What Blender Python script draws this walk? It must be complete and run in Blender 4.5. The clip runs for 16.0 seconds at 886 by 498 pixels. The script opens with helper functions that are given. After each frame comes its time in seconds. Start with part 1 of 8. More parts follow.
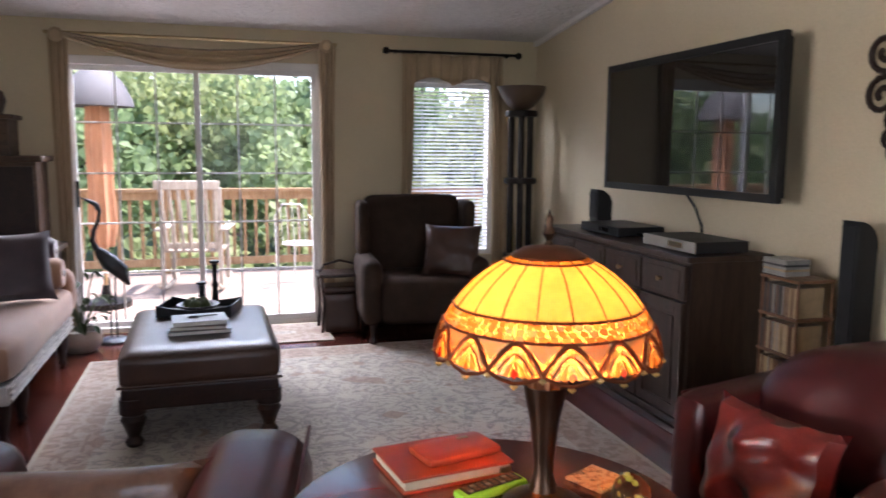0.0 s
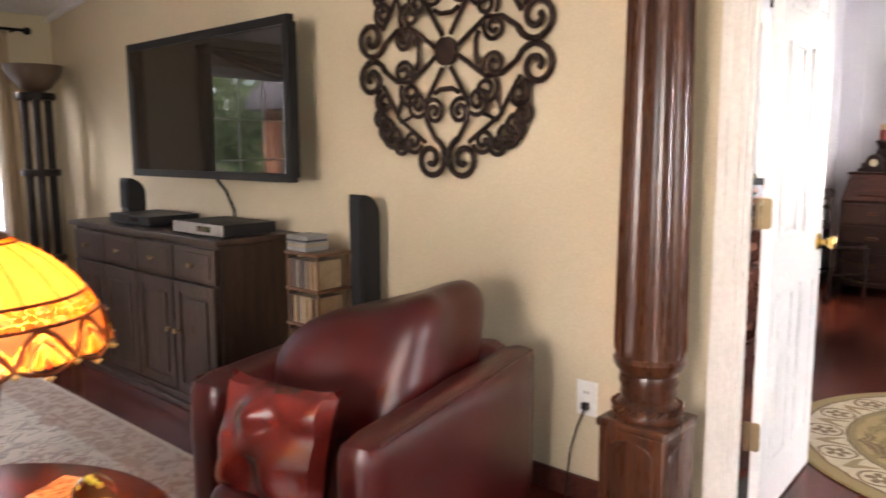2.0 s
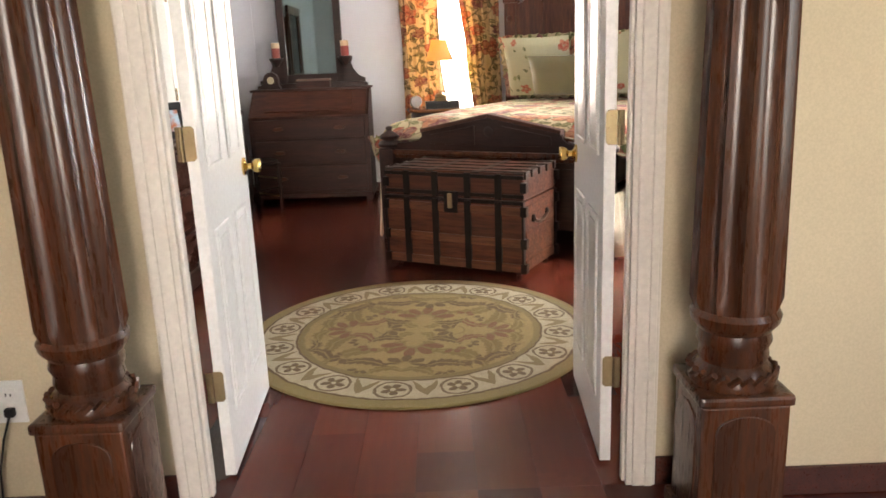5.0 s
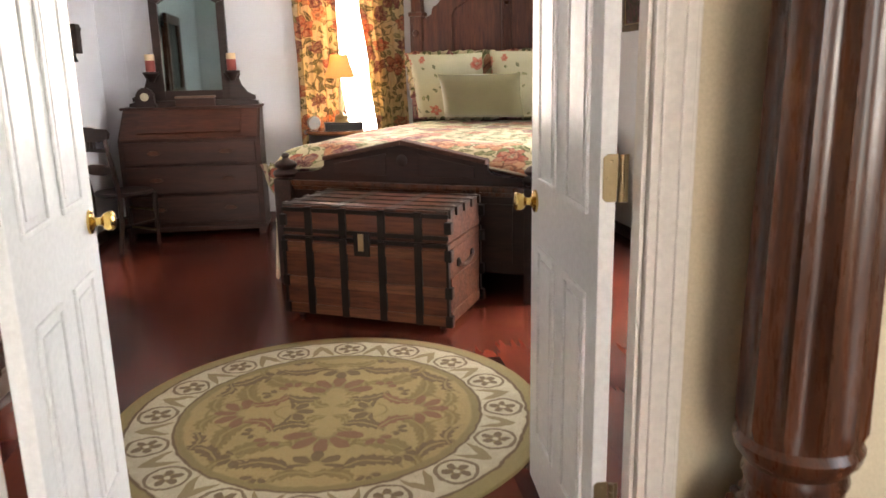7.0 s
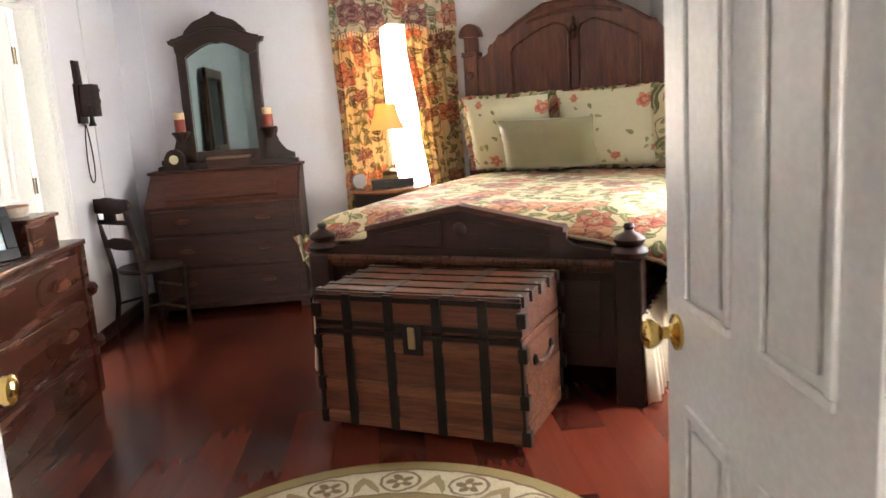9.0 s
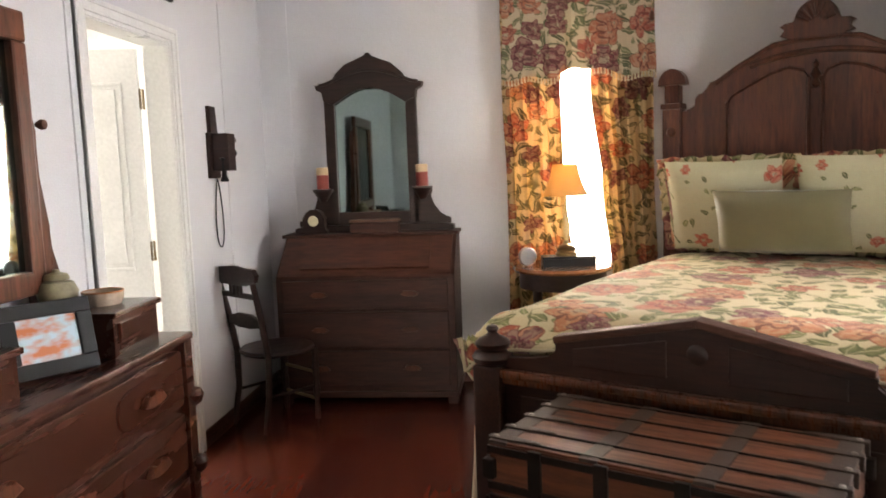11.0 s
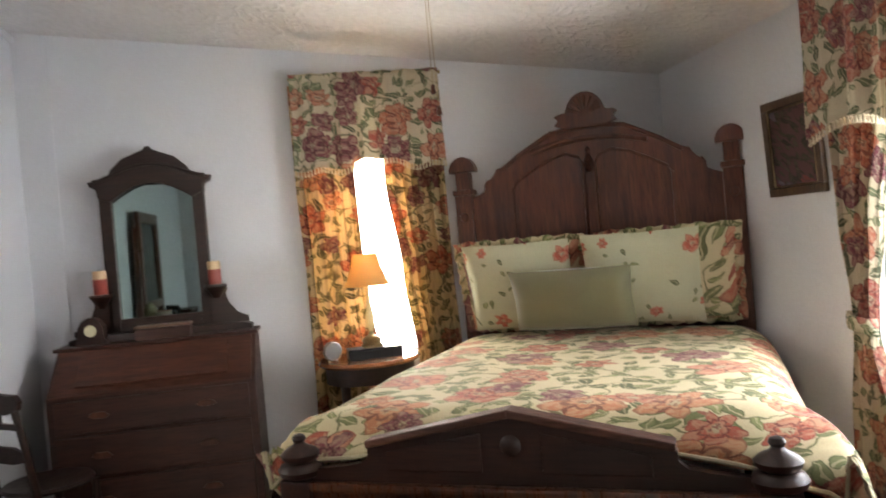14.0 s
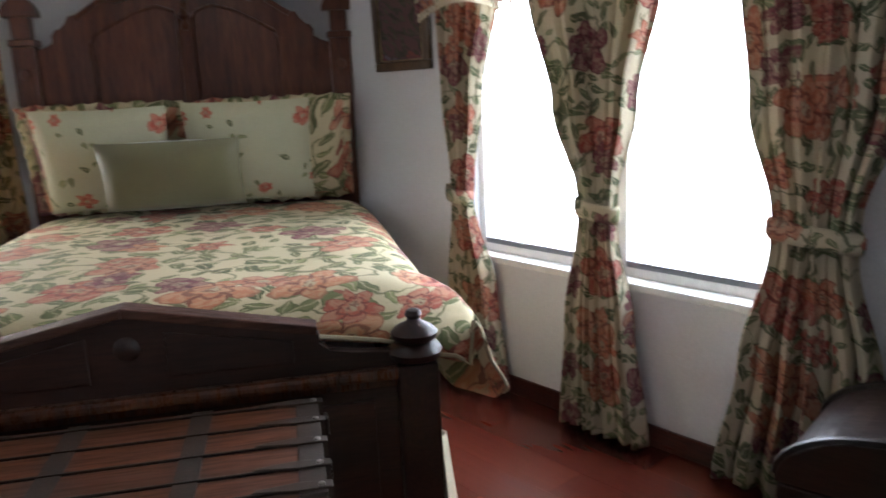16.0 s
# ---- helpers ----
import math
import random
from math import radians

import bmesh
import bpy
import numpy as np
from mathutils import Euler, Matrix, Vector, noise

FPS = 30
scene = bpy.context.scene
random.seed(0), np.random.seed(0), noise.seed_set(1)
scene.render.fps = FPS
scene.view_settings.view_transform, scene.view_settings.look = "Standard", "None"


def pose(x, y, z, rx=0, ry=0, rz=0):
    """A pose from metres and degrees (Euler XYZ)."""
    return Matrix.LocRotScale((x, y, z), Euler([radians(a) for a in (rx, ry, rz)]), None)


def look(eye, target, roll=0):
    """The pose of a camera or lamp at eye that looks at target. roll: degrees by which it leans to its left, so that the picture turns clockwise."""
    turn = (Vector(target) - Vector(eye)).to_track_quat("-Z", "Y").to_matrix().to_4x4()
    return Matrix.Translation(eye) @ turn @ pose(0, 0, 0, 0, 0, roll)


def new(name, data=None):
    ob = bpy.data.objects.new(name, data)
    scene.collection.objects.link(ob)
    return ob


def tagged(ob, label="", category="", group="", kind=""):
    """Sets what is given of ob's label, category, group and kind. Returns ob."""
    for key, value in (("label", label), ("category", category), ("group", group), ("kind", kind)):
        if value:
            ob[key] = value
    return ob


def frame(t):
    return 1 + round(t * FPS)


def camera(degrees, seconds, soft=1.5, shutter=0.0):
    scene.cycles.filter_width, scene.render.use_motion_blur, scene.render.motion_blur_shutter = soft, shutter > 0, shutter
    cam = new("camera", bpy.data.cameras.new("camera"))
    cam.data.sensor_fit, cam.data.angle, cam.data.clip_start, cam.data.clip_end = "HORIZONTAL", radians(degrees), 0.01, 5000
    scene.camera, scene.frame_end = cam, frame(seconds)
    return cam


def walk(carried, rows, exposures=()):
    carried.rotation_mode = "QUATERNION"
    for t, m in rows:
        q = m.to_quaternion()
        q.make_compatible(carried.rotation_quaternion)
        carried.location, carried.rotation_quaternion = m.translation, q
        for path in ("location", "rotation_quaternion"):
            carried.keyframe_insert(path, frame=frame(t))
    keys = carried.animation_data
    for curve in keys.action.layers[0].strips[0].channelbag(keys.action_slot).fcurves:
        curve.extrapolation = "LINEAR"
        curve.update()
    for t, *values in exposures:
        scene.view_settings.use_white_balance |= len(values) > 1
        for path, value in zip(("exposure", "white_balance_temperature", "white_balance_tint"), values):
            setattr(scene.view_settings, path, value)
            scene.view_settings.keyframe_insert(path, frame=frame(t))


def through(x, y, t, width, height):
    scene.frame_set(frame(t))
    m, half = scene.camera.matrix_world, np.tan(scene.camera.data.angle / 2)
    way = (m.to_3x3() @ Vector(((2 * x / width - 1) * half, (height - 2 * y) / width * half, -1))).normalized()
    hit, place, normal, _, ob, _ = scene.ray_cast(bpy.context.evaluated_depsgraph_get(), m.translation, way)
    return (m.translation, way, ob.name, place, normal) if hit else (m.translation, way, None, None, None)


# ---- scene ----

# ---------------------------------------------------------------- camera
cam = camera(60.9, 16.0, soft=1.6, shutter=0.4)
PATH = [
    (0, (0.326, 1.388, 1.348), (0.888, 3.29, 1.091), 0.4),
    (0.5, (0.356, 1.376, 1.317), (1.141, 3.197, 1.055), 0.0),
    (1, (0.44, 1.353, 1.322), (1.447, 3.058, 1.041), -0.6),
    (1.5, (0.483, 1.34, 1.299), (1.734, 2.872, 1.004), -0.6),
    (2, (0.575, 1.335, 1.29), (2.042, 2.667, 1.02), -0.3),
    (2.5, (0.673, 1.265, 1.288), (2.299, 2.396, 1.01), -1.1),
    (3, (0.729, 1.252, 1.294), (2.508, 2.11, 0.98), -0.5),
    (3.5, (0.717, 1.287, 1.299), (2.608, 1.848, 0.968), -1.0),
    (4, (0.733, 1.394, 1.285), (2.673, 1.646, 0.873), -2.2),
    (6.5, (1.374, 1.524, 1.289), (3.306, 1.357, 0.798), -1.7),
    (7, (1.573, 1.555, 1.297), (3.498, 1.272, 0.833), -1.2),
    (7.5, (1.799, 1.522, 1.314), (3.755, 1.313, 0.953), -1.4),
    (8, (1.964, 1.481, 1.318), (3.911, 1.191, 0.965), -1.4),
    (8.2, (2.031, 1.466, 1.319), (3.981, 1.223, 0.951), -2.4),
    (10.5, (3.212, 1.632, 1.4), (5.193, 1.692, 1.129), -2.4),
    (11, (3.43, 1.71, 1.42), (5.408, 1.915, 1.212), -2.1),
    (11.5, (3.481, 1.719, 1.451), (5.476, 1.853, 1.418), -0.2),
    (12, (3.479, 1.698, 1.475), (5.473, 1.726, 1.63), -2.0),
    (12.5, (3.451, 1.736, 1.499), (5.435, 1.631, 1.728), -2.7),
    (13, (3.443, 1.754, 1.541), (5.424, 1.543, 1.714), -3.1),
    (13.5, (3.47, 1.742, 1.481), (5.453, 1.493, 1.561), -3.9),
    (14, (3.547, 1.697, 1.464), (5.521, 1.373, 1.443), -5.0),
    (14.5, (3.654, 1.665, 1.483), (5.581, 1.152, 1.337), -3.5),
    (15, (3.73, 1.669, 1.462), (5.59, 0.986, 1.192), -3.5),
    (15.5, (3.791, 1.683, 1.458), (5.495, 0.699, 1.102), -2.2),
    (16, (3.862, 1.742, 1.444), (5.354, 0.478, 1.027), -2.5),
]
EXPOSURE = [(0.0, 1.7, 6000, 20), (0.5, 1.7, 6100, 20), (1.0, 1.95, 6300, 23), (1.5, 2.45, 6700, 24), (2.0, 2.4, 6800, 22), (2.5, 2.12, 7150, 22), (3.0, 2.05, 7250, 22), (4.0, 1.85, 7200, 19), (6.5, 2.0, 6900, 17), (8.2, 2.03, 6900, 16), (10.5, 1.68, 7100, 16), (12.5, 1.25, 7050, 18), (13.0, 1.22, 6950, 17), (14.0, 1.45, 6550, 11), (15.0, 1.45, 6200, 7), (16.0, 0.85, 5800, 10)]
walk(cam, [(t, look(eye, target, roll)) for t, eye, target, roll in PATH], EXPOSURE)

# ---------------------------------------------------------------- light
world = bpy.data.worlds.new("world")
scene.world = world
world.use_nodes = True
wn, wl = world.node_tree.nodes, world.node_tree.links
sky = wn.new("ShaderNodeTexSky")
sky.sky_type, sky.sun_disc = "NISHITA", False
sky.sun_elevation, sky.sun_rotation = radians(63), radians(84)
wl.new(sky.outputs[0], wn["Background"].inputs[0])
wn["Background"].inputs[1].default_value = 0.15


def lamp(name, kind, m, watts, colour, **more):
    data = bpy.data.lights.new(name, kind)
    data.energy, data.color = watts, colour
    for key, value in more.items():
        if key == "size":
            data.shape, data.size, data.size_y = "RECTANGLE", value[0], value[1]
        elif key == "radius":
            data.shadow_soft_size = value
        elif key == "angle":
            data.angle = radians(value)
        elif key == "spread":
            data.spread = radians(value)
    ob = new(name, data)
    ob.matrix_world = m
    return ob


# the sun stands high to the east, over the garden
lamp("sun", "SUN", look((0, 0, 0), (-0.45, -0.05, -0.88)), 5.0, (1.0, 0.94, 0.84), angle=0.6)
# daylight in the bedroom window openings
lamp("window_daylight", "AREA", look((5.72, -0.9, 1.4), (5.72, 2, 0.6)), 49.5, (0.90, 0.96, 1.0), size=(1.6, 1.35))
lamp("window_daylight", "AREA", look((8.62, 1.40, 1.6), (4, 1.40, 1.5)), 27, (1.0, 0.92, 0.78), size=(0.58, 1.6))
# unseen lamp added to brighten the bathroom, whose walls have no window
lamp("bathroom_fill", "AREA", look((6.7, 5.3, 2.2), (6.7, 4.0, 0.9)), 22.5, (1.0, 0.98, 0.88), size=(1.3, 0.8))
# two fill lamps added behind the view; no windows are seen there
lamp("living_fill", "AREA", look((0.85, -0.9, 1.35), (2.0, 3.0, 1.2)), 9, (0.93, 0.98, 0.97), size=(1.9, 1.2))
lamp("living_fill", "AREA", look((-3.28, 1.5, 1.4), (2.9, 1.9, 1.1)), 14.8, (1.0, 0.96, 0.88), size=(1.9, 1.2), spread=85)
# sky light through the patio door, from an added lamp hidden above it
lamp("patio_daylight", "AREA", look((0.1, 8.5, 2.75), (0.6, 5.2, 0.2)), 83.2, (0.95, 0.98, 1.0), size=(3.0, 0.9))
# lamps that are switched on
lamp("stained_glass_bulb", "POINT", pose(0.945, 2.745, 1.04), 46, (1.0, 0.84, 0.56), radius=0.035)
lamp("bedside_bulb", "POINT", pose(7.93, 1.44, 1.33), 17, (1.0, 0.68, 0.32), radius=0.03)

# ---------------------------------------------------------------- materials
def link_mix(nt, fac, a, b):
    mix = nt.nodes.new("ShaderNodeMix")
    mix.data_type = "RGBA"
    for socket, value in ((0, fac), (6, a), (7, b)):
        if isinstance(value, bpy.types.NodeSocket):
            nt.links.new(value, mix.inputs[socket])
        elif socket == 0:
            mix.inputs[0].default_value = value
        else:
            mix.inputs[socket].default_value = (*value, 1)
    return mix.outputs[2]


def ramp(nt, source, stops):
    node = nt.nodes.new("ShaderNodeValToRGB")
    nt.links.new(source, node.inputs[0])
    e = node.color_ramp.elements
    while len(e) < len(stops):
        e.new(0.5)
    for el, (p, c) in zip(e, stops):
        el.position = p
        el.color = (c, c, c, 1) if isinstance(c, (int, float)) else (*c, 1)
    return node.outputs[0]


def coords(nt, scale=(1, 1, 1), use="Object", rot=(0, 0, 0)):
    tc = nt.nodes.new("ShaderNodeTexCoord")
    mp = nt.nodes.new("ShaderNodeMapping")
    mp.inputs["Scale"].default_value = scale
    mp.inputs["Rotation"].default_value = [radians(a) for a in rot]
    nt.links.new(tc.outputs[use], mp.inputs[0])
    return mp.outputs[0]


def noise_tex(nt, vec, scale, detail=5, rough=0.6, warp=0.0):
    n = nt.nodes.new("ShaderNodeTexNoise")
    n.inputs["Scale"].default_value, n.inputs["Detail"].default_value = scale, detail
    n.inputs["Roughness"].default_value, n.inputs["Distortion"].default_value = rough, warp
    nt.links.new(vec, n.inputs["Vector"])
    return n.outputs[0]


def base_mat(name, rough=0.5, metal=0.0, coat=0.0, sheen=0.0, spec=0.5):
    m = bpy.data.materials.new(name)
    m.use_nodes = True
    b = m.node_tree.nodes["Principled BSDF"]
    b.inputs["Roughness"].default_value, b.inputs["Metallic"].default_value = rough, metal
    b.inputs["Coat Weight"].default_value, b.inputs["Sheen Weight"].default_value = coat, sheen
    b.inputs["Coat Roughness"].default_value = 0.22
    b.inputs["Specular IOR Level"].default_value = spec
    return m, m.node_tree, b


def bump(nt, b, source, strength, dist=0.01):
    n = nt.nodes.new("ShaderNodeBump")
    n.inputs["Strength"].default_value, n.inputs["Distance"].default_value = strength, dist
    nt.links.new(source, n.inputs["Height"])
    nt.links.new(n.outputs[0], b.inputs["Normal"])


def plain(name, colour, rough=0.5, metal=0.0, vary=0.12, scale=6.0, fine=90.0, relief=0.12, coat=0.0, sheen=0.0, spec=0.5, stretch=(1, 1, 1)):
    """A surface with broad blotches, fine grain and a little relief."""
    m, nt, b = base_mat(name, rough, metal, coat, sheen, spec)
    v = coords(nt, stretch)
    big, small = noise_tex(nt, v, scale), noise_tex(nt, v, fine, 3)
    dark = tuple(c * (1 - 2 * vary) for c in colour)
    light = tuple(min(1, c * (1 + vary)) for c in colour)
    col = link_mix(nt, ramp(nt, big, [(0.3, 0.0), (0.7, 1.0)]), dark, light)
    col = link_mix(nt, ramp(nt, small, [(0.35, 0.25), (0.65, 0.0)]), col, tuple(c * 0.6 for c in colour))
    nt.links.new(col, b.inputs["Base Color"])
    r = nt.nodes.new("ShaderNodeMapRange")
    r.inputs["To Min"].default_value, r.inputs["To Max"].default_value = max(0.02, rough * 0.8), min(1, rough * 1.2)
    nt.links.new(big, r.inputs[0])
    nt.links.new(r.outputs[0], b.inputs["Roughness"])
    if relief:
        bump(nt, b, small, relief, 0.004)
    return m


def wood(name, dark, light, rough=0.35, along="z", coat=0.25, grain=1.0, random_shift=False):
    """Stained wood with long grain along one axis and darker pores."""
    m, nt, b = base_mat(name, rough, coat=coat * 0.6, spec=0.4)
    s = {"x": (1.2, 14, 14), "y": (14, 1.2, 14), "z": (14, 14, 1.2)}[along]
    v = coords(nt, tuple(a * grain for a in s))
    if random_shift:
        info = nt.nodes.new("ShaderNodeObjectInfo")
        add = nt.nodes.new("ShaderNodeVectorMath")
        add.operation = "MULTIPLY_ADD"
        add.inputs[1].default_value = (37, 37, 37)
        comb = nt.nodes.new("ShaderNodeCombineXYZ")
        for i in range(3):
            nt.links.new(info.outputs["Random"], comb.inputs[i])
        nt.links.new(comb.outputs[0], add.inputs[0])
        nt.links.new(v, add.inputs[2])
        v = add.outputs[0]
    n1, n2 = noise_tex(nt, v, 1.2, 6, 0.6, 0.8), noise_tex(nt, v, 7, 4, 0.7)
    col = link_mix(nt, ramp(nt, n1, [(0.3, 0.0), (0.72, 1.0)]), dark, light)
    col = link_mix(nt, ramp(nt, n2, [(0.36, 0.55), (0.55, 0.0)]), col, tuple(c * 0.45 for c in dark))
    if random_shift:
        col = link_mix(nt, ramp(nt, info.outputs["Random"], [(0.0, 0.45), (1.0, 0.0)]), col, tuple(c * 0.55 for c in dark))
    nt.links.new(col, b.inputs["Base Color"])
    nt.links.new(ramp(nt, n2, [(0.3, rough * 1.3), (0.7, rough * 0.8)]), b.inputs["Roughness"])
    bump(nt, b, n2, 0.05, 0.002)
    return m


def glow(name, colour, strength):
    m, nt, b = base_mat(name, 0.6)
    b.inputs["Base Color"].default_value = (*colour, 1)
    b.inputs["Emission Color"].default_value = (*colour, 1)
    b.inputs["Emission Strength"].default_value = strength
    return m


def clear_glass(name, colour=(1, 1, 1), rough=0.0):
    m, nt, b = base_mat(name, rough)
    b.inputs["Base Color"].default_value = (*colour, 1)
    b.inputs["Transmission Weight"].default_value = 1.0
    b.inputs["IOR"].default_value = 1.15
    return m


def maths(nt):
    def op(kind, a, b=None):
        n = nt.nodes.new("ShaderNodeMath")
        n.operation = kind
        for i, v in enumerate((a, b)):
            if v is not None:
                if isinstance(v, (int, float)):
                    n.inputs[i].default_value = v
                else:
                    nt.links.new(v, n.inputs[i])
        return n.outputs[0]
    return op


def floral(name, ground, blooms, leaf, scale=2.6, through=0.0, rough=0.85, plane=((1, 0, 0.8), (0, 1, 0.8)), keep=0.8, leaves=0.75, bloom=0.36):
    """Woven cotton printed with petalled blooms, curling stems and pointed leaves."""
    m, nt, b = base_mat(name, rough, sheen=0.03, spec=0.3)
    op = maths(nt)
    v = coords(nt, (1, 1, 1))
    sep = nt.nodes.new("ShaderNodeSeparateXYZ")
    nt.links.new(v, sep.inputs[0])
    uv = nt.nodes.new("ShaderNodeCombineXYZ")
    for k, w in enumerate(plane):
        total = op("MULTIPLY", sep.outputs[0], w[0])
        for i in (1, 2):
            total = op("ADD", total, op("MULTIPLY", sep.outputs[i], w[i]))
        nt.links.new(total, uv.inputs[k])
    wob = nt.nodes.new("ShaderNodeTexNoise")
    wob.inputs["Scale"].default_value, wob.inputs["Detail"].default_value = 7 * scale / 2.6, 3
    nt.links.new(uv.outputs[0], wob.inputs["Vector"])
    warp = nt.nodes.new("ShaderNodeVectorMath")
    warp.operation = "MULTIPLY_ADD"
    w_ = 0.13 * 2.6 / scale
    warp.inputs[1].default_value = (w_, w_, 0)
    nt.links.new(wob.outputs["Color"], warp.inputs[0])
    nt.links.new(uv.outputs[0], warp.inputs[2])

    def cells(sc, shift, rnd=0.75):
        mp = nt.nodes.new("ShaderNodeMapping")
        mp.inputs["Scale"].default_value = (sc, sc, sc)
        mp.inputs["Location"].default_value = (shift, shift * 0.6, 0)
        nt.links.new(warp.outputs[0], mp.inputs[0])
        vo = nt.nodes.new("ShaderNodeTexVoronoi")
        vo.voronoi_dimensions = "2D"
        vo.inputs["Scale"].default_value, vo.inputs["Randomness"].default_value = 1.0, rnd
        nt.links.new(mp.outputs[0], vo.inputs["Vector"])
        d = nt.nodes.new("ShaderNodeVectorMath")
        d.operation = "SUBTRACT"
        nt.links.new(mp.outputs[0], d.inputs[0])
        nt.links.new(vo.outputs["Position"], d.inputs[1])
        s = nt.nodes.new("ShaderNodeSeparateXYZ")
        nt.links.new(d.outputs[0], s.inputs[0])
        c = nt.nodes.new("ShaderNodeSeparateColor")
        nt.links.new(vo.outputs["Color"], c.inputs[0])
        return s.outputs[0], s.outputs[1], vo.outputs["Distance"], c.outputs

    col = link_mix(nt, ramp(nt, noise_tex(nt, v, 2.2), [(0.35, 0.0), (0.7, 1.0)]), ground, tuple(c * 0.88 for c in ground))
    # stems
    stem = noise_tex(nt, warp.outputs[0], scale * 1.1, 1, 0.4, 0.8)
    thin = ramp(nt, stem, [(0.484, 0.0), (0.493, 1.0), (0.504, 1.0), (0.513, 0.0)])
    col = link_mix(nt, op("MULTIPLY", thin, 0.9 if leaves > 0.5 else 0.0), col, tuple(c * 0.7 for c in leaf))
    # leaves of two sizes, each turned its own way
    for sc, shift, lift in ((scale * 4.0, 3.1, 1.25), (scale * 2.9, 9.4, 0.9)):
        x, y, dist, rnd = cells(sc, shift)
        ang = op("MULTIPLY", rnd[0], 6.28)
        ca, sa = op("COSINE", ang), op("SINE", ang)
        px = op("ADD", op("MULTIPLY", x, ca), op("MULTIPLY", y, sa))
        py = op("SUBTRACT", op("MULTIPLY", y, ca), op("MULTIPLY", x, sa))
        across = op("ADD", op("ABSOLUTE", py), op("MULTIPLY", op("MULTIPLY", px, px), 1.15))
        shape = op("MULTIPLY", op("LESS_THAN", across, 0.20), op("LESS_THAN", rnd[1], leaves))
        vein = op("LESS_THAN", op("ABSOLUTE", py), 0.025)
        green = link_mix(nt, rnd[2], tuple(c * 0.65 * lift for c in leaf), tuple(c * 1.4 * lift for c in leaf))
        green = link_mix(nt, op("MULTIPLY", vein, 0.6), green, ground)
        green = link_mix(nt, op("MULTIPLY", op("GREATER_THAN", across, 0.15), 0.55), green, tuple(c * 0.5 for c in leaf))
        col = link_mix(nt, shape, col, green)
    # blooms: wavy outer petals, a paler inner ring, a dark seeded heart
    for i, sc in enumerate((scale, scale * 1.55)):
        x, y, dist, rnd = cells(sc, 5.3 + 7 * i, 0.6)
        th = op("ADD", op("ARCTAN2", y, x), op("MULTIPLY", rnd[1], 6.28))
        lobe = op("ABSOLUTE", op("COSINE", op("MULTIPLY", th, 2.5 + 0.5 * i)))
        edge = op("ADD", bloom * 0.72, op("MULTIPLY", lobe, bloom * 0.42))
        rr = op("DIVIDE", dist, edge)
        tone = None
        for k, c in enumerate(blooms):
            tone = c if tone is None else link_mix(nt, op("GREATER_THAN", rnd[2], k / len(blooms)), tone, c)
        if not isinstance(tone, bpy.types.NodeSocket):
            tone = link_mix(nt, 0.0, tone, tone)
        pale = link_mix(nt, 0.26, tone, tuple(min(1, x_ * 1.25) for x_ in ground))
        deep = link_mix(nt, 0.65, tone, tuple(x_ * 0.35 for x_ in blooms[-1]))
        rib = noise_tex(nt, warp.outputs[0], scale * 11, 3, 0.6, 1.0)
        f = link_mix(nt, ramp(nt, rib, [(0.42, 0.0), (0.56, 1.0)]), tone, pale)
        f = link_mix(nt, op("MULTIPLY", op("LESS_THAN", lobe, 0.28), op("GREATER_THAN", rr, 0.45)), f, deep)
        f = link_mix(nt, ramp(nt, rr, [(0.40, 0.0), (0.43, 0.85), (0.50, 0.85), (0.54, 0.0)]), f, deep)
        f = link_mix(nt, ramp(nt, rr, [(0.20, 0.9), (0.26, 0.0)]), f, tuple(x_ * 0.75 for x_ in ground))
        f = link_mix(nt, op("MULTIPLY", op("LESS_THAN", rr, 0.22), ramp(nt, rib, [(0.48, 0.0), (0.52, 0.8)])), f, deep)
        f = link_mix(nt, ramp(nt, rr, [(0.90, 0.0), (0.95, 0.6)]), f, deep)
        mask = op("MULTIPLY", op("LESS_THAN", rr, 1.0), op("LESS_THAN", rnd[0], keep if i == 0 else keep * 0.5))
        col = link_mix(nt, mask, col, f)
    weave = noise_tex(nt, v, 190, 2)
    col = link_mix(nt, ramp(nt, weave, [(0.36, 0.22), (0.6, 0.0)]), col, tuple(c * 0.55 for c in ground))
    nt.links.new(col, b.inputs["Base Color"])
    bump(nt, b, weave, 0.25, 0.003)
    if through:
        tr = nt.nodes.new("ShaderNodeBsdfTranslucent")
        nt.links.new(col, tr.inputs[0])
        mx = nt.nodes.new("ShaderNodeMixShader")
        mx.inputs[0].default_value = through
        nt.links.new(b.outputs[0], mx.inputs[1])
        nt.links.new(tr.outputs[0], mx.inputs[2])
        nt.links.new(mx.outputs[0], nt.nodes["Material Output"].inputs[0])
    return m


TAN_WALL = plain("tan_wall_paint", (0.60, 0.505, 0.345), 0.7, vary=0.04, scale=1.2, fine=140, relief=0.06)
PALE_WALL = plain("pale_blue_wall_paint", (0.70, 0.70, 0.72), 0.7, vary=0.03, scale=1.0, fine=140, relief=0.06)
CREAM = plain("cream_gloss_paint", (0.72, 0.67, 0.60), 0.35, vary=0.02, scale=3, fine=60, relief=0.008)
WHITE = plain("white_gloss_paint", (0.78, 0.78, 0.76), 0.3, vary=0.02, scale=3, fine=60, relief=0.008)
CHERRY, nt, b_ = base_mat("cherry_floor_boards", 0.2, coat=0.0, spec=0.32)
info_ = nt.nodes.new("ShaderNodeObjectInfo")
c_ = link_mix(nt, info_.outputs["Random"], (0.050, 0.0095, 0.0065), (0.125, 0.026, 0.014))
g_ = noise_tex(nt, coords(nt, (1.5, 22, 1)), 1.5, 2, 0.5, 0.4)
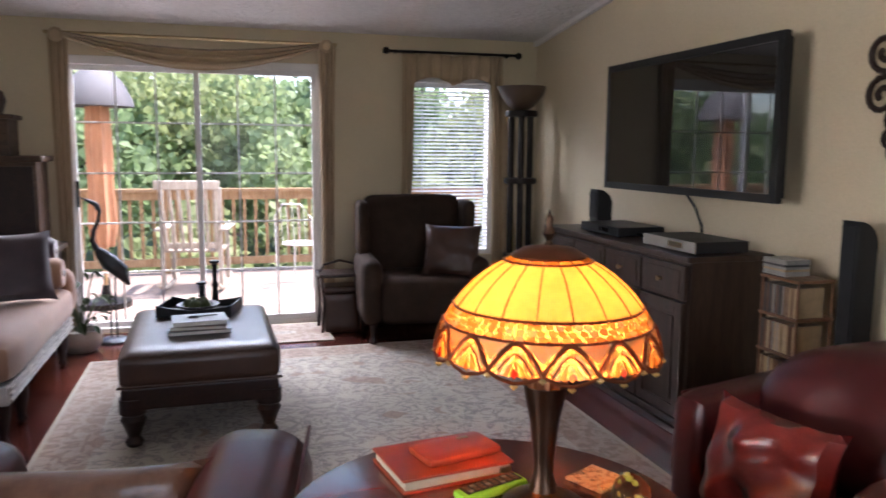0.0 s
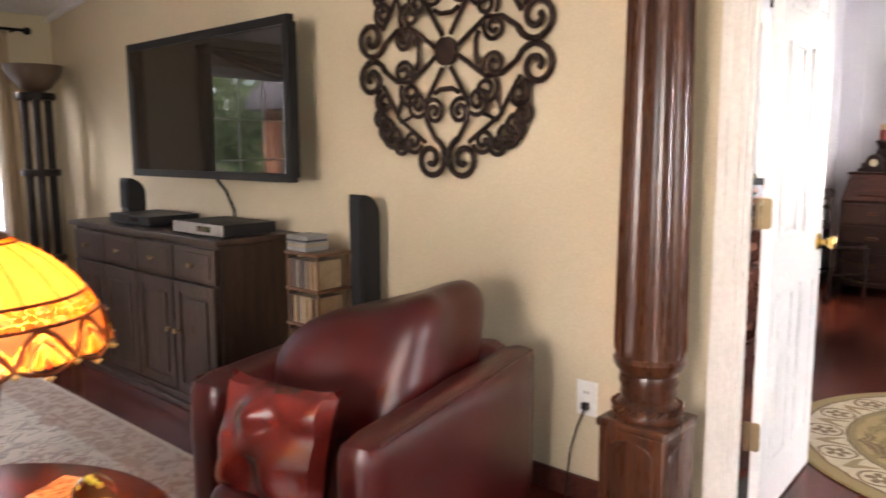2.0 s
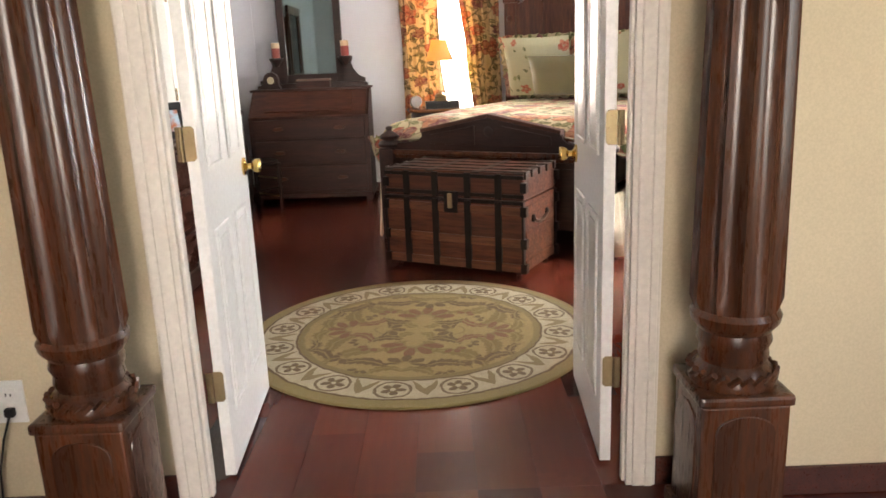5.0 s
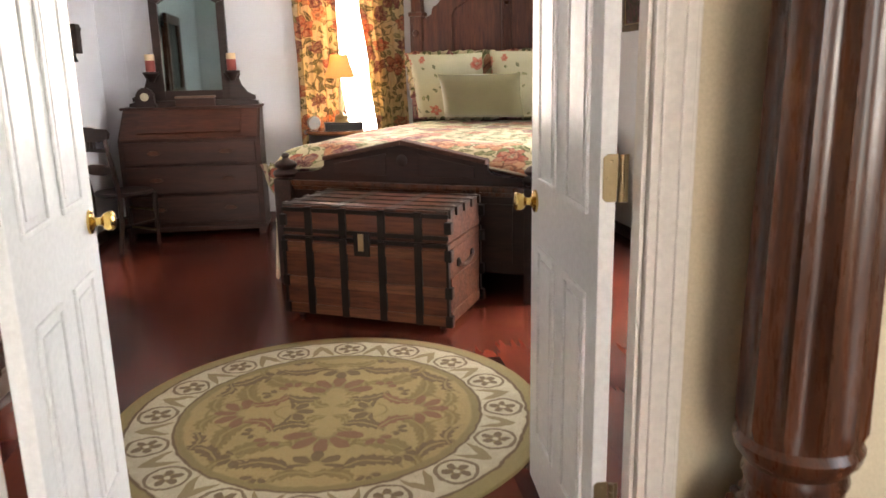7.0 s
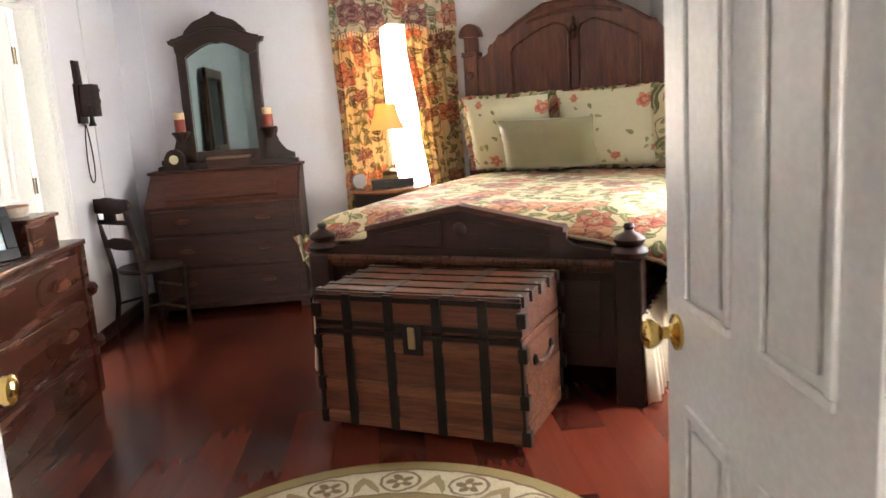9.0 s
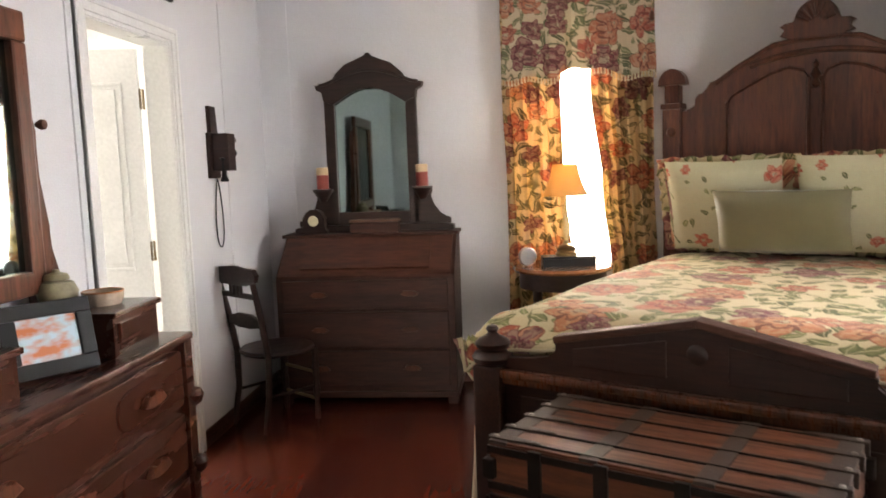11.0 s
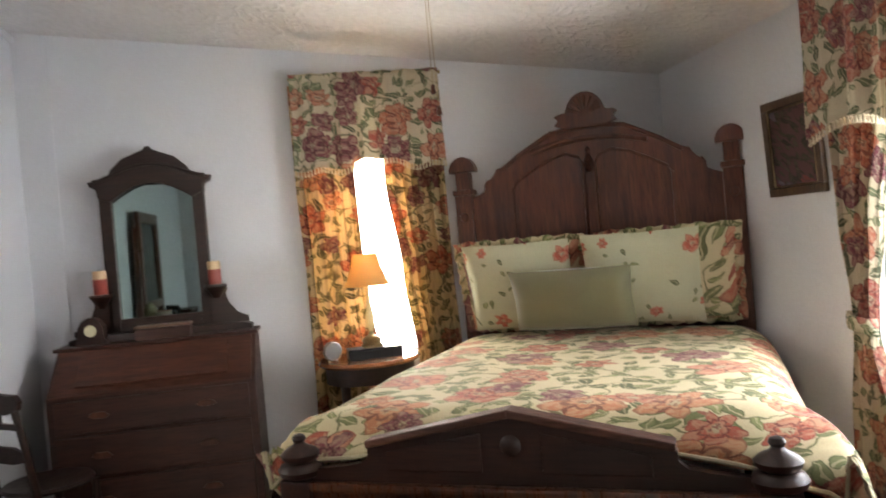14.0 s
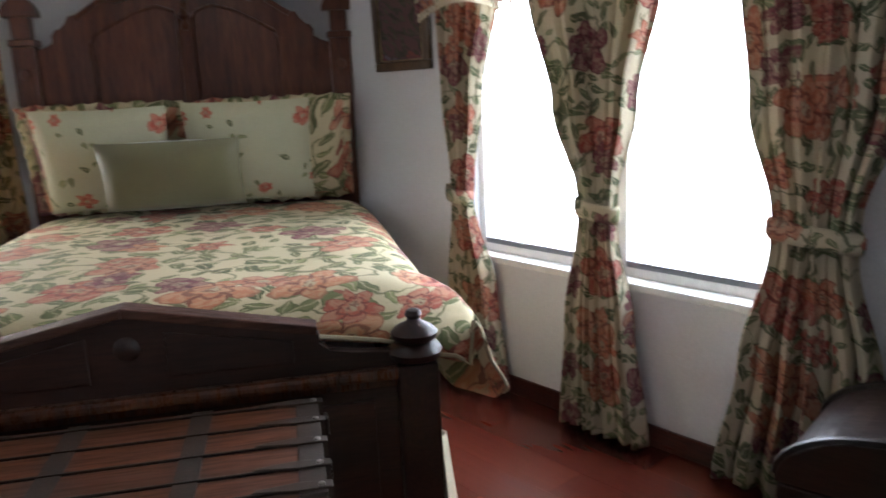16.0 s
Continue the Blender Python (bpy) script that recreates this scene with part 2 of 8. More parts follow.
c_ = link_mix(nt, ramp(nt, g_, [(0.30, 0.16), (0.65, 0.0)]), c_, (0.035, 0.007, 0.005))
nt.links.new(c_, b_.inputs["Base Color"])
nt.links.new(ramp(nt, noise_tex(nt, coords(nt), 2.0), [(0.3, 0.17), (0.7, 0.24)]), b_.inputs["Roughness"])
CHERRY_BASE = wood("cherry_skirting", (0.05, 0.016, 0.012), (0.10, 0.03, 0.02), 0.3, "x")
MAHOGANY = wood("dark_mahogany", (0.022, 0.0075, 0.004), (0.125, 0.043, 0.018), 0.28, "z", 0.35)
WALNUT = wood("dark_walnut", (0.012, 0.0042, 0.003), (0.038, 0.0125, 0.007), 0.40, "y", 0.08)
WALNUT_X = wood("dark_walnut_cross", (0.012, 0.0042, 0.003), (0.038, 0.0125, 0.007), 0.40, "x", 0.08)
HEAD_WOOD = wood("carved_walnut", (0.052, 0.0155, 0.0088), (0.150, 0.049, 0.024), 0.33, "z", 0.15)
BRASS = plain("polished_brass", (0.72, 0.50, 0.17), 0.18, 1.0, vary=0.08, relief=0.02)
OLD_BRASS = plain("aged_brass", (0.42, 0.32, 0.18), 0.32, 1.0, vary=0.15, relief=0.05)
DULL_BRASS = plain("dull_hinge_brass", (0.27, 0.205, 0.115), 0.42, 1.0, vary=0.15, relief=0.04)
BLACK = plain("black_plastic", (0.012, 0.012, 0.013), 0.42, vary=0.1, relief=0.03, spec=0.25)
IRON = plain("dark_iron", (0.022, 0.017, 0.015), 0.45, 0.7, vary=0.2, relief=0.15)
LEATHER = plain("oxblood_leather", (0.078, 0.0095, 0.0085), 0.33, vary=0.14, scale=4, fine=220, relief=0.22, coat=0.1)
BROWN_LEATHER = plain("brown_leather", (0.06, 0.028, 0.018), 0.3, vary=0.15, scale=5, fine=220, relief=0.2)


# ---------------------------------------------------------------- building helpers
def part(name, bm, material, parent=None, label="", smooth=False, at=None):
    """Links a bmesh as one mesh object under a thing or a part."""
    bmesh.ops.recalc_face_normals(bm, faces=bm.faces)
    me = bpy.data.meshes.new(name)
    bm.to_mesh(me)
    bm.free()
    me.materials.append(material)
    if smooth:
        for p in me.polygons:
            p.use_smooth = True
        me.set_sharp_from_angle(angle=radians(38))
    ob = new(name, me)
    if parent is not None:
        ob.parent = parent
    if at is not None:
        ob.matrix_basis = at
    if label:
        tagged(ob, label)
    return ob


def thing(name, m, label, category, group=""):
    ob = new(name)
    ob.empty_display_size = 0.1
    ob.matrix_basis = m
    return tagged(ob, label, category, group)


def box(bm, x0, x1, y0, y1, z0, z1, bevel=0.0, m=None):
    vs = [bm.verts.new(c) for c in ((x0, y0, z0), (x1, y0, z0), (x1, y1, z0), (x0, y1, z0), (x0, y0, z1), (x1, y0, z1), (x1, y1, z1), (x0, y1, z1))]
    fs = [bm.faces.new([vs[i] for i in f]) for f in ((3, 2, 1, 0), (4, 5, 6, 7), (0, 1, 5, 4), (1, 2, 6, 5), (2, 3, 7, 6), (3, 0, 4, 7))]
    if bevel:
        es = list({e for f in fs for e in f.edges})
        r = bmesh.ops.bevel(bm, geom=es, offset=min(bevel, 0.45 * min(abs(x1 - x0), abs(y1 - y0), abs(z1 - z0))), segments=2, affect="EDGES", profile=0.6)
        vs = list({v for f in r["faces"] for v in f.verts} | {v for v in vs if v.is_valid})
    if m is not None:
        bmesh.ops.transform(bm, matrix=m, verts=[v for v in vs if v.is_valid])
    return bm


def boxes(*specs, bevel=0.0):
    bm = bmesh.new()
    for s in specs:
        box(bm, *s[:6], bevel=s[6] if len(s) > 6 else bevel)
    return bm


def lathe(profile, segs=24, m=None, bm=None, flutes=0, depth=0.0, zone=(0, 0)):
    """Turns (radius, height) pairs about z; between the heights in zone the surface is fluted."""
    bm = bm or bmesh.new()
    rings = []
    for r, z in profile:
        ring = []
        for i in range(segs):
            a = math.tau * i / segs
            rr = r
            if flutes and zone[0] <= z <= zone[1]:
                rr = r - depth * abs(math.cos(a * flutes / 2)) ** 0.8
            ring.append(bm.verts.new((rr * math.cos(a), rr * math.sin(a), z)))
        rings.append(ring)
    new_verts = [v for ring in rings for v in ring]
    for a, b in zip(rings, rings[1:]):
        for i in range(segs):
            j = (i + 1) % segs
            bm.faces.new((a[i], a[j], b[j], b[i]))
    if profile[0][0] > 1e-4:
        bm.faces.new(rings[0][::-1])
    if profile[-1][0] > 1e-4:
        bm.faces.new(rings[-1])
    bmesh.ops.remove_doubles(bm, verts=new_verts, dist=1e-5)
    if m is not None:
        bmesh.ops.transform(bm, matrix=m, verts=[v for v in new_verts if v.is_valid])
    return bm


def tube(points, radius, segs=8, bm=None, closed=False):
    """A round bar along points; radius may be one number or one for each point."""
    bm = bm or bmesh.new()
    pts = [Vector(p) for p in points]
    n = len(pts)
    rings = []
    up = Vector((0.31, 0.17, 0.93))
    for i, p in enumerate(pts):
        t = pts[(i + 1) % n] - pts[i - 1] if closed else pts[min(i + 1, n - 1)] - pts[max(i - 1, 0)]
        t.normalize()
        side = t.cross(up)
        if side.length < 0.1:
            side = t.cross(Vector((1, 0, 0)))
        side.normalize()
        over = side.cross(t)
        r = radius[i] if isinstance(radius, (list, tuple)) else radius
        rings.append([bm.verts.new(p + r * (math.cos(math.tau * k / segs) * side + math.sin(math.tau * k / segs) * over)) for k in range(segs)])
    pairs = list(zip(rings, rings[1:])) + ([(rings[-1], rings[0])] if closed else [])
    for a, b in pairs:
        for k in range(segs):
            j = (k + 1) % segs
            bm.faces.new((a[k], a[j], b[j], b[k]))
    if not closed:
        bm.faces.new(rings[0][::-1])
        bm.faces.new(rings[-1])
    return bm


def slab(outline, t0, t1, axis="y", bm=None, bevel=0.0):
    """An outline in a plane, given thickness along the axis from t0 to t1."""
    bm = bm or bmesh.new()
    put = {"x": lambda a, b, t: (t, a, b), "y": lambda a, b, t: (a, t, b), "z": lambda a, b, t: (a, b, t)}[axis]
    lo = [bm.verts.new(put(a, b, t0)) for a, b in outline]
    hi = [bm.verts.new(put(a, b, t1)) for a, b in outline]
    n = len(outline)
    f1, f2 = bm.faces.new(lo[::-1]), bm.faces.new(hi)
    for i in range(n):
        bm.faces.new((lo[i], lo[(i + 1) % n], hi[(i + 1) % n], hi[i]))
    if bevel:
        bmesh.ops.bevel(bm, geom=list(set(f1.edges) | set(f2.edges)), offset=bevel, segments=2, affect="EDGES", profile=0.6)
    return bm


def arc(cx, cy, rx, ry, a0, a1, n):
    return [(cx + rx * math.cos(radians(a0 + (a1 - a0) * i / n)), cy + ry * math.sin(radians(a0 + (a1 - a0) * i / n))) for i in range(n + 1)]


def cushion(w, d, h, n=14, puff=0.5, seed=0, ripple=0.0, corner=0.0):
    """A stuffed cushion lying flat, w by d and h thick, with pinched edges and soft dents."""
    bm = bmesh.new()
    top, low = {}, {}
    for i in range(n + 1):
        for j in range(n + 1):
            u, v = 2 * i / n - 1, 2 * j / n - 1
            e = max(0.0, (1 - abs(u) ** 3.2) * (1 - abs(v) ** 3.2)) ** puff
            pull = 1 - 0.03 * (1 - abs(u * v)) * max(abs(u), abs(v)) ** 4 + corner * abs(u * v) ** 6
            k = noise.noise(Vector((u * 2.1 + seed, v * 2.1, seed * 1.7))) * ripple
            top[i, j] = bm.verts.new((u * w / 2 * pull, v * d / 2 * pull, h * (0.5 + 0.5 * e) + k * e))
            low[i, j] = top[i, j] if e < 1e-6 else bm.verts.new((u * w / 2 * pull, v * d / 2 * pull, h * (0.5 - 0.5 * e) + k * e * 0.3))
    for i in range(n):
        for j in range(n):
            q = [(i, j), (i + 1, j), (i + 1, j + 1), (i, j + 1)]
            bm.faces.new([top[c] for c in q])
            lo = [low[c] for c in q][::-1]
            if len({id(v) for v in lo}) == 4 and set(lo) != {top[c] for c in q}:
                bm.faces.new(lo)
    return bm


def setting(name, bm, material, label="", smooth=False):
    return tagged(part(name, bm, material, None, label, smooth), kind="structure")


# ---------------------------------------------------------------- the shell of the house
TV_X, BED_X, FAR_X, SIDE_Y, WIN_Y, YARD_Y = 2.86, 3.02, 8.38, 3.40, -0.69, 7.27
LIV_L, LIV_B = -3.2, -0.69


def liv_z(y):
    return 2.24 + 0.112 * (7.27 - y) if y > 3.4 else 2.674 - 0.09 * (3.4 - y)


def bed_z(y):
    return 2.47 + 0.110 * (y + 0.69)


def wall_with_holes(name, axis, t0, t1, a0, a1, top, holes, material, label):
    """A wall along one axis from a0 to a1 with holes (h0, h1, z0, z1); top(a) gives its height."""
    cuts = sorted({a0, a1, *[h for x in holes for h in x[:2]], *[3.4 for _ in range(1) if a0 < 3.4 < a1 and axis == "x"]})
    bm = bmesh.new()
    for l, r in zip(cuts, cuts[1:]):
        mid = (l + r) / 2
        gaps = sorted([(z0, z1) for h0, h1, z0, z1 in holes if h0 < mid < h1])
        z = -0.05
        for z0, z1 in gaps + [(None, None)]:
            if z0 is None:
                slab([(l, z), (r, z), (r, top(r)), (l, top(l))], t0, t1, axis, bm)
            else:
                if z0 > z:
                    slab([(l, z), (r, z), (r, z0), (l, z0)], t0, t1, axis, bm)
                z = z1
    return setting(name, bm, material, label)


DOOR = (0.935, 2.233, -0.06, 2.06)
DOOR_X = 2.945
# the partition is two skins, so that each room has its own paint; between the columns it steps back
wall_with_holes("wall_east_living_south", "x", TV_X, 2.98, LIV_B - 0.15, 0.68, lambda y: liv_z(y) + 0.03, [], TAN_WALL, "tan painted living room wall beside doorway")
wall_with_holes("wall_east_doorway", "x", DOOR_X, 2.98, 0.68, 2.45, lambda y: liv_z(y) + 0.03, [DOOR], TAN_WALL, "tan painted living room wall with double doorway")
wall_with_holes("wall_east_living", "x", TV_X, 2.98, 2.45, YARD_Y + 0.15, lambda y: liv_z(y) + 0.03, [], TAN_WALL, "tan painted living room wall behind television")
wall_with_holes("wall_west_bedroom", "x", 2.98, BED_X, WIN_Y, SIDE_Y, lambda y: bed_z(y) + 0.03, [DOOR], PALE_WALL, "pale painted bedroom wall with double doorway")
wall_with_holes("wall_north_living", "y", YARD_Y, YARD_Y + 0.15, LIV_L, 2.94, lambda x: 2.27, [(-0.74, 1.10, 0.0, 2.0), (1.74, 2.49, 0.5, 1.93)], TAN_WALL, "tan painted outer wall with patio door and window")
# the openings in the next two walls are added for the fill lamps
wall_with_holes("wall_west_living", "x", LIV_L - 0.12, LIV_L, LIV_B - 0.15, YARD_Y + 0.15, lambda y: liv_z(y) + 0.03, [(0.5, 2.5, 0.75, 2.05)], TAN_WALL, "tan painted living room end wall")
wall_with_holes("wall_south_living", "y", LIV_B - 0.15, LIV_B, LIV_L, 2.94, lambda x: liv_z(LIV_B) + 0.03, [(-0.1, 1.8, 0.7, 1.95)], TAN_WALL, "tan painted living room outer wall")
wall_with_holes("wall_east_bedroom", "x", FAR_X, FAR_X + 0.15, WIN_Y - 0.15, SIDE_Y + 0.12, lambda y: bed_z(y) + 0.03, [(1.08, 1.72, 0.75, 2.4)], PALE_WALL, "pale painted bedroom wall behind desk and bed")
wall_with_holes("wall_south_bedroom", "y", WIN_Y - 0.15, WIN_Y, 2.94, FAR_X, lambda x: bed_z(WIN_Y) + 0.03, [(4.92, 6.52, 0.66, 2.05)], PALE_WALL, "pale painted bedroom outer wall with wide window")
wall_with_holes("wall_north_bedroom", "y", SIDE_Y, SIDE_Y + 0.12, BED_X, FAR_X, lambda x: bed_z(SIDE_Y) + 0.03, [(6.31, 7.05, -0.06, 2.09)], PALE_WALL, "pale painted bedroom wall with bathroom doorway")
# bathroom behind the open door
setting("wall_bathroom", boxes((5.6, 8.38, 5.6, 5.7, -0.05, 2.6), (5.5, 5.6, 3.52, 5.7, -0.05, 2.6), (8.28, 8.38, 3.52, 5.6, -0.05, 2.6)), WHITE, "bright white bathroom walls")
setting("ceiling_bathroom", boxes((5.5, 8.4, 3.5, 5.75, 2.5, 2.56)), WHITE, "white bathroom ceiling")

CEIL = plain("textured_ceiling_paint", (0.74, 0.72, 0.71), 0.85, vary=0.03, scale=2, fine=30, relief=0.0)
nt = CEIL.node_tree
bump(nt, nt.nodes["Principled BSDF"], ramp(nt, noise_tex(nt, coords(nt), 10, 3, 0.5, 1.6), [(0.48, 0.0), (0.66, 1.0)]), 0.4, 0.02)
setting("ceiling_living", slab([(LIV_B - 0.15, liv_z(LIV_B)), (3.4, liv_z(3.4)), (YARD_Y + 0.15, liv_z(YARD_Y + 0.15)), (YARD_Y + 0.15, 2.9), (LIV_B - 0.15, 2.9)], LIV_L - 0.12, 2.98, "x"), CEIL, "textured white sloping ceiling")
setting("ceiling_bedroom", slab([(WIN_Y - 0.15, bed_z(WIN_Y - 0.15)), (SIDE_Y + 0.12, bed_z(SIDE_Y + 0.12)), (SIDE_Y + 0.12, 3.15), (WIN_Y - 0.15, 3.15)], 2.98, FAR_X + 0.15, "x"), CEIL, "stippled white sloping bedroom ceiling")

# ---------------------------------------------------------------- cloth and rug materials
PRINT = floral("printed_floral_cotton", (0.55, 0.46, 0.28), [(0.36, 0.075, 0.045), (0.44, 0.16, 0.075), (0.40, 0.12, 0.07), (0.17, 0.03, 0.05)], (0.13, 0.14, 0.055), 2.5, plane=((1, 0, 0.6), (0, 1, -0.9)), keep=0.85, leaves=0.9, bloom=0.32)
DRAPE = floral("printed_floral_drapes", (0.53, 0.46, 0.33), [(0.30, 0.065, 0.05), (0.38, 0.14, 0.085), (0.36, 0.11, 0.065), (0.15, 0.03, 0.05)], (0.11, 0.13, 0.07), 3.9, through=0.18, plane=((1, 1, 0), (0, 0, 1)))
# same cloth as DRAPE, with the window's glow put into colour and translucency
LIT_DRAPE = floral("backlit_floral_drapes", (0.64, 0.47, 0.26), [(0.36, 0.085, 0.045), (0.44, 0.16, 0.07), (0.16, 0.035, 0.04)], (0.15, 0.12, 0.05), 3.6, through=0.46, plane=((0.25, 1, 0), (0, 0, 1)), bloom=0.31)
SHAM = floral("ivory_sham_cotton", (0.45, 0.425, 0.285), [(0.40, 0.07, 0.04)], (0.13, 0.14, 0.06), 5.2, plane=((1, 0, 0), (0, 1, 0)), keep=0.24, leaves=0.09, bloom=0.24)
SAGE = plain("sage_green_satin", (0.135, 0.119, 0.054), 0.42, vary=0.06, scale=3, fine=180, relief=0.08, sheen=0.3)
FRINGE = plain("ivory_tassel_fringe", (0.62, 0.54, 0.38), 0.8)
WAX_RED, WAX_PALE = plain("dark_red_wax", (0.30, 0.045, 0.03), 0.45), plain("pale_wax", (0.72, 0.52, 0.30), 0.45)


def polar(nt, vec):
    sep = nt.nodes.new("ShaderNodeSeparateXYZ")
    nt.links.new(vec, sep.inputs[0])

    def op(kind, a, b=None):
        n = nt.nodes.new("ShaderNodeMath")
        n.operation = kind
        for i, v in enumerate((a, b)):
            if v is not None:
                if isinstance(v, (int, float)):
                    n.inputs[i].default_value = v
                else:
                    nt.links.new(v, n.inputs[i])
        return n.outputs[0]

    x, y = sep.outputs[0], sep.outputs[1]
    r = op("SQRT", op("ADD", op("MULTIPLY", x, x), op("MULTIPLY", y, y)))
    return r, op("ARCTAN2", y, x), op


def round_rug_material(radius):
    """Gold wool with fan palmettes and feathered leaves mirrored about two axes, and a cream border of ringed flowers."""
    m, nt, b = base_mat("wool_round_rug", 0.95, sheen=0.05, spec=0.2)
    v = coords(nt, (1 / radius, 1 / radius, 1))
    wob = nt.nodes.new("ShaderNodeTexNoise")
    wob.inputs["Scale"].default_value, wob.inputs["Detail"].default_value = 16, 2
    nt.links.new(v, wob.inputs["Vector"])
    off = nt.nodes.new("ShaderNodeVectorMath")
    off.operation = "MULTIPLY_ADD"
    off.inputs[1].default_value = (0.03, 0.03, 0)
    nt.links.new(wob.outputs["Color"], off.inputs[0])
    nt.links.new(v, off.inputs[2])
    sub = nt.nodes.new("ShaderNodeVectorMath")
    sub.operation = "SUBTRACT"
    sub.inputs[1].default_value = (0.015, 0.015, 0)
    nt.links.new(off.outputs[0], sub.inputs[0])
    rr, a, op = polar(nt, sub.outputs[0])
    sep = nt.nodes.new("ShaderNodeSeparateXYZ")
    nt.links.new(sub.outputs[0], sep.inputs[0])
    ax, ay = op("ABSOLUTE", sep.outputs[0]), op("ABSOLUTE", sep.outputs[1])
    gold, brown, cream, olive, rust = (0.27, 0.195, 0.075), (0.105, 0.060, 0.026), (0.47, 0.40, 0.27), (0.165, 0.11, 0.036), (0.17, 0.065, 0.035)

    def local(cx, cy, turn):
        x, y = op("SUBTRACT", ax, cx), op("SUBTRACT", ay, cy)
        c, s = math.cos(radians(turn)), math.sin(radians(turn))
        return op("ADD", op("MULTIPLY", x, c), op("MULTIPLY", y, s)), op("SUBTRACT", op("MULTIPLY", y, c), op("MULTIPLY", x, s))

    def fan(col, cx, cy, turn, size, tone, lobes):
        x, y = local(cx, cy, turn)
        d = op("SQRT", op("ADD", op("MULTIPLY", x, x), op("MULTIPLY", y, y)))
        th = op("ABSOLUTE", op("ARCTAN2", y, x))
        lobe = op("ABSOLUTE", op("COSINE", op("MULTIPLY", th, lobes)))
        edge = op("MULTIPLY", op("ADD", 0.55, op("MULTIPLY", lobe, 0.45)), size)
        shape = op("MULTIPLY", op("LESS_THAN", d, edge), op("LESS_THAN", th, 1.75))
        rib = op("MULTIPLY", op("GREATER_THAN", d, size * 0.32), op("GREATER_THAN", lobe, 0.42))
        heart = op("LESS_THAN", d, size * 0.24)
        tone_ = link_mix(nt, op("MULTIPLY", rib, 0.85), link_mix(nt, 0.45, gold, brown), tone)
        tone_ = link_mix(nt, heart, tone_, gold)
        return link_mix(nt, op("MULTIPLY", shape, 0.92), col, tone_)

    def feather(col, cx, cy, turn, length, width, tone):
        x, y = local(cx, cy, turn)
        bend = op("ADD", y, op("MULTIPLY", op("MULTIPLY", x, x), 1.1 / length * 0.5))
        saw = op("MULTIPLY", op("PINGPONG", op("ADD", x, op("MULTIPLY", op("ABSOLUTE", bend), -0.9)), 0.022), 0.75)
        across = op("ADD", op("ADD", op("ABSOLUTE", bend), saw), op("MULTIPLY", op("MULTIPLY", x, x), width / (length * length)))
        shape = op("LESS_THAN", across, width)
        vein = op("LESS_THAN", op("ABSOLUTE", bend), 0.006)
        return link_mix(nt, op("MULTIPLY", shape, 0.85), col, link_mix(nt, op("MULTIPLY", vein, 0.7), tone, gold))

    col = link_mix(nt, ramp(nt, noise_tex(nt, v, 4), [(0.35, 0.0), (0.7, 1.0)]), gold, tuple(c * 1.14 for c in gold))
    vine = op("ABSOLUTE", op("SUBTRACT", rr, op("ADD", 0.53, op("MULTIPLY", op("COSINE", op("MULTIPLY", a, 8.0)), 0.055))))
    col = link_mix(nt, op("MULTIPLY", op("LESS_THAN", vine, 0.006), 0.8), col, olive)
    inner = op("ABSOLUTE", op("SUBTRACT", rr, op("ADD", 0.20, op("MULTIPLY", op("COSINE", op("MULTIPLY", a, 4.0)), 0.06))))
    col = link_mix(nt, op("MULTIPLY", op("LESS_THAN", inner, 0.005), 0.7), col, olive)
    for cx, cy, turn, ln, wd, tone in ((0.34, 0.30, 60, 0.21, 0.062, olive), (0.47, 0.20, 100, 0.17, 0.050, brown), (0.20, 0.44, 20, 0.20, 0.058, olive), (0.13, 0.17, 75, 0.13, 0.046, brown), (0.56, 0.10, 70, 0.12, 0.042, olive), (0.09, 0.57, 10, 0.12, 0.042, olive), (0.25, 0.12, 20, 0.12, 0.044, olive), (0.36, 0.47, 130, 0.15, 0.046, brown), (0.10, 0.30, 120, 0.13, 0.042, rust), (0.45, 0.40, 40, 0.12, 0.036, olive), (0.25, 0.54, 165, 0.11, 0.034, brown), (0.07, 0.07, 45, 0.07, 0.036, olive)):
        col = feather(col, cx, cy, turn, ln, wd, tone)
    for cx, cy, turn, size, tone, lobes in ((0.22, 0.0, 0, 0.18, rust, 4.5), (0.50, 0.0, 180, 0.12, brown, 3.5), (0.0, 0.40, 90, 0.15, rust, 4.5), (0.42, 0.34, 45, 0.085, brown, 3.5), (0.0, 0.19, 270, 0.11, brown, 3.5), (0.27, 0.23, 30, 0.07, rust, 3.0), (0.58, 0.22, 20, 0.06, brown, 3.0), (0.20, 0.31, 70, 0.06, brown, 3.0)):
        col = fan(col, cx, cy, turn, size, tone, lobes)
    # the border: sixteen ringed flowers with leaves between
    cell = op("SUBTRACT", op("FRACT", op("ADD", op("MULTIPLY", a, 8 / math.pi), 16.5)), 0.5)
    px, py = op("MULTIPLY", cell, 0.318), op("SUBTRACT", rr, 0.808)
    d = op("SQRT", op("ADD", op("MULTIPLY", px, px), op("MULTIPLY", py, py)))
    th = op("ARCTAN2", py, px)
    band = link_mix(nt, ramp(nt, noise_tex(nt, v, 9), [(0.4, 0.0), (0.6, 1.0)]), cream, tuple(c * 0.86 for c in cream))
    arm = op("ABSOLUTE", op("SUBTRACT", op("ABSOLUTE", px), op("ADD", 0.140, op("MULTIPLY", py, 0.5))))
    band = link_mix(nt, op("MULTIPLY", op("LESS_THAN", op("ADD", arm, op("MULTIPLY", op("MULTIPLY", py, py), 2.2)), 0.022), 0.8), band, olive)
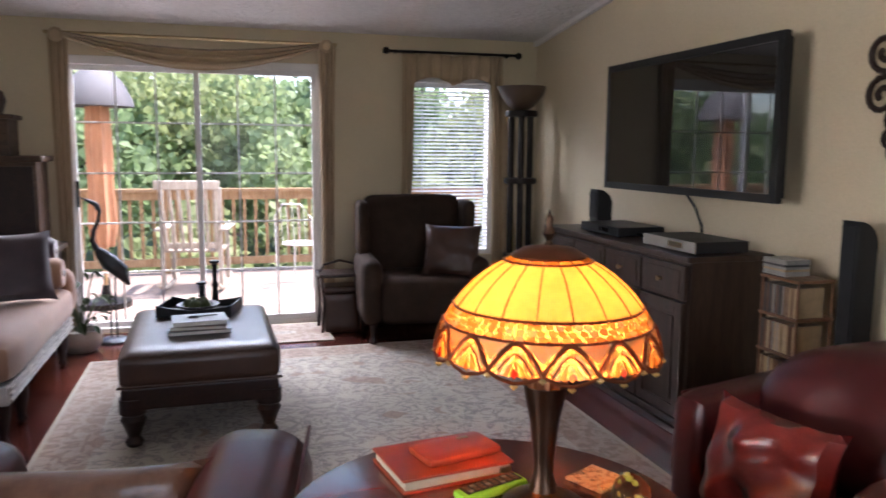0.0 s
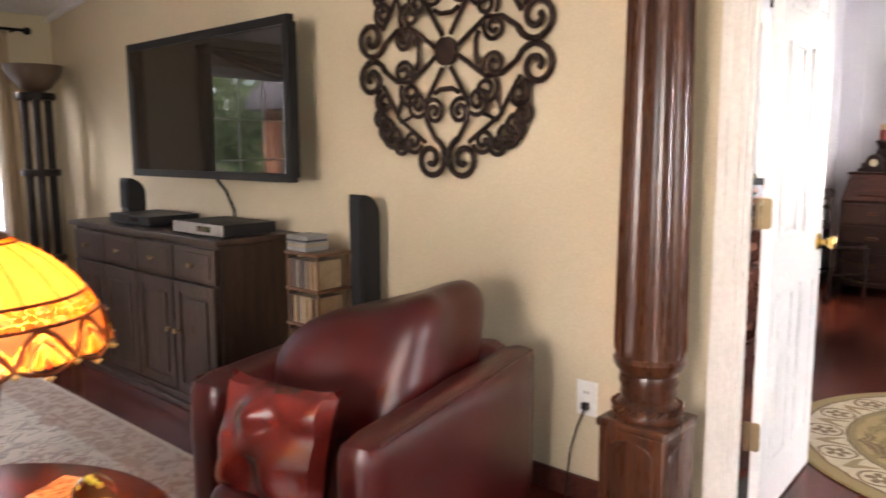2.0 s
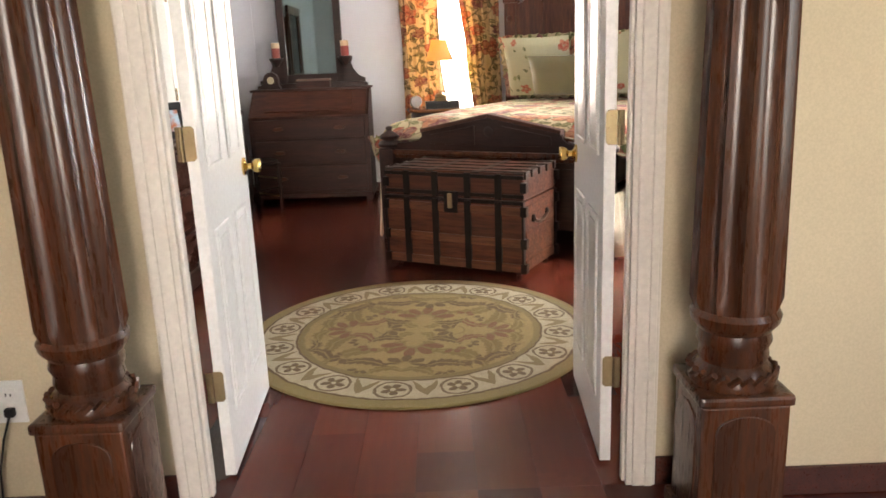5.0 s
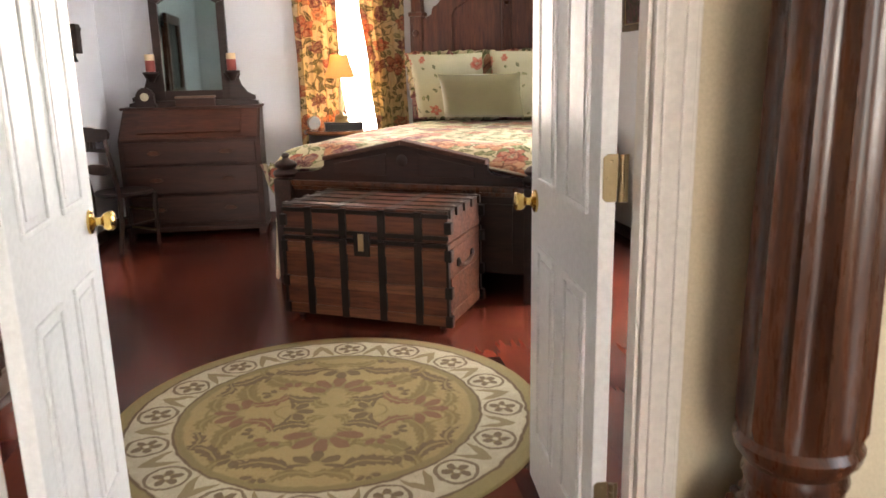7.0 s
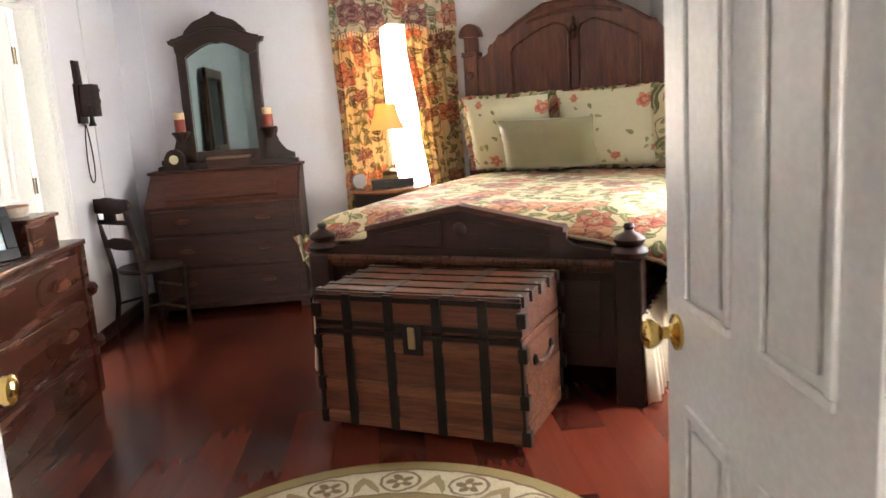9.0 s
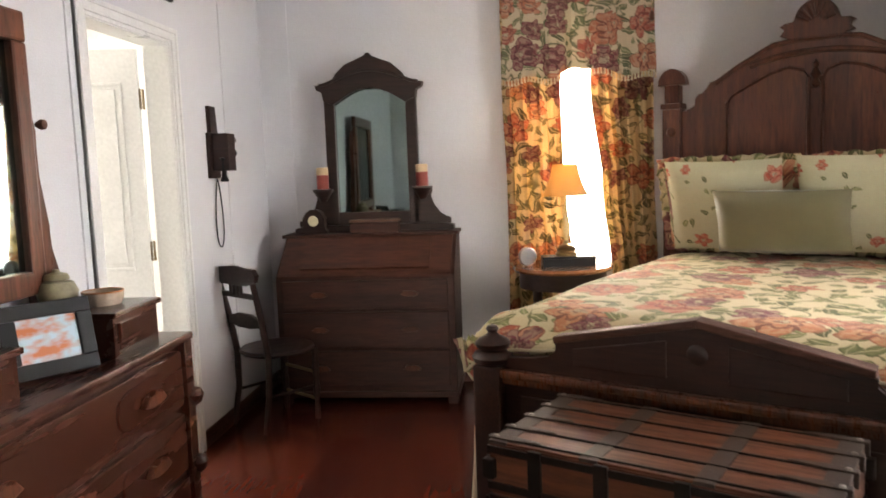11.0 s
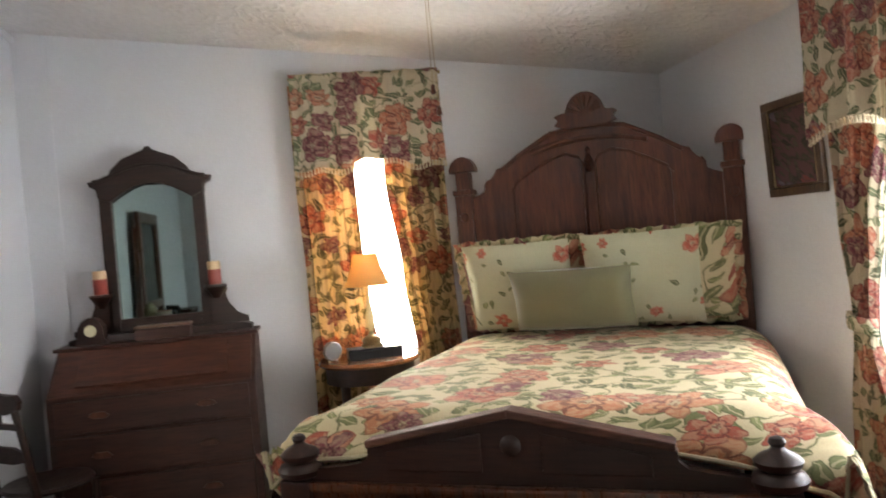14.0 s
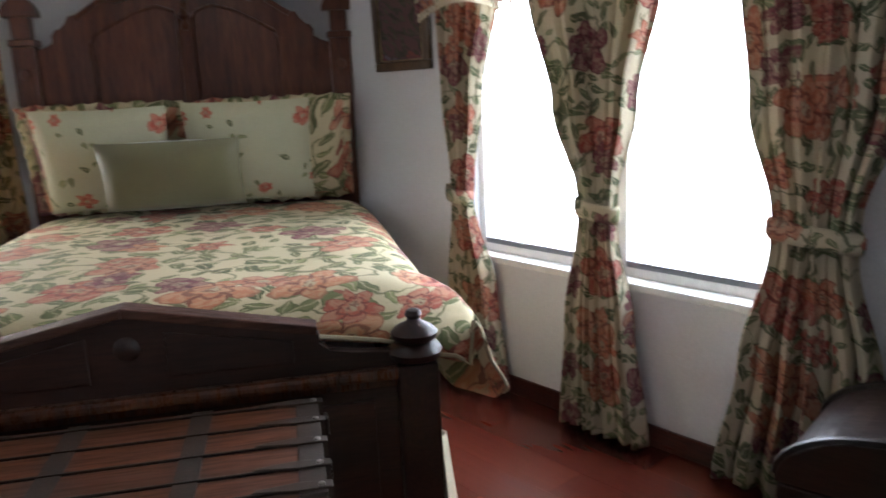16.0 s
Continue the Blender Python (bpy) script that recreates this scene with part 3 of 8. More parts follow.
    band = link_mix(nt, op("MULTIPLY", op("LESS_THAN", op("ABSOLUTE", op("SUBTRACT", d, 0.086)), 0.0075), 0.85), band, brown)
    lobe = op("ABSOLUTE", op("COSINE", op("MULTIPLY", th, 2.5)))
    band = link_mix(nt, op("MULTIPLY", op("LESS_THAN", d, op("ADD", 0.026, op("MULTIPLY", lobe, 0.038))), 0.9), band, link_mix(nt, ramp(nt, lobe, [(0.4, 0.0), (0.6, 1.0)]), olive, brown))
    band = link_mix(nt, op("LESS_THAN", d, 0.014), band, cream)
    col = link_mix(nt, ramp(nt, rr, [(0.655, 0.0), (0.665, 1.0)]), col, tuple(c * 0.72 for c in gold))
    col = link_mix(nt, ramp(nt, rr, [(0.692, 0.0), (0.698, 1.0)]), col, brown)
    col = link_mix(nt, ramp(nt, rr, [(0.704, 0.0), (0.710, 1.0)]), col, band)
    col = link_mix(nt, ramp(nt, rr, [(0.905, 0.0), (0.91, 1.0)]), col, brown)
    col = link_mix(nt, ramp(nt, rr, [(0.92, 0.0), (0.925, 1.0)]), col, (0.23, 0.175, 0.068))
    fibre = noise_tex(nt, v, 215, 2)
    col = link_mix(nt, ramp(nt, fibre, [(0.35, 0.35), (0.6, 0.0)]), col, (0.12, 0.09, 0.04))
    nt.links.new(col, b.inputs["Base Color"])
    bump(nt, b, fibre, 0.5, 0.006)
    return m


def faded_rug_material(w, d):
    m, nt, b = base_mat("faded_wool_rug", 0.95, sheen=0.05, spec=0.2)
    v = coords(nt)
    sep = nt.nodes.new("ShaderNodeSeparateXYZ")
    nt.links.new(v, sep.inputs[0])
    _, _, op = polar(nt, v)
    ax, ay = op("ABSOLUTE", sep.outputs[0]), op("ABSOLUTE", sep.outputs[1])
    edge = op("MINIMUM", op("SUBTRACT", w / 2, ax), op("SUBTRACT", d / 2, ay))
    mc = nt.nodes.new("ShaderNodeCombineXYZ")
    nt.links.new(ax, mc.inputs[0])
    nt.links.new(ay, mc.inputs[1])
    p = mc.outputs[0]
    col = link_mix(nt, ramp(nt, noise_tex(nt, v, 1.6), [(0.35, 0.0), (0.7, 1.0)]), (0.42, 0.37, 0.31), (0.54, 0.49, 0.42))
    n = noise_tex(nt, p, 9, 3, 0.6, 1.6)
    col = link_mix(nt, ramp(nt, n, [(0.43, 0.0), (0.47, 0.75), (0.50, 0.75), (0.54, 0.0)]), col, (0.20, 0.18, 0.18))
    n2 = noise_tex(nt, p, 5, 2, 0.5, 1.2)
    col = link_mix(nt, ramp(nt, n2, [(0.60, 0.0), (0.64, 0.7)]), col, (0.26, 0.17, 0.13))
    bn = link_mix(nt, ramp(nt, noise_tex(nt, p, 16, 2, 0.5, 1.0), [(0.47, 0.0), (0.53, 0.8)]), (0.40, 0.31, 0.25), (0.22, 0.14, 0.11))
    col = link_mix(nt, ramp(nt, edge, [(0.24, 0.75), (0.25, 0.0)]), col, bn)
    col = link_mix(nt, ramp(nt, edge, [(0.022, 1.0), (0.03, 0.0)]), col, (0.46, 0.40, 0.32))
    fibre = noise_tex(nt, v, 220, 2)
    col = link_mix(nt, ramp(nt, fibre, [(0.35, 0.35), (0.6, 0.0)]), col, (0.2, 0.17, 0.14))
    nt.links.new(col, b.inputs["Base Color"])
    bump(nt, b, fibre, 0.5, 0.006)
    return m


# ---------------------------------------------------------------- doorway, doors, columns
def casing(name, axis, face, out, a0, a1, z1, material, w=0.09, t=0.022):
    """Moulded trim round three sides of an opening, on the face of a wall; out is the way it stands proud."""
    bm = bmesh.new()
    for k, (off, th) in enumerate(((0.0, t * 0.55), (0.018, t * 0.8), (0.055, t), (0.078, t * 0.7))):
        nxt = (0.018, 0.055, 0.078, w)[k]
        lo, hi = sorted((face, face + out * th))
        for s0, s1, z0, zt in ((a0 - nxt, a0 - off, 0, z1 + nxt), (a1 + off, a1 + nxt, 0, z1 + nxt), (a0 - off, a1 + off, z1 + off, z1 + nxt)):
            if axis == "x":
                box(bm, lo, hi, s0, s1, z0, zt, 0.003)
            else:
                box(bm, s0, s1, lo, hi, z0, zt, 0.003)
    return setting(name, bm, material, "moulded cream door casing")


casing("trim_doorway_living", "x", DOOR_X, -1, 0.951, 2.217, 2.050, CREAM, 0.088)
casing("trim_doorway_bedroom", "x", BED_X, 1, 0.945, 2.223, 2.055, CREAM)
setting("trim_doorway_jamb", boxes((DOOR_X - 0.004, BED_X + 0.004, 0.935, 0.947, 0, 2.06, 0.002), (DOOR_X - 0.004, BED_X + 0.004, 2.221, 2.233, 0, 2.06, 0.002), (DOOR_X - 0.004, BED_X + 0.004, 0.947, 2.221, 2.048, 2.06, 0.002)), CREAM, "cream door jamb")
setting("trim_doorway_stop", boxes((2.958, 2.984, 0.9475, 0.958, 0, 2.036, 0.003), (2.958, 2.984, 2.210, 2.2205, 0, 2.036, 0.003), (2.958, 2.984, 0.958, 2.210, 2.036, 2.0475, 0.003)), CREAM, "cream door stop strip")
casing("trim_bathroom_doorway", "y", SIDE_Y, -1, 6.32, 7.04, 2.08, WHITE, 0.07)
setting("trim_bathroom_jamb", boxes((6.31, 6.325, SIDE_Y - 0.003, SIDE_Y + 0.125, 0, 2.09, 0.002), (7.035, 7.05, SIDE_Y - 0.003, SIDE_Y + 0.125, 0, 2.09, 0.002), (6.325, 7.035, SIDE_Y - 0.003, SIDE_Y + 0.125, 2.075, 2.09, 0.002)), WHITE, "white bathroom door jamb")


def hinge(parent, z, s, material):
    """A butt hinge on the leaf's hinge edge, opened flat: one plate on the edge, one towards the jamb, and the knuckle between."""
    def plate(y0, y1, x):
        y0, y1 = sorted((y0, y1))
        o = [(y0, z - 0.05), (y1 - 0.008, z - 0.05), (y1, z - 0.042), (y1, z + 0.042), (y1 - 0.008, z + 0.05), (y0, z + 0.05)]
        if s < 0:
            o = [(y0 + y1 - y, h) for y, h in o]
        return slab(o, x, x + 0.0025, "x", None, 0.0008)
    h = part("hinge", plate(-s * 0.002, s * 0.030, 0.0205), material, parent, "round-cornered brass hinge")
    part("jamb_plate", slab([(-s * 0.002, z - 0.05), (-s * 0.022, z - 0.05), (-s * 0.022, z + 0.05), (-s * 0.002, z + 0.05)], 0.012, 0.0145, "x", None, 0.0008), material, h)
    bm = bmesh.new()
    for k in range(5):
        lathe([(0.0065, z - 0.05 + 0.02 * k + 0.001), (0.0065, z - 0.05 + 0.02 * k + 0.019)], 10, pose(0.014, -s * 0.008, 0), bm)
    part("knuckle", bm, material, h, smooth=True)
    for dz in (-0.034, 0.0, 0.034):
        part("screw", lathe([(0.0, 0.0025), (0.0035, 0.0012), (0.004, 0.0)], 10, pose(0.0205, s * (0.012 if dz else 0.021), z + dz, 0, -90)), material, h, smooth=True)


def panel_door(name, m, width, height, panels, material, label, mirrored=False, knob_at=None, metal=BRASS, hinges=(0.32, 1.07, 1.82)):
    """A door leaf from its hinge edge along x, with raised panels (x0, x1, z0, z1) on both faces."""
    leaf = thing(name, m, label, "door")
    t = 0.035
    s = -1 if mirrored else 1
    body = part("leaf", boxes((0.024, width, min(0, s * t), max(0, s * t), 0.012, height, 0.003)), material, leaf)
    for x0, x1, z0, z1 in panels:
        bm = bmesh.new()
        for face, out in ((0.0, -s), (s * t, s)):
            # sunk border and raised field, shown as steps proud of the face
            for grow, rise in ((0.0, 0.009),):
                a, c = sorted((face, face + out * rise))
                for q in ((x0, x1, z0, z0 + 0.016), (x0, x1, z1 - 0.016, z1), (x0, x0 + 0.016, z0 + 0.016, z1 - 0.016), (x1 - 0.016, x1, z0 + 0.016, z1 - 0.016)):
                    box(bm, q[0], q[1], a, c, q[2], q[3], 0.0045)
            a, c = sorted((face, face + out * 0.0075))
            box(bm, x0 + 0.034, x1 - 0.034, a, c, z0 + 0.034, z1 - 0.034, 0.0048)
        part("panel", bm, material, body)
    if knob_at:
        for out, face in ((-s, 0.0), (s, s * t)):
            prof = [(0.001, 0.0), (0.033, 0.0), (0.033, 0.006), (0.016, 0.012), (0.011, 0.018), (0.011, 0.030), (0.020, 0.036), (0.027, 0.048), (0.0265, 0.058), (0.020, 0.064), (0.001, 0.066)]
            part("door_knob", lathe(prof, 20, pose(knob_at[0], face, knob_at[1]) @ pose(0, 0, 0, 90 if out < 0 else -90)), metal, leaf, "polished brass door knob", True)
    for z in hinges:
        hinge(leaf, z, s, DULL_BRASS)
    return leaf


LEAF_PANELS = [(0.10, 0.29, 0.20, 0.80), (0.39, 0.58, 0.20, 0.80), (0.10, 0.29, 0.98, 1.62), (0.39, 0.58, 0.98, 1.62), (0.10, 0.29, 1.72, 1.93), (0.39, 0.58, 1.72, 1.93)]
panel_door("door_leaf", pose(3.036, 2.199, 0, 0, 0, 3.2), 0.69, 2.035, LEAF_PANELS, WHITE, "white six-panel double door leaf standing open", True, (0.63, 0.92))
panel_door("door_leaf", pose(3.036, 0.970, 0, 0, 0, -3.0), 0.69, 2.035, LEAF_PANELS, WHITE, "white six-panel double door leaf standing open", False, (0.63, 0.92))
panel_door("bathroom_door", pose(7.03, SIDE_Y + 0.125, 0, 0, 0, 100), 0.70, 2.06, [(0.10, 0.31, 0.2, 0.8), (0.41, 0.62, 0.2, 0.8), (0.10, 0.31, 0.98, 1.9), (0.41, 0.62, 0.98, 1.9)], WHITE, "white panelled bathroom door standing open", False, (0.65, 0.95))


def column(y):
    col = thing("carved_column", pose(2.738, y, 0) @ Matrix.Diagonal((1.1, 1.12, 1, 1)), "carved dark wooden column with fluted shaft beside doorway", "column", "columns beside the doorway")
    part("plinth", boxes((-0.115, 0.113, -0.115, 0.115, 0.0, 0.045, 0.008), (-0.10, 0.10, -0.10, 0.10, 0.045, 0.40, 0.006), (-0.108, 0.108, -0.108, 0.108, 0.40, 0.43, 0.010)), MAHOGANY, col)
    for a in (0, 90, 180, 270):
        o = [(-0.068, 0.085), (0.068, 0.085), (0.068, 0.33)] + arc(0, 0.33, 0.068, 0.045, 0, 180, 8)[1:]
        part("raised_panel", slab(o, -0.104, -0.098, "y", None, 0.003), MAHOGANY, col, at=pose(0, 0, 0, 0, 0, a))
    part("base_ring", lathe([(0.095, 0.43), (0.10, 0.445), (0.092, 0.47), (0.074, 0.49), (0.080, 0.51), (0.077, 0.53), (0.085, 0.55), (0.080, 0.575), (0.098, 0.60), (0.102, 0.62), (0.094, 0.635)], 32), MAHOGANY, col, smooth=True)
    bm = bmesh.new()
    for k in range(22):
        a = math.tau * k / 22
        tube([(0.094 * math.cos(a - 0.12), 0.094 * math.sin(a - 0.12), 0.452), (0.097 * math.cos(a + 0.12), 0.097 * math.sin(a + 0.12), 0.474)], 0.009, 6, bm)
    part("rope_carving", bm, MAHOGANY, col, smooth=True)
    prof = [(0.094, 0.635)] + [(0.103 - 0.022 * (z / 1.75), 0.66 + z) for z in [0.0, 0.02, 0.1, 0.4, 0.8, 1.2, 1.6, 1.75]] + [(0.085, 2.42)]
    part("fluted_shaft", lathe(prof, 96, None, None, 12, 0.013, (0.66, 2.42)), MAHOGANY, col, smooth=True)
    part("capital", lathe([(0.085, 2.42), (0.10, 2.44), (0.09, 2.47), (0.11, 2.50), (0.113, liv_z(y) - 0.0)], 32), MAHOGANY, col, smooth=True)
    return col


column(2.415)
column(0.728)

for name, spec, mat_ in (("baseboard_living_east", (TV_X - 0.014, TV_X, 2.55, YARD_Y, 0.0, 0.09), CHERRY_BASE), ("baseboard_living_east_south", (TV_X - 0.014, TV_X, LIV_B, 0.58, 0.0, 0.09), CHERRY_BASE),
                         ("baseboard_doorway_north", (DOOR_X - 0.014, DOOR_X, 2.306, 2.45, 0.0, 0.09), CHERRY_BASE), ("baseboard_doorway_south", (DOOR_X - 0.014, DOOR_X, 0.68, 0.862, 0.0, 0.09), CHERRY_BASE),
                         ("baseboard_living_north", (1.12, TV_X - 0.014, YARD_Y - 0.014, YARD_Y, 0.0, 0.09), CHERRY_BASE), ("baseboard_living_north_west", (LIV_L, -0.76, YARD_Y - 0.014, YARD_Y, 0.0, 0.09), CHERRY_BASE),
                         ("baseboard_bedroom_east", (FAR_X - 0.014, FAR_X, WIN_Y, SIDE_Y, 0.0, 0.09), CHERRY_BASE), ("baseboard_bedroom_south", (BED_X, FAR_X - 0.014, WIN_Y, WIN_Y + 0.014, 0.0, 0.09), CHERRY_BASE),
                         ("baseboard_bedroom_north", (7.12, FAR_X - 0.014, SIDE_Y - 0.014, SIDE_Y, 0.0, 0.09), CHERRY_BASE), ("baseboard_bedroom_north_west", (BED_X + 0.014, 6.24, SIDE_Y - 0.014, SIDE_Y, 0.0, 0.09), CHERRY_BASE)):
    setting(name, boxes(spec, bevel=0.004), mat_, "dark cherry wood skirting board")
# slim strips where wall panels meet, and the ceiling's cove
setting("trim_wall_strip", boxes((FAR_X - 0.006, FAR_X, 3.20, 3.235, 0.09, bed_z(3.2) - 0.02), (7.70, 7.735, SIDE_Y - 0.006, SIDE_Y, 0.09, 2.88), (6.19, 6.215, SIDE_Y - 0.008, SIDE_Y, 0.09, 2.88)), PALE_WALL, "pale painted wall joint strip")
setting("trim_ceiling_bedroom", boxes((BED_X, FAR_X, SIDE_Y - 0.03, SIDE_Y, 2.86, 2.895, 0.006)), PALE_WALL, "pale painted ceiling moulding")
setting("trim_ceiling_living", slab([(3.4, liv_z(3.4) - 0.035), (YARD_Y, liv_z(YARD_Y) - 0.035), (YARD_Y, liv_z(YARD_Y)), (3.4, liv_z(3.4))], TV_X - 0.03, TV_X, "x"), CEIL, "white ceiling moulding")

# ---------------------------------------------------------------- bedroom: bed
BED = pose(7.887, 0.048, 0, 0, 0, 61)
bed = thing("bed", BED, "carved dark walnut bed with tall arched headboard", "bed")
half = [(0.0, 2.085), (0.10, 2.085), (0.22, 2.07), (0.27, 2.045), (0.42, 1.965), (0.54, 1.885), (0.575, 1.885), (0.595, 1.85), (0.62, 1.815), (0.645, 1.82), (0.665, 1.79), (0.66, 1.75), (0.70, 1.735), (0.745, 1.72), (0.745, 0.25)]
outline = half + [(-x, z) for x, z in half[::-1] if x > 0]
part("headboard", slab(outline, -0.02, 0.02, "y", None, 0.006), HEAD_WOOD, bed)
rim = [(x, z) for x, z in half[1:12]]
bm = bmesh.new()
for s in (1, -1):
    tube([(s * x, 0.024, z - 0.012) for x, z in [(0.0, 2.085)] + rim[:5]], 0.014, 8, bm)
part("top_moulding", bm, HEAD_WOOD, bed, smooth=True)
# arched moulding under the crest
part("arch_moulding", tube([(x, 0.026, 2.005 - 0.42 * x * x) for x in [i * 0.05 - 0.35 for i in range(15)]], 0.016, 8), HEAD_WOOD, bed, smooth=True)
crest = part("crest", slab([(-0.19, 2.10), (-0.15, 2.125), (-0.19, 2.15), (-0.165, 2.165), (-0.115, 2.16)] + arc(0, 2.16, 0.115, 0.125, 180, 0, 12)[1:-1] + [(0.115, 2.16), (0.165, 2.165), (0.19, 2.15), (0.15, 2.125), (0.19, 2.10), (0.12, 2.07), (-0.12, 2.07)], -0.03, 0.035, "y", None, 0.008), HEAD_WOOD, bed, "carved fan crest")
bm = bmesh.new()
for k in range(7):
    a = radians(18 + 24 * k)
    tube([(0.035 * math.cos(a), 0.038, 2.15 + 0.035 * math.sin(a)), (0.10 * math.cos(a), 0.04, 2.155 + 0.105 * math.sin(a))], [0.006, 0.013], 6, bm)
part("fan_ribs", bm, HEAD_WOOD, crest, smooth=True)
for s in (1, -1):
    o = [(s * 0.035, 1.86), (s * 0.06, 1.90), (s * 0.14, 1.925), (s * 0.24, 1.90), (s * 0.36, 1.84), (s * 0.45, 1.79), (s * 0.475, 1.75), (s * 0.475, 1.02), (s * 0.035, 1.02)]
    part("panel", slab(o, 0.021, 0.027, "y", None, 0.003), HEAD_WOOD, bed)
    part("panel_moulding", tube([(x, 0.03, z) for x, z in o], 0.010, 6, closed=True), HEAD_WOOD, bed, smooth=True)
    post = part("head_post", boxes((s * 0.80 - 0.055, s * 0.80 + 0.055, -0.05, 0.05, 0.0, 1.74, 0.008), (s * 0.80 - 0.065, s * 0.80 + 0.065, -0.058, 0.058, 1.74, 1.775, 0.008), (s * 0.80 - 0.045, s * 0.80 + 0.045, -0.042, 0.042, 1.775, 1.885, 0.006)), HEAD_WOOD, bed)
    part("mushroom_top", slab([(s * 0.80 + x, z) for x, z in [(-0.085, 1.885), (0.085, 1.885)] + arc(0, 1.885, 0.088, 0.10, 0, 180, 12)[1:-1]], -0.045, 0.045, "y", None, 0.010), HEAD_WOOD, post)
    part("post_bead", lathe([(0.0, 0.0), (0.03, 0.004), (0.022, 0.016), (0.0, 0.02)], 14, pose(s * 0.80, 0.05, 1.60) @ pose(0, 0, 0, -90)), HEAD_WOOD, post, smooth=True)
bm = bmesh.new()
lathe([(0.012, 0), (0.026, 0.02), (0.014, 0.05), (0.03, 0.07), (0.01, 0.11), (0.018, 0.13), (0.0, 0.16)], 12, pose(0, 0.03, 1.80), bm)
part("centre_drop", bm, HEAD_WOOD, bed, smooth=True)
# footboard
FY = 2.245
fh = [(0.0, 0.895), (0.50, 0.795), (0.515, 0.775), (0.51, 0.745), (0.54, 0.72), (0.60, 0.712), (0.74, 0.70), (0.74, 0.16)]
fo = fh + [(-x, z) for x, z in fh[::-1] if x > 0]
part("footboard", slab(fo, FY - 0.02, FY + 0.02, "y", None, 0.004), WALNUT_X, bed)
bm = bmesh.new()
for s in (1, -1):
    slab([(0, 0.882), (s * 0.51, 0.780), (s * 0.51, 0.806), (0, 0.91)], FY - 0.035, FY + 0.045, "y", bm, 0.006)
part("peak_moulding", bm, wood("worn_pediment_wood", (0.03, 0.010, 0.006), (0.10, 0.034, 0.016), 0.62, "x", 0.0), bed, "polished pediment moulding")
part("foot_rail", boxes((-0.74, 0.74, FY + 0.015, FY + 0.055, 0.625, 0.66, 0.012), (-0.74, 0.74, FY + 0.018, FY + 0.035, 0.60, 0.625, 0.004)), MAHOGANY, bed, "polished moulded rail")
for s in (1, -1):
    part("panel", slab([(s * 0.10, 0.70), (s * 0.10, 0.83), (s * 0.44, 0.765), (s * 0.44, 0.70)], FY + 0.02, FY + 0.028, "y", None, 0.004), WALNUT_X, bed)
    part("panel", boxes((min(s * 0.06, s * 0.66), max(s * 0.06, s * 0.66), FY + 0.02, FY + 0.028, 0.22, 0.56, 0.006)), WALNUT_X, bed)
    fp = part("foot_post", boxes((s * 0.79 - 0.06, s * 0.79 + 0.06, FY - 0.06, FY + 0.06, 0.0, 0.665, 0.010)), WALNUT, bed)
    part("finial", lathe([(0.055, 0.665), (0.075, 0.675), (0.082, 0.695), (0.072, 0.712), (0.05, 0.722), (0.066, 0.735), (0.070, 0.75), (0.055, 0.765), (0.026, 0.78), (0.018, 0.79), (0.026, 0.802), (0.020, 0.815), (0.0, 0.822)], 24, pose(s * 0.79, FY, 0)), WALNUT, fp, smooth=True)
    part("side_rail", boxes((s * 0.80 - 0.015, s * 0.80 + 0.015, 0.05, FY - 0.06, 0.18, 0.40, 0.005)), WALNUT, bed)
part("rosette", lathe([(0.0, 0.0), (0.035, 0.002), (0.03, 0.006), (0.0, 0.008)], 20, pose(0, FY + 0.02, 0.79) @ pose(0, 0, 0, -90)), WALNUT, bed, smooth=True)
tagged(part("mattress", boxes((-0.70, 0.70, 0.06, 2.00, 0.36, 0.66, 0.05)), WHITE, None, at=BED), "thick white mattress on the bed frame", "mattress")


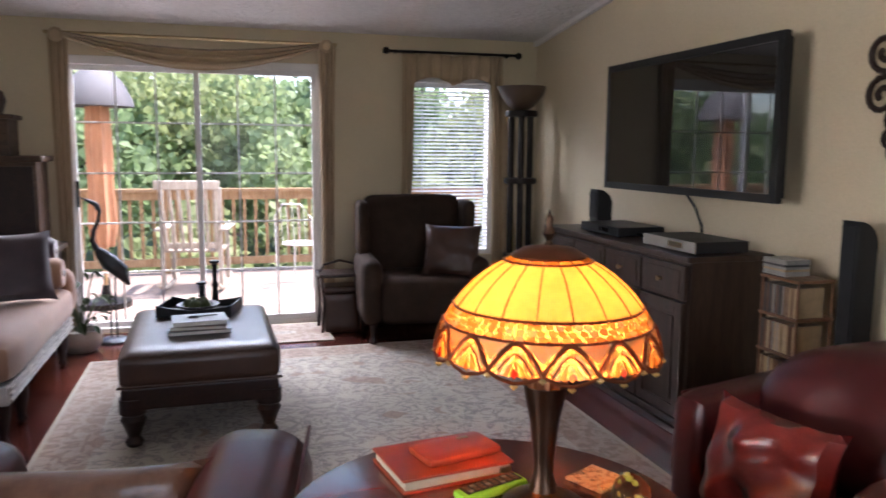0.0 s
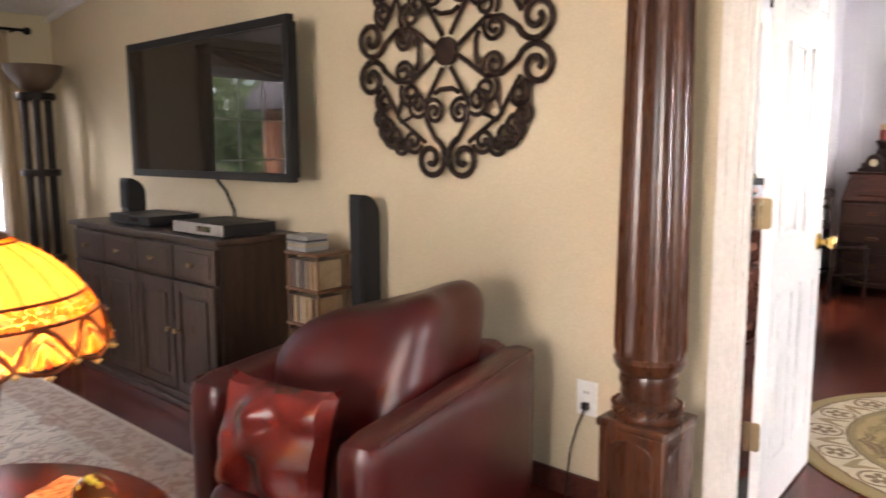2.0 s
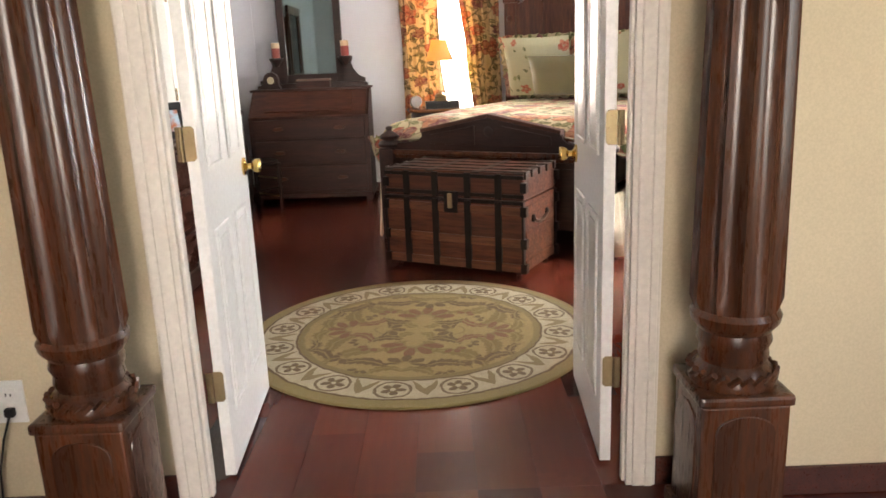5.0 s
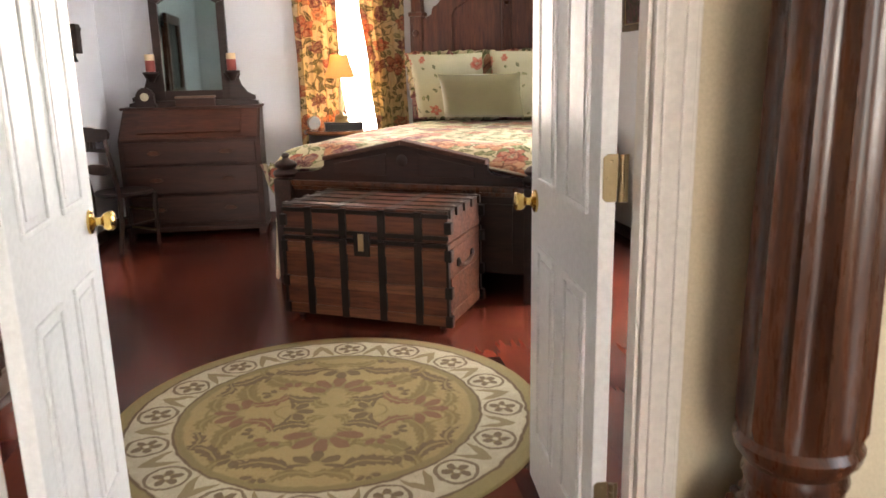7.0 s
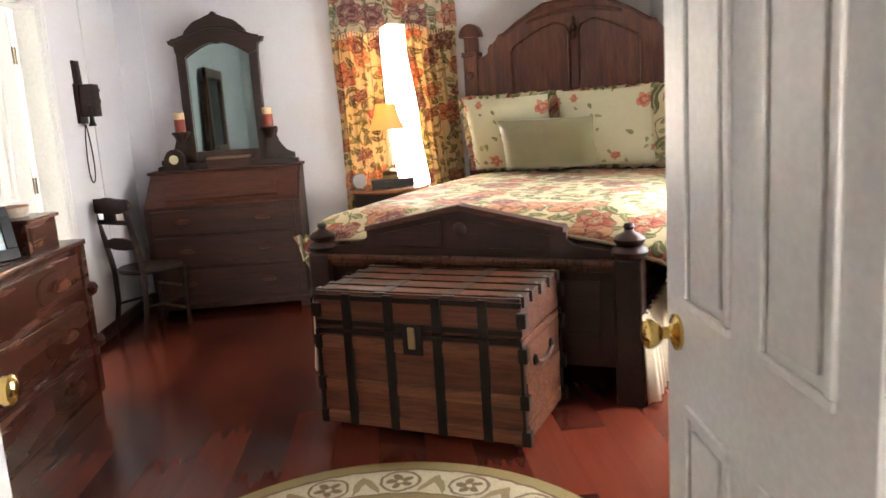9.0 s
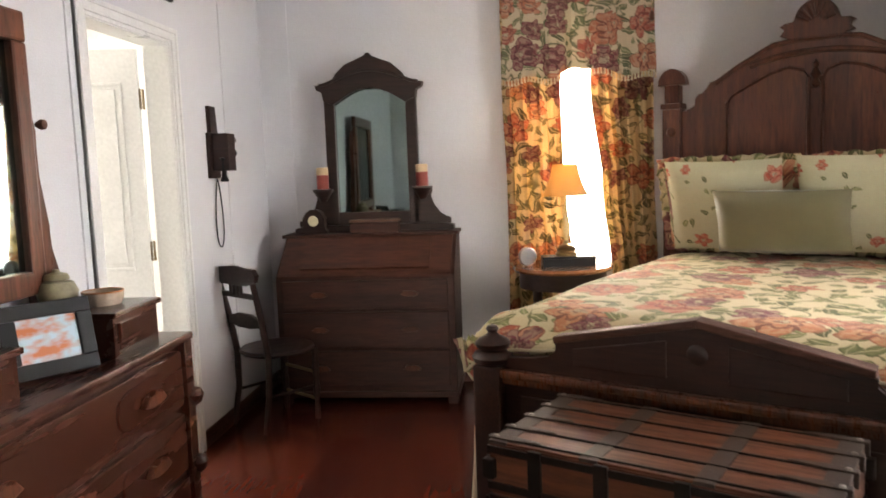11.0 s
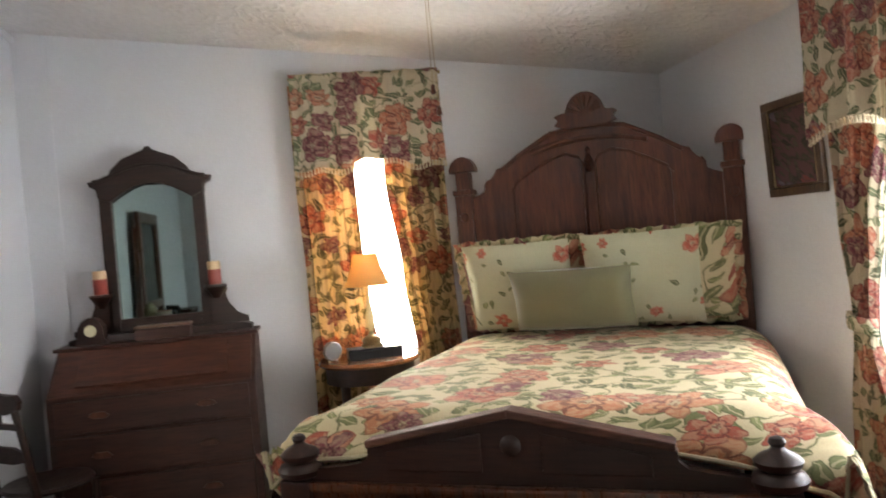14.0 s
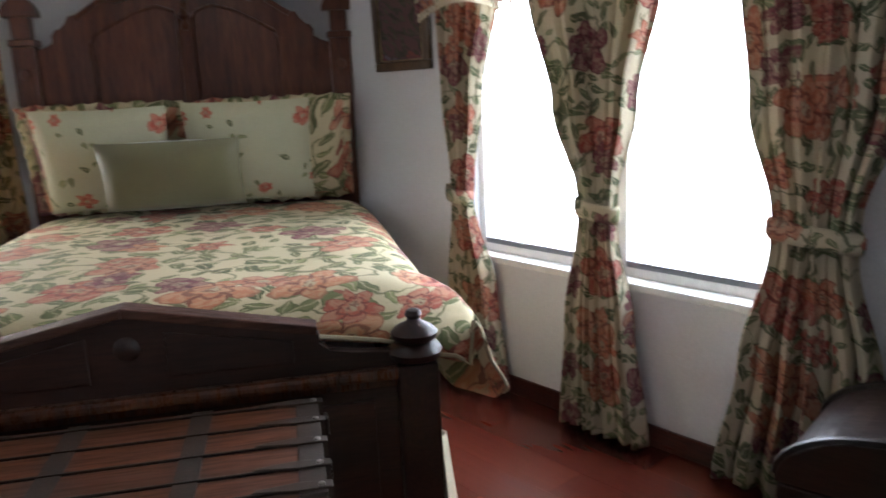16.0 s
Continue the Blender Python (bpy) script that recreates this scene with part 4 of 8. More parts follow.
def draped_cover():
    bm = bmesh.new()
    nu, nv = 72, 60
    grid = {}
    for i in range(nu + 1):
        for j in range(nv + 1):
            u, v = 2 * i / nu - 1, j / nv
            y = 0.14 + v * 2.08
            s = abs(u) * 1.42
            sg = 1 if u > 0 else -1
            flat, rad = 0.72, 0.24
            hem = 1.32 + 0.05 * math.sin(v * 5 + sg)
            hem -= 0.34 * max(0.0, (v - 0.80) / 0.20) ** 2.5 if sg > 0 else 0.27 * max(0.0, (v - 0.87) / 0.13) ** 2 - 0.03 * v
            s *= hem / 1.42
            if s < flat:
                x, z = s, 0.862 + 0.012 * math.cos(s * 2)
            elif s < flat + rad * math.pi / 2:
                a = (s - flat) / rad
                x, z = flat + rad * math.sin(a), 0.862 - rad * (1 - math.cos(a))
            else:
                d = s - flat - rad * math.pi / 2
                x, z = flat + rad + (0.10 + (0.08 if sg > 0 else 0.32) * v * v) * d + 0.02 * math.sin(16 * v + sg) * d * 3, 0.622 - d * (1.0 - 0.08 * v)
            n1 = noise.noise(Vector((u * 2.6, v * 3.2, 1.3)))
            n2 = noise.noise(Vector((u * 6.0, v * 7.0, 4.1)))
            z += 0.016 * n1 + 0.008 * n2
            if v > 0.90:
                k = (v - 0.90) / 0.10
                z -= 0.115 * k * k * (0.4 + min(1, abs(u) * 1.2)) if s < 0.95 else 0.0
            if v > 0.8 and s > 0.85:
                x += (0.04 if sg > 0 else 0.085) * math.sin((v - 0.8) / 0.2 * math.pi * 0.75)
            grid[i, j] = bm.verts.new((sg * x if u else 0.0, y, max(z, 0.28)))
    for i in range(nu):
        for j in range(nv):
            bm.faces.new((grid[i, j], grid[i + 1, j], grid[i + 1, j + 1], grid[i, j + 1]))
    rim_ = [grid[0, j].co.copy() for j in range(nv)] + [grid[i, nv].co.copy() for i in range(nu)] + [grid[nu, j].co.copy() for j in range(nv, -1, -1)]
    return bm, rim_


cover_bm, cover_rim = draped_cover()
cover = part("comforter", cover_bm, PRINT, None, smooth=True, at=BED)
part("edge_binding", tube([tuple(p) for p in cover_rim], 0.007, 6), plain("oatmeal_cord", (0.40, 0.34, 0.22), 0.8), cover, "pale corded edge binding", True)
mod = cover.modifiers.new("thickness", "SOLIDIFY")
mod.thickness, mod.offset = 0.035, -1
tagged(cover, "cream floral comforter with red and green blooms draped over bed", "comforter")
# ruffled valance under the cover
bm = bmesh.new()
for s in (1, -1):
    prev = None
    for k in range(121):
        y = 0.1 + k * 2.20 / 120
        w = 0.012 * math.sin(k * 1.3)
        row = [bm.verts.new((s * (0.862 + w), y, 0.42)), bm.verts.new((s * (0.895 + 2 * w), y, 0.02))]
        if prev:
            bm.faces.new((prev[0], row[0], row[1], prev[1]))
        prev = row
skirt = part("bed_skirt", bm, FRINGE, None, smooth=True, at=BED)
skirt.modifiers.new("thickness", "SOLIDIFY").thickness = 0.006
tagged(skirt, "ivory gathered bed skirt hanging under the comforter", "bed skirt")


def pillow(name, x, y, z, w, h, t, tilt, turn, material, label, seed, edge=None):
    m = BED @ pose(x, y, z, tilt, 0, turn)
    body = thing(name, m, label, "pillow", "pillows on the bed")
    part("cover", cushion(w, h, t, 16, 0.42, seed, 0.015, 0.012), material, body, smooth=True, at=pose(0, h / 2, 0))
    if edge:
        bm = bmesh.new()
        n = 96
        loop = []
        for k in range(n):
            a = math.tau * k / n
            cx, cy = math.cos(a), math.sin(a)
            q = 1 / max(abs(cx), abs(cy))
            loop.append((cx * q * w / 2, cy * q * h / 2 + h / 2, t / 2 + 0.022 * math.sin(k * 1.9)))
        inner = [bm.verts.new((px * 0.93, (py - h / 2) * 0.93 + h / 2, t / 2)) for px, py, pz in loop]
        outer = [bm.verts.new((px * (1.09 + 0.012 * math.sin(k * 0.9)), (py - h / 2) * (1.09 + 0.012 * math.sin(k * 0.9)) + h / 2, pz)) for k, (px, py, pz) in enumerate(loop)]
        for k in range(n):
            j = (k + 1) % n
            bm.faces.new((inner[k], inner[j], outer[j], outer[k]))
        rf = part("ruffle", bm, edge, body, "gathered floral ruffle", smooth=True)
        rf.modifiers.new("thickness", "SOLIDIFY").thickness = 0.006
    return body


pillow("floral_sham", 0.42, 0.19, 0.875, 0.72, 0.545, 0.17, 72, 0, PRINT, "floral pillow sham with ruffled edge against headboard", 1, PRINT)
pillow("floral_sham", -0.42, 0.19, 0.875, 0.72, 0.545, 0.17, 72, 0, PRINT, "floral pillow sham with ruffled edge against headboard", 2, PRINT)
pillow("ivory_pillow", 0.405, 0.31, 0.880, 0.62, 0.545, 0.15, 70, 0, SHAM, "ivory pillow with embroidered red flowers on bed", 3)
pillow("ivory_pillow", -0.285, 0.31, 0.880, 0.62, 0.555, 0.15, 70, 0, SHAM, "ivory pillow with embroidered red flowers on bed", 4)
pillow("bolster_pillow", 0.085, 0.49, 0.885, 0.66, 0.365, 0.17, 68, 0, SAGE, "plain sage green satin oblong pillow on bed", 5)

# ---------------------------------------------------------------- bedroom: steamer trunk
TRUNK_WOOD = wood("worn_trunk_boards", (0.055, 0.017, 0.0075), (0.175, 0.050, 0.017), 0.48, "x", 0.15, 0.7, True)
STRAP = plain("worn_strap", (0.045, 0.028, 0.020), 0.5, 0.2, vary=0.3, scale=20, fine=120, relief=0.2)
TRUNK_SLAT = wood("trunk_slats", (0.07, 0.025, 0.012), (0.19, 0.07, 0.03), 0.42, "x", 0.1)
trunk = thing("steamer_trunk", pose(5.589, 1.288, 0, 0, 0, 61), "old slatted wooden steamer trunk with metal straps at bed foot", "trunk")
W2, D2, TH = 0.465, 0.258, 0.615
part("body", boxes((-W2, W2, -D2, D2, 0.03, 0.455, 0.006)), TRUNK_WOOD, trunk)
lid = part("lid", boxes((-W2, W2, -D2, D2, 0.459, TH, 0.012)), TRUNK_WOOD, trunk)
RIDGES = (-0.228, -0.108, 0.012, 0.132, 0.232)
for a, c in zip((-D2,) + RIDGES, RIDGES + (D2,)):
    part("lid_board", boxes((-W2 + 0.006, W2 - 0.006, a + 0.004, c - 0.004, TH - 0.003, TH + 0.006, 0.003)), TRUNK_WOOD, lid)
for y in RIDGES:
    part("ridge", boxes((-W2, W2, y - 0.0045, y + 0.0045, TH - 0.002, TH + 0.011, 0.003)), IRON, lid, "dark ridge between lid boards")
for f in (1, -1):
    for z in (0.06, 0.21, 0.40):
        part("slat", boxes((-W2 + 0.01, W2 - 0.01, f * (D2 + 0.006) - 0.008, f * (D2 + 0.006) + 0.008, z - 0.025, z + 0.025, 0.004)), TRUNK_SLAT, trunk)
    for x in (-0.31, -0.11, 0.11, 0.31):
        part("strap", boxes((x - 0.02, x + 0.02, f * (D2 + 0.009) - 0.008, f * (D2 + 0.009) + 0.008, 0.03, 0.452, 0.002)), IRON, trunk)
        part("strap", boxes((x - 0.02, x + 0.02, f * (D2 + 0.005) - 0.008, f * (D2 + 0.005) + 0.008, 0.462, TH, 0.002)), IRON, lid)
    for z in (0.03, 0.435, 0.475, TH - 0.03):
        part("edge_binding", boxes((-W2 - 0.004, W2 + 0.004, f * D2 - 0.005, f * D2 + 0.005, z, z + 0.022, 0.002)), IRON, trunk)
    for x in (-W2, W2):
        part("corner_binding", boxes((x - 0.006, x + 0.006, f * D2 - 0.016, f * D2 + 0.016, 0.03, 0.455, 0.002)), IRON, trunk)
for x in (-0.16, 0.15):
    part("strap", boxes((x - 0.027, x + 0.027, -D2, D2, TH - 0.002, TH + 0.0085, 0.002)), STRAP, lid, "worn dark strap")
for s in (1, -1):
    part("end_strap", boxes((s * (W2 - 0.03) - 0.03, s * (W2 - 0.03) + 0.03, -D2, D2, TH - 0.002, TH + 0.0085, 0.002)), STRAP, lid, "worn dark strap")
TIN = plain("worn_tin", (0.30, 0.27, 0.25), 0.3, 0.9, vary=0.25, relief=0.1)
for s in (1, -1):
    for y in RIDGES:
        part("slat_clamp", slab([(s * (W2 + 0.012), y - 0.016), (s * (W2 + 0.012), y + 0.012), (s * (W2 - 0.06), y + 0.012), (s * (W2 - 0.16), y - 0.002), (s * (W2 - 0.15), y - 0.014), (s * (W2 - 0.06), y - 0.024)], TH - 0.03, TH + 0.0135, "z", None, 0.003), STRAP, lid)
        part("rivet", lathe([(0.0, 0.006), (0.007, 0.004), (0.009, 0.0)], 10, pose(s * (W2 - 0.012), y, TH + 0.014)), TIN, lid, smooth=True)
    for z in (0.06, 0.21, 0.40, 0.54):
        for f in (1, -1):
            part("slat_clamp", boxes((s * W2 - 0.025, s * W2 + 0.014, f * D2 - 0.02, f * D2 + 0.02, z - 0.03, z + 0.03, 0.006)), IRON, trunk)
    for z in (0.075, 0.25, 0.40):
        part("end_slat", boxes((s * W2 - 0.006, s * W2 + 0.010, -D2 + 0.03, D2 - 0.03, z - 0.025, z + 0.025, 0.004)), TRUNK_WOOD, trunk)
    part("handle", tube([(s * (W2 + 0.008), y, 0.33 - 0.03 * math.cos(y * 14)) for y in (-0.11, -0.08, -0.04, 0.0, 0.04, 0.08, 0.11)], 0.011, 8), BROWN_LEATHER, trunk, "dark leather end handle", True)
    for y in (-0.11, 0.11):
        part("handle_mount", lathe([(0.024, 0.0), (0.024, 0.008), (0.012, 0.014), (0.0, 0.015)], 14, pose(s * W2, y, 0.335, 0, 90 * s)), IRON, trunk, smooth=True)
part("lock_plate", boxes((-0.045, 0.045, D2 + 0.004, D2 + 0.02, 0.37, 0.50, 0.004)), IRON, trunk)
part("hasp", boxes((-0.015, 0.015, D2 + 0.018, D2 + 0.03, 0.40, 0.49, 0.003)), OLD_BRASS, trunk)
for x in (-1, 1):
    for y in (-1, 1):
        part("caster", lathe([(0.015, 0.0), (0.018, 0.015), (0.015, 0.03)], 12, pose(x * (W2 - 0.05), y * (D2 - 0.05), 0.0)), IRON, trunk, smooth=True)

# ---------------------------------------------------------------- bedroom: round rug
RUG_R = 0.83
rug = part("round_rug", lathe([(0.0, 0.001), (RUG_R - 0.004, 0.001), (RUG_R, 0.005), (RUG_R - 0.006, 0.012), (0.0, 0.012)], 96), round_rug_material(RUG_R), None, at=pose(4.32, 1.605, 0, 0, 0, -8))
tagged(rug, "round gold wool rug with cream scroll border on cherry floor", "rug")

# ---------------------------------------------------------------- windows
GLASS = clear_glass("window_glass")
SKYGLOW = glow("bright_overcast_backdrop", (1.0, 1.0, 1.0), 1.5)
MIRROR = plain("old_mirror_silver", (0.27, 0.345, 0.325), 0.03, 1.0, vary=0.02, relief=0.0)


def pane(bm_spec, parent):
    p = part("pane", boxes(bm_spec), GLASS, parent)
    p.visible_shadow = False
    return p


win = setting("window_south", boxes((4.92, 6.52, -0.83, -0.76, 0.66, 0.70, 0.004), (4.92, 6.52, -0.83, -0.76, 2.01, 2.05, 0.004), (4.92, 4.96, -0.83, -0.76, 0.70, 2.01, 0.004), (6.48, 6.52, -0.83, -0.76, 0.70, 2.01, 0.004), (5.66, 5.78, -0.83, -0.76, 0.70, 2.01, 0.004)), WHITE, "white twin window frame")
part("window_sill", boxes((4.88, 6.56, -0.76, -0.672, 0.63, 0.662, 0.006)), WHITE, win, "white painted window sill")
part("sash_rail", boxes((4.96, 5.66, -0.775, -0.755, 0.70, 0.725, 0.003), (5.78, 6.48, -0.775, -0.755, 0.70, 0.725, 0.003)), plain("grey_sash_metal", (0.20, 0.21, 0.23), 0.4, 0.3), win, "grey lower sash rail")
for a, b in ((4.96, 5.66), (5.78, 6.48)):
    pane((a, b, -0.80, -0.796, 0.70, 2.01), win)
win = setting("window_east", boxes((8.43, 8.50, 1.08, 1.72, 0.75, 0.79, 0.004), (8.43, 8.50, 1.08, 1.72, 2.36, 2.40, 0.004), (8.43, 8.50, 1.08, 1.12, 0.79, 2.36, 0.004), (8.43, 8.50, 1.68, 1.72, 0.79, 2.36, 0.004)), WHITE, "white sash window frame")
pane((8.465, 8.469, 1.12, 1.68, 0.79, 2.36), win)
tagged(part("backdrop_south", boxes((1.4, 7.6, -1.72, -1.70, -0.2, 5.8)), SKYGLOW), "bright hazy daylight outside the windows", kind="structure")
tagged(part("backdrop_east", boxes((9.0, 9.02, 0.1, 2.6, 0.2, 3.0)), SKYGLOW), "bright hazy daylight outside the window", kind="structure")


# ---------------------------------------------------------------- curtains
def cloth(name, rows, folds, depth, axis, face, out, parent, material, seed=0, nu=90, scallop=None, label=""):
    """Hanging cloth. rows: (height, first edge, second edge, depth of folds). axis: the way its width runs."""
    bm = bmesh.new()
    zs = []
    for (z0, a0, b0, d0), (z1, a1, b1, d1) in zip(rows, rows[1:]):
        n = max(2, int(abs(z1 - z0) / 0.04))
        for k in range(n):
            f = k / n
            g = f * f * (3 - 2 * f)
            zs.append((z0 + (z1 - z0) * f, a0 + (a1 - a0) * g, b0 + (b1 - b0) * g, d0 + (d1 - d0) * g))
    zs.append(rows[-1])
    grid = []
    for z, a, b, d in zs:
        line = []
        for i in range(nu + 1):
            u = i / nu
            ph = u * folds * math.tau + 0.8 * math.sin(u * 7 + seed) + 0.25 * noise.noise(Vector((u * 5, z * 1.4, seed)))
            fold = math.sin(ph) + 0.35 * math.sin(2.3 * ph + seed)
            w = a + (b - a) * u + 0.25 * d * math.cos(ph)
            o = face + out * (depth + d * fold)
            zz = z
            if scallop and z <= rows[-1][0] + 0.3:
                zz += scallop(u) * max(0.0, 1 - (z - rows[-1][0]) / 0.3)
            line.append(bm.verts.new((w, o, zz) if axis == "x" else (o, w, zz)))
        grid.append(line)
    for r0, r1 in zip(grid, grid[1:]):
        for i in range(nu):
            bm.faces.new((r0[i], r0[i + 1], r1[i + 1], r1[i]))
    ob = part(name, bm, material, parent, label, True)
    ob.modifiers.new("thickness", "SOLIDIFY").thickness = 0.003
    return ob


def fringe(parent, pts, material):
    bm = bmesh.new()
    for p in pts:
        lathe([(0.002, 0.0), (0.007, -0.008), (0.004, -0.014), (0.009, -0.036), (0.0, -0.038)], 6, Matrix.Translation(p), bm)
    return part("tassel_fringe", bm, material, parent, "ivory tassel fringe", True)


cur = thing("window_curtains", pose(0, 0, 0), "cream floral drapes with fringed valance at narrow bedroom window", "curtain")
part("curtain_rod", tube([(8.30, 0.84, 2.545), (8.30, 1.80, 2.545)], 0.012), OLD_BRASS, cur, smooth=True)
for y in (0.86, 1.78):
    part("rod_bracket", boxes((8.29, 8.38, y - 0.008, y + 0.008, 2.535, 2.555, 0.002)), OLD_BRASS, cur)
cloth("drape", [(2.50, 1.80, 1.42, 0.022), (1.9, 1.80, 1.43, 0.024), (1.3, 1.78, 1.42, 0.026), (0.7, 1.78, 1.36, 0.028), (0.05, 1.80, 1.34, 0.03)], 5, 0.07, "y", 8.38, -1, cur, LIT_DRAPE, 1)
cloth("drape", [(2.50, 0.86, 1.25, 0.022), (1.9, 0.86, 1.245, 0.024), (1.3, 0.86, 1.18, 0.026), (0.7, 0.84, 1.12, 0.028), (0.05, 0.84, 1.10, 0.03)], 5, 0.07, "y", 8.38, -1, cur, LIT_DRAPE, 2)
SC = lambda u: 0.05 * math.sin(max(0.0, min(1.0, (u - 0.25) / 0.4)) * math.pi) - 0.0 + 0.012 * math.sin(u * 25)
cloth("valance", [(2.56, 0.86, 1.79, 0.012), (2.3, 0.86, 1.79, 0.014), (1.97, 0.85, 1.80, 0.018)], 6, 0.13, "y", 8.38, -1, cur, DRAPE, 3, scallop=SC)
fringe(cur, [(8.245, 0.86 + 0.94 * k / 46, 1.972 + SC(k / 46)) for k in range(47)], FRINGE)

cur = thing("window_curtains", pose(0, 0, 0), "cream floral tied-back drapes with fringed valance at wide window", "curtain")
part("curtain_rod", tube([(4.55, -0.60, 2.47), (6.66, -0.60, 2.47)], 0.012), OLD_BRASS, cur, smooth=True)
for x in (4.58, 5.6, 6.63):
    part("rod_bracket", boxes((x - 0.008, x + 0.008, -0.69, -0.60, 2.455, 2.475, 0.002)), OLD_BRASS, cur)
cloth("drape", [(2.42, 6.62, 6.10, 0.02), (1.85, 6.63, 6.24, 0.022), (1.4, 6.60, 6.36, 0.022), (1.02, 6.56, 6.42, 0.014), (0.92, 6.56, 6.43, 0.014), (0.5, 6.60, 6.30, 0.026), (0.03, 6.64, 6.24, 0.032)], 5, 0.07, "x", WIN_Y, 1, cur, DRAPE, 4)
cloth("drape", [(2.42, 6.14, 5.36, 0.026), (1.8, 6.03, 5.42, 0.028), (1.35, 5.90, 5.52, 0.028), (1.0, 5.78, 5.60, 0.016), (0.9, 5.78, 5.60, 0.016), (0.5, 5.84, 5.52, 0.03), (0.02, 5.87, 5.45, 0.036)], 7, 0.085, "x", WIN_Y, 1, cur, DRAPE, 5)
cloth("drape", [(2.42, 5.16, 4.60, 0.024), (1.8, 5.13, 4.58, 0.026), (1.35, 5.08, 4.62, 0.026), (1.0, 4.99, 4.72, 0.018), (0.9, 4.99, 4.72, 0.018), (0.5, 5.08, 4.62, 0.03), (0.03, 5.16, 4.58, 0.036)], 6, 0.085, "x", WIN_Y, 1, cur, DRAPE, 6)
for a, b in ((6.42, 6.58), (5.59, 5.80), (4.71, 5.01)):
    bm = bmesh.new()
    rows = []
    for z, k in ((0.915, 0.94), (0.935, 1.0), (0.965, 1.0), (0.985, 0.94)):
        rows.append([bm.verts.new(((a + b) / 2 + k * ((b - a) / 2 + 0.005) * math.cos(math.tau * i / 40), -0.607 + k * 0.040 * math.sin(math.tau * i / 40), z + 0.012 * math.cos(math.tau * i / 40))) for i in range(40)])
    for r0, r1 in zip(rows, rows[1:]):
        for i in range(40):
            bm.faces.new((r0[i], r0[(i + 1) % 40], r1[(i + 1) % 40], r1[i]))
    part("tieback", bm, DRAPE, cur, smooth=True).modifiers.new("thickness", "SOLIDIFY").thickness = 0.005
SC2 = lambda u: 0.06 * abs(math.sin(u * math.pi * 4)) - 0.02
cloth("valance", [(2.48, 4.55, 6.66, 0.014), (2.2, 4.55, 6.66, 0.016), (1.80, 4.54, 6.68, 0.022)], 12, 0.135, "x", WIN_Y, 1, cur, DRAPE, 7, 160, SC2)
fringe(cur, [(4.56 + 2.1 * k / 90, -0.545, 1.802 + SC2(k / 90)) for k in range(91)], FRINGE)

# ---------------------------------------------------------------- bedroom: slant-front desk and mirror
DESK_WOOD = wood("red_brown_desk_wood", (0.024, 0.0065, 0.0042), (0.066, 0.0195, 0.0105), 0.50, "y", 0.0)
desk = thing("slant_front_desk", pose(0, 0, 0), "dark wooden slant-front desk with three drawers against wall", "desk")
part("carcass", slab([(7.88, 0.07), (7.88, 0.80), (8.14, 1.02), (8.36, 1.02), (8.36, 0.07)], 2.11, 3.21, "y", None, 0.004), DESK_WOOD, desk)
part("desk_top", boxes((8.10, 8.365, 2.095, 3.225, 1.02, 1.042, 0.006)), DESK_WOOD, desk)
# the fall front is a paler red-brown than the other desk wood
FALL_WOOD = wood("paler_red_brown_fall", (0.042, 0.0125, 0.0075), (0.105, 0.033, 0.017), 0.45, "y", 0.05)
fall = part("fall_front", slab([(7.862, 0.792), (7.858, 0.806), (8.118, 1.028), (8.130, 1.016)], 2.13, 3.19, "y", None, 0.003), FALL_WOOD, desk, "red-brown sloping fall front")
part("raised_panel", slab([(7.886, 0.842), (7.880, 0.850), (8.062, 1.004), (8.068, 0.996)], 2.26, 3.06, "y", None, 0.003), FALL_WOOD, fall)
for z0, z1 in ((0.60, 0.775), (0.36, 0.58), (0.12, 0.34)):
    dr = part("drawer", boxes((7.862, 7.884, 2.15, 3.17, z0, z1, 0.006)), DESK_WOOD, desk)
    for y in (2.38, 2.94):
        part("drawer_pull", slab([(y - 0.055, 0.0 + (z0 + z1) / 2), (y - 0.03, 0.022 + (z0 + z1) / 2), (y + 0.03, 0.022 + (z0 + z1) / 2), (y + 0.055, (z0 + z1) / 2), (y + 0.03, -0.012 + (z0 + z1) / 2), (y - 0.03, -0.012 + (z0 + z1) / 2)], 7.842, 7.862, "x", None, 0.006), HEAD_WOOD, dr, "carved wooden pull")
part("base_moulding", boxes((7.865, 8.36, 2.10, 3.22, 0.045, 0.085, 0.008)), DESK_WOOD, desk)
for x in (7.90, 8.32):
    for y in (2.14, 3.18):
        part("foot", boxes((x - 0.03, x + 0.03, y - 0.03, y + 0.03, 0.0, 0.048, 0.008)), DESK_WOOD, desk)

dm = thing("dressing_mirror", pose(8.31, 2.652, 1.042), "dark carved dressing mirror with arched top standing on desk", "mirror")
part("base_plinth", slab([(-0.52, 0.0), (0.52, 0.0), (0.52, 0.028), (0.46, 0.045), (-0.46, 0.045), (-0.52, 0.028)], -0.09, 0.03, "x", None, 0.005), WALNUT, dm)
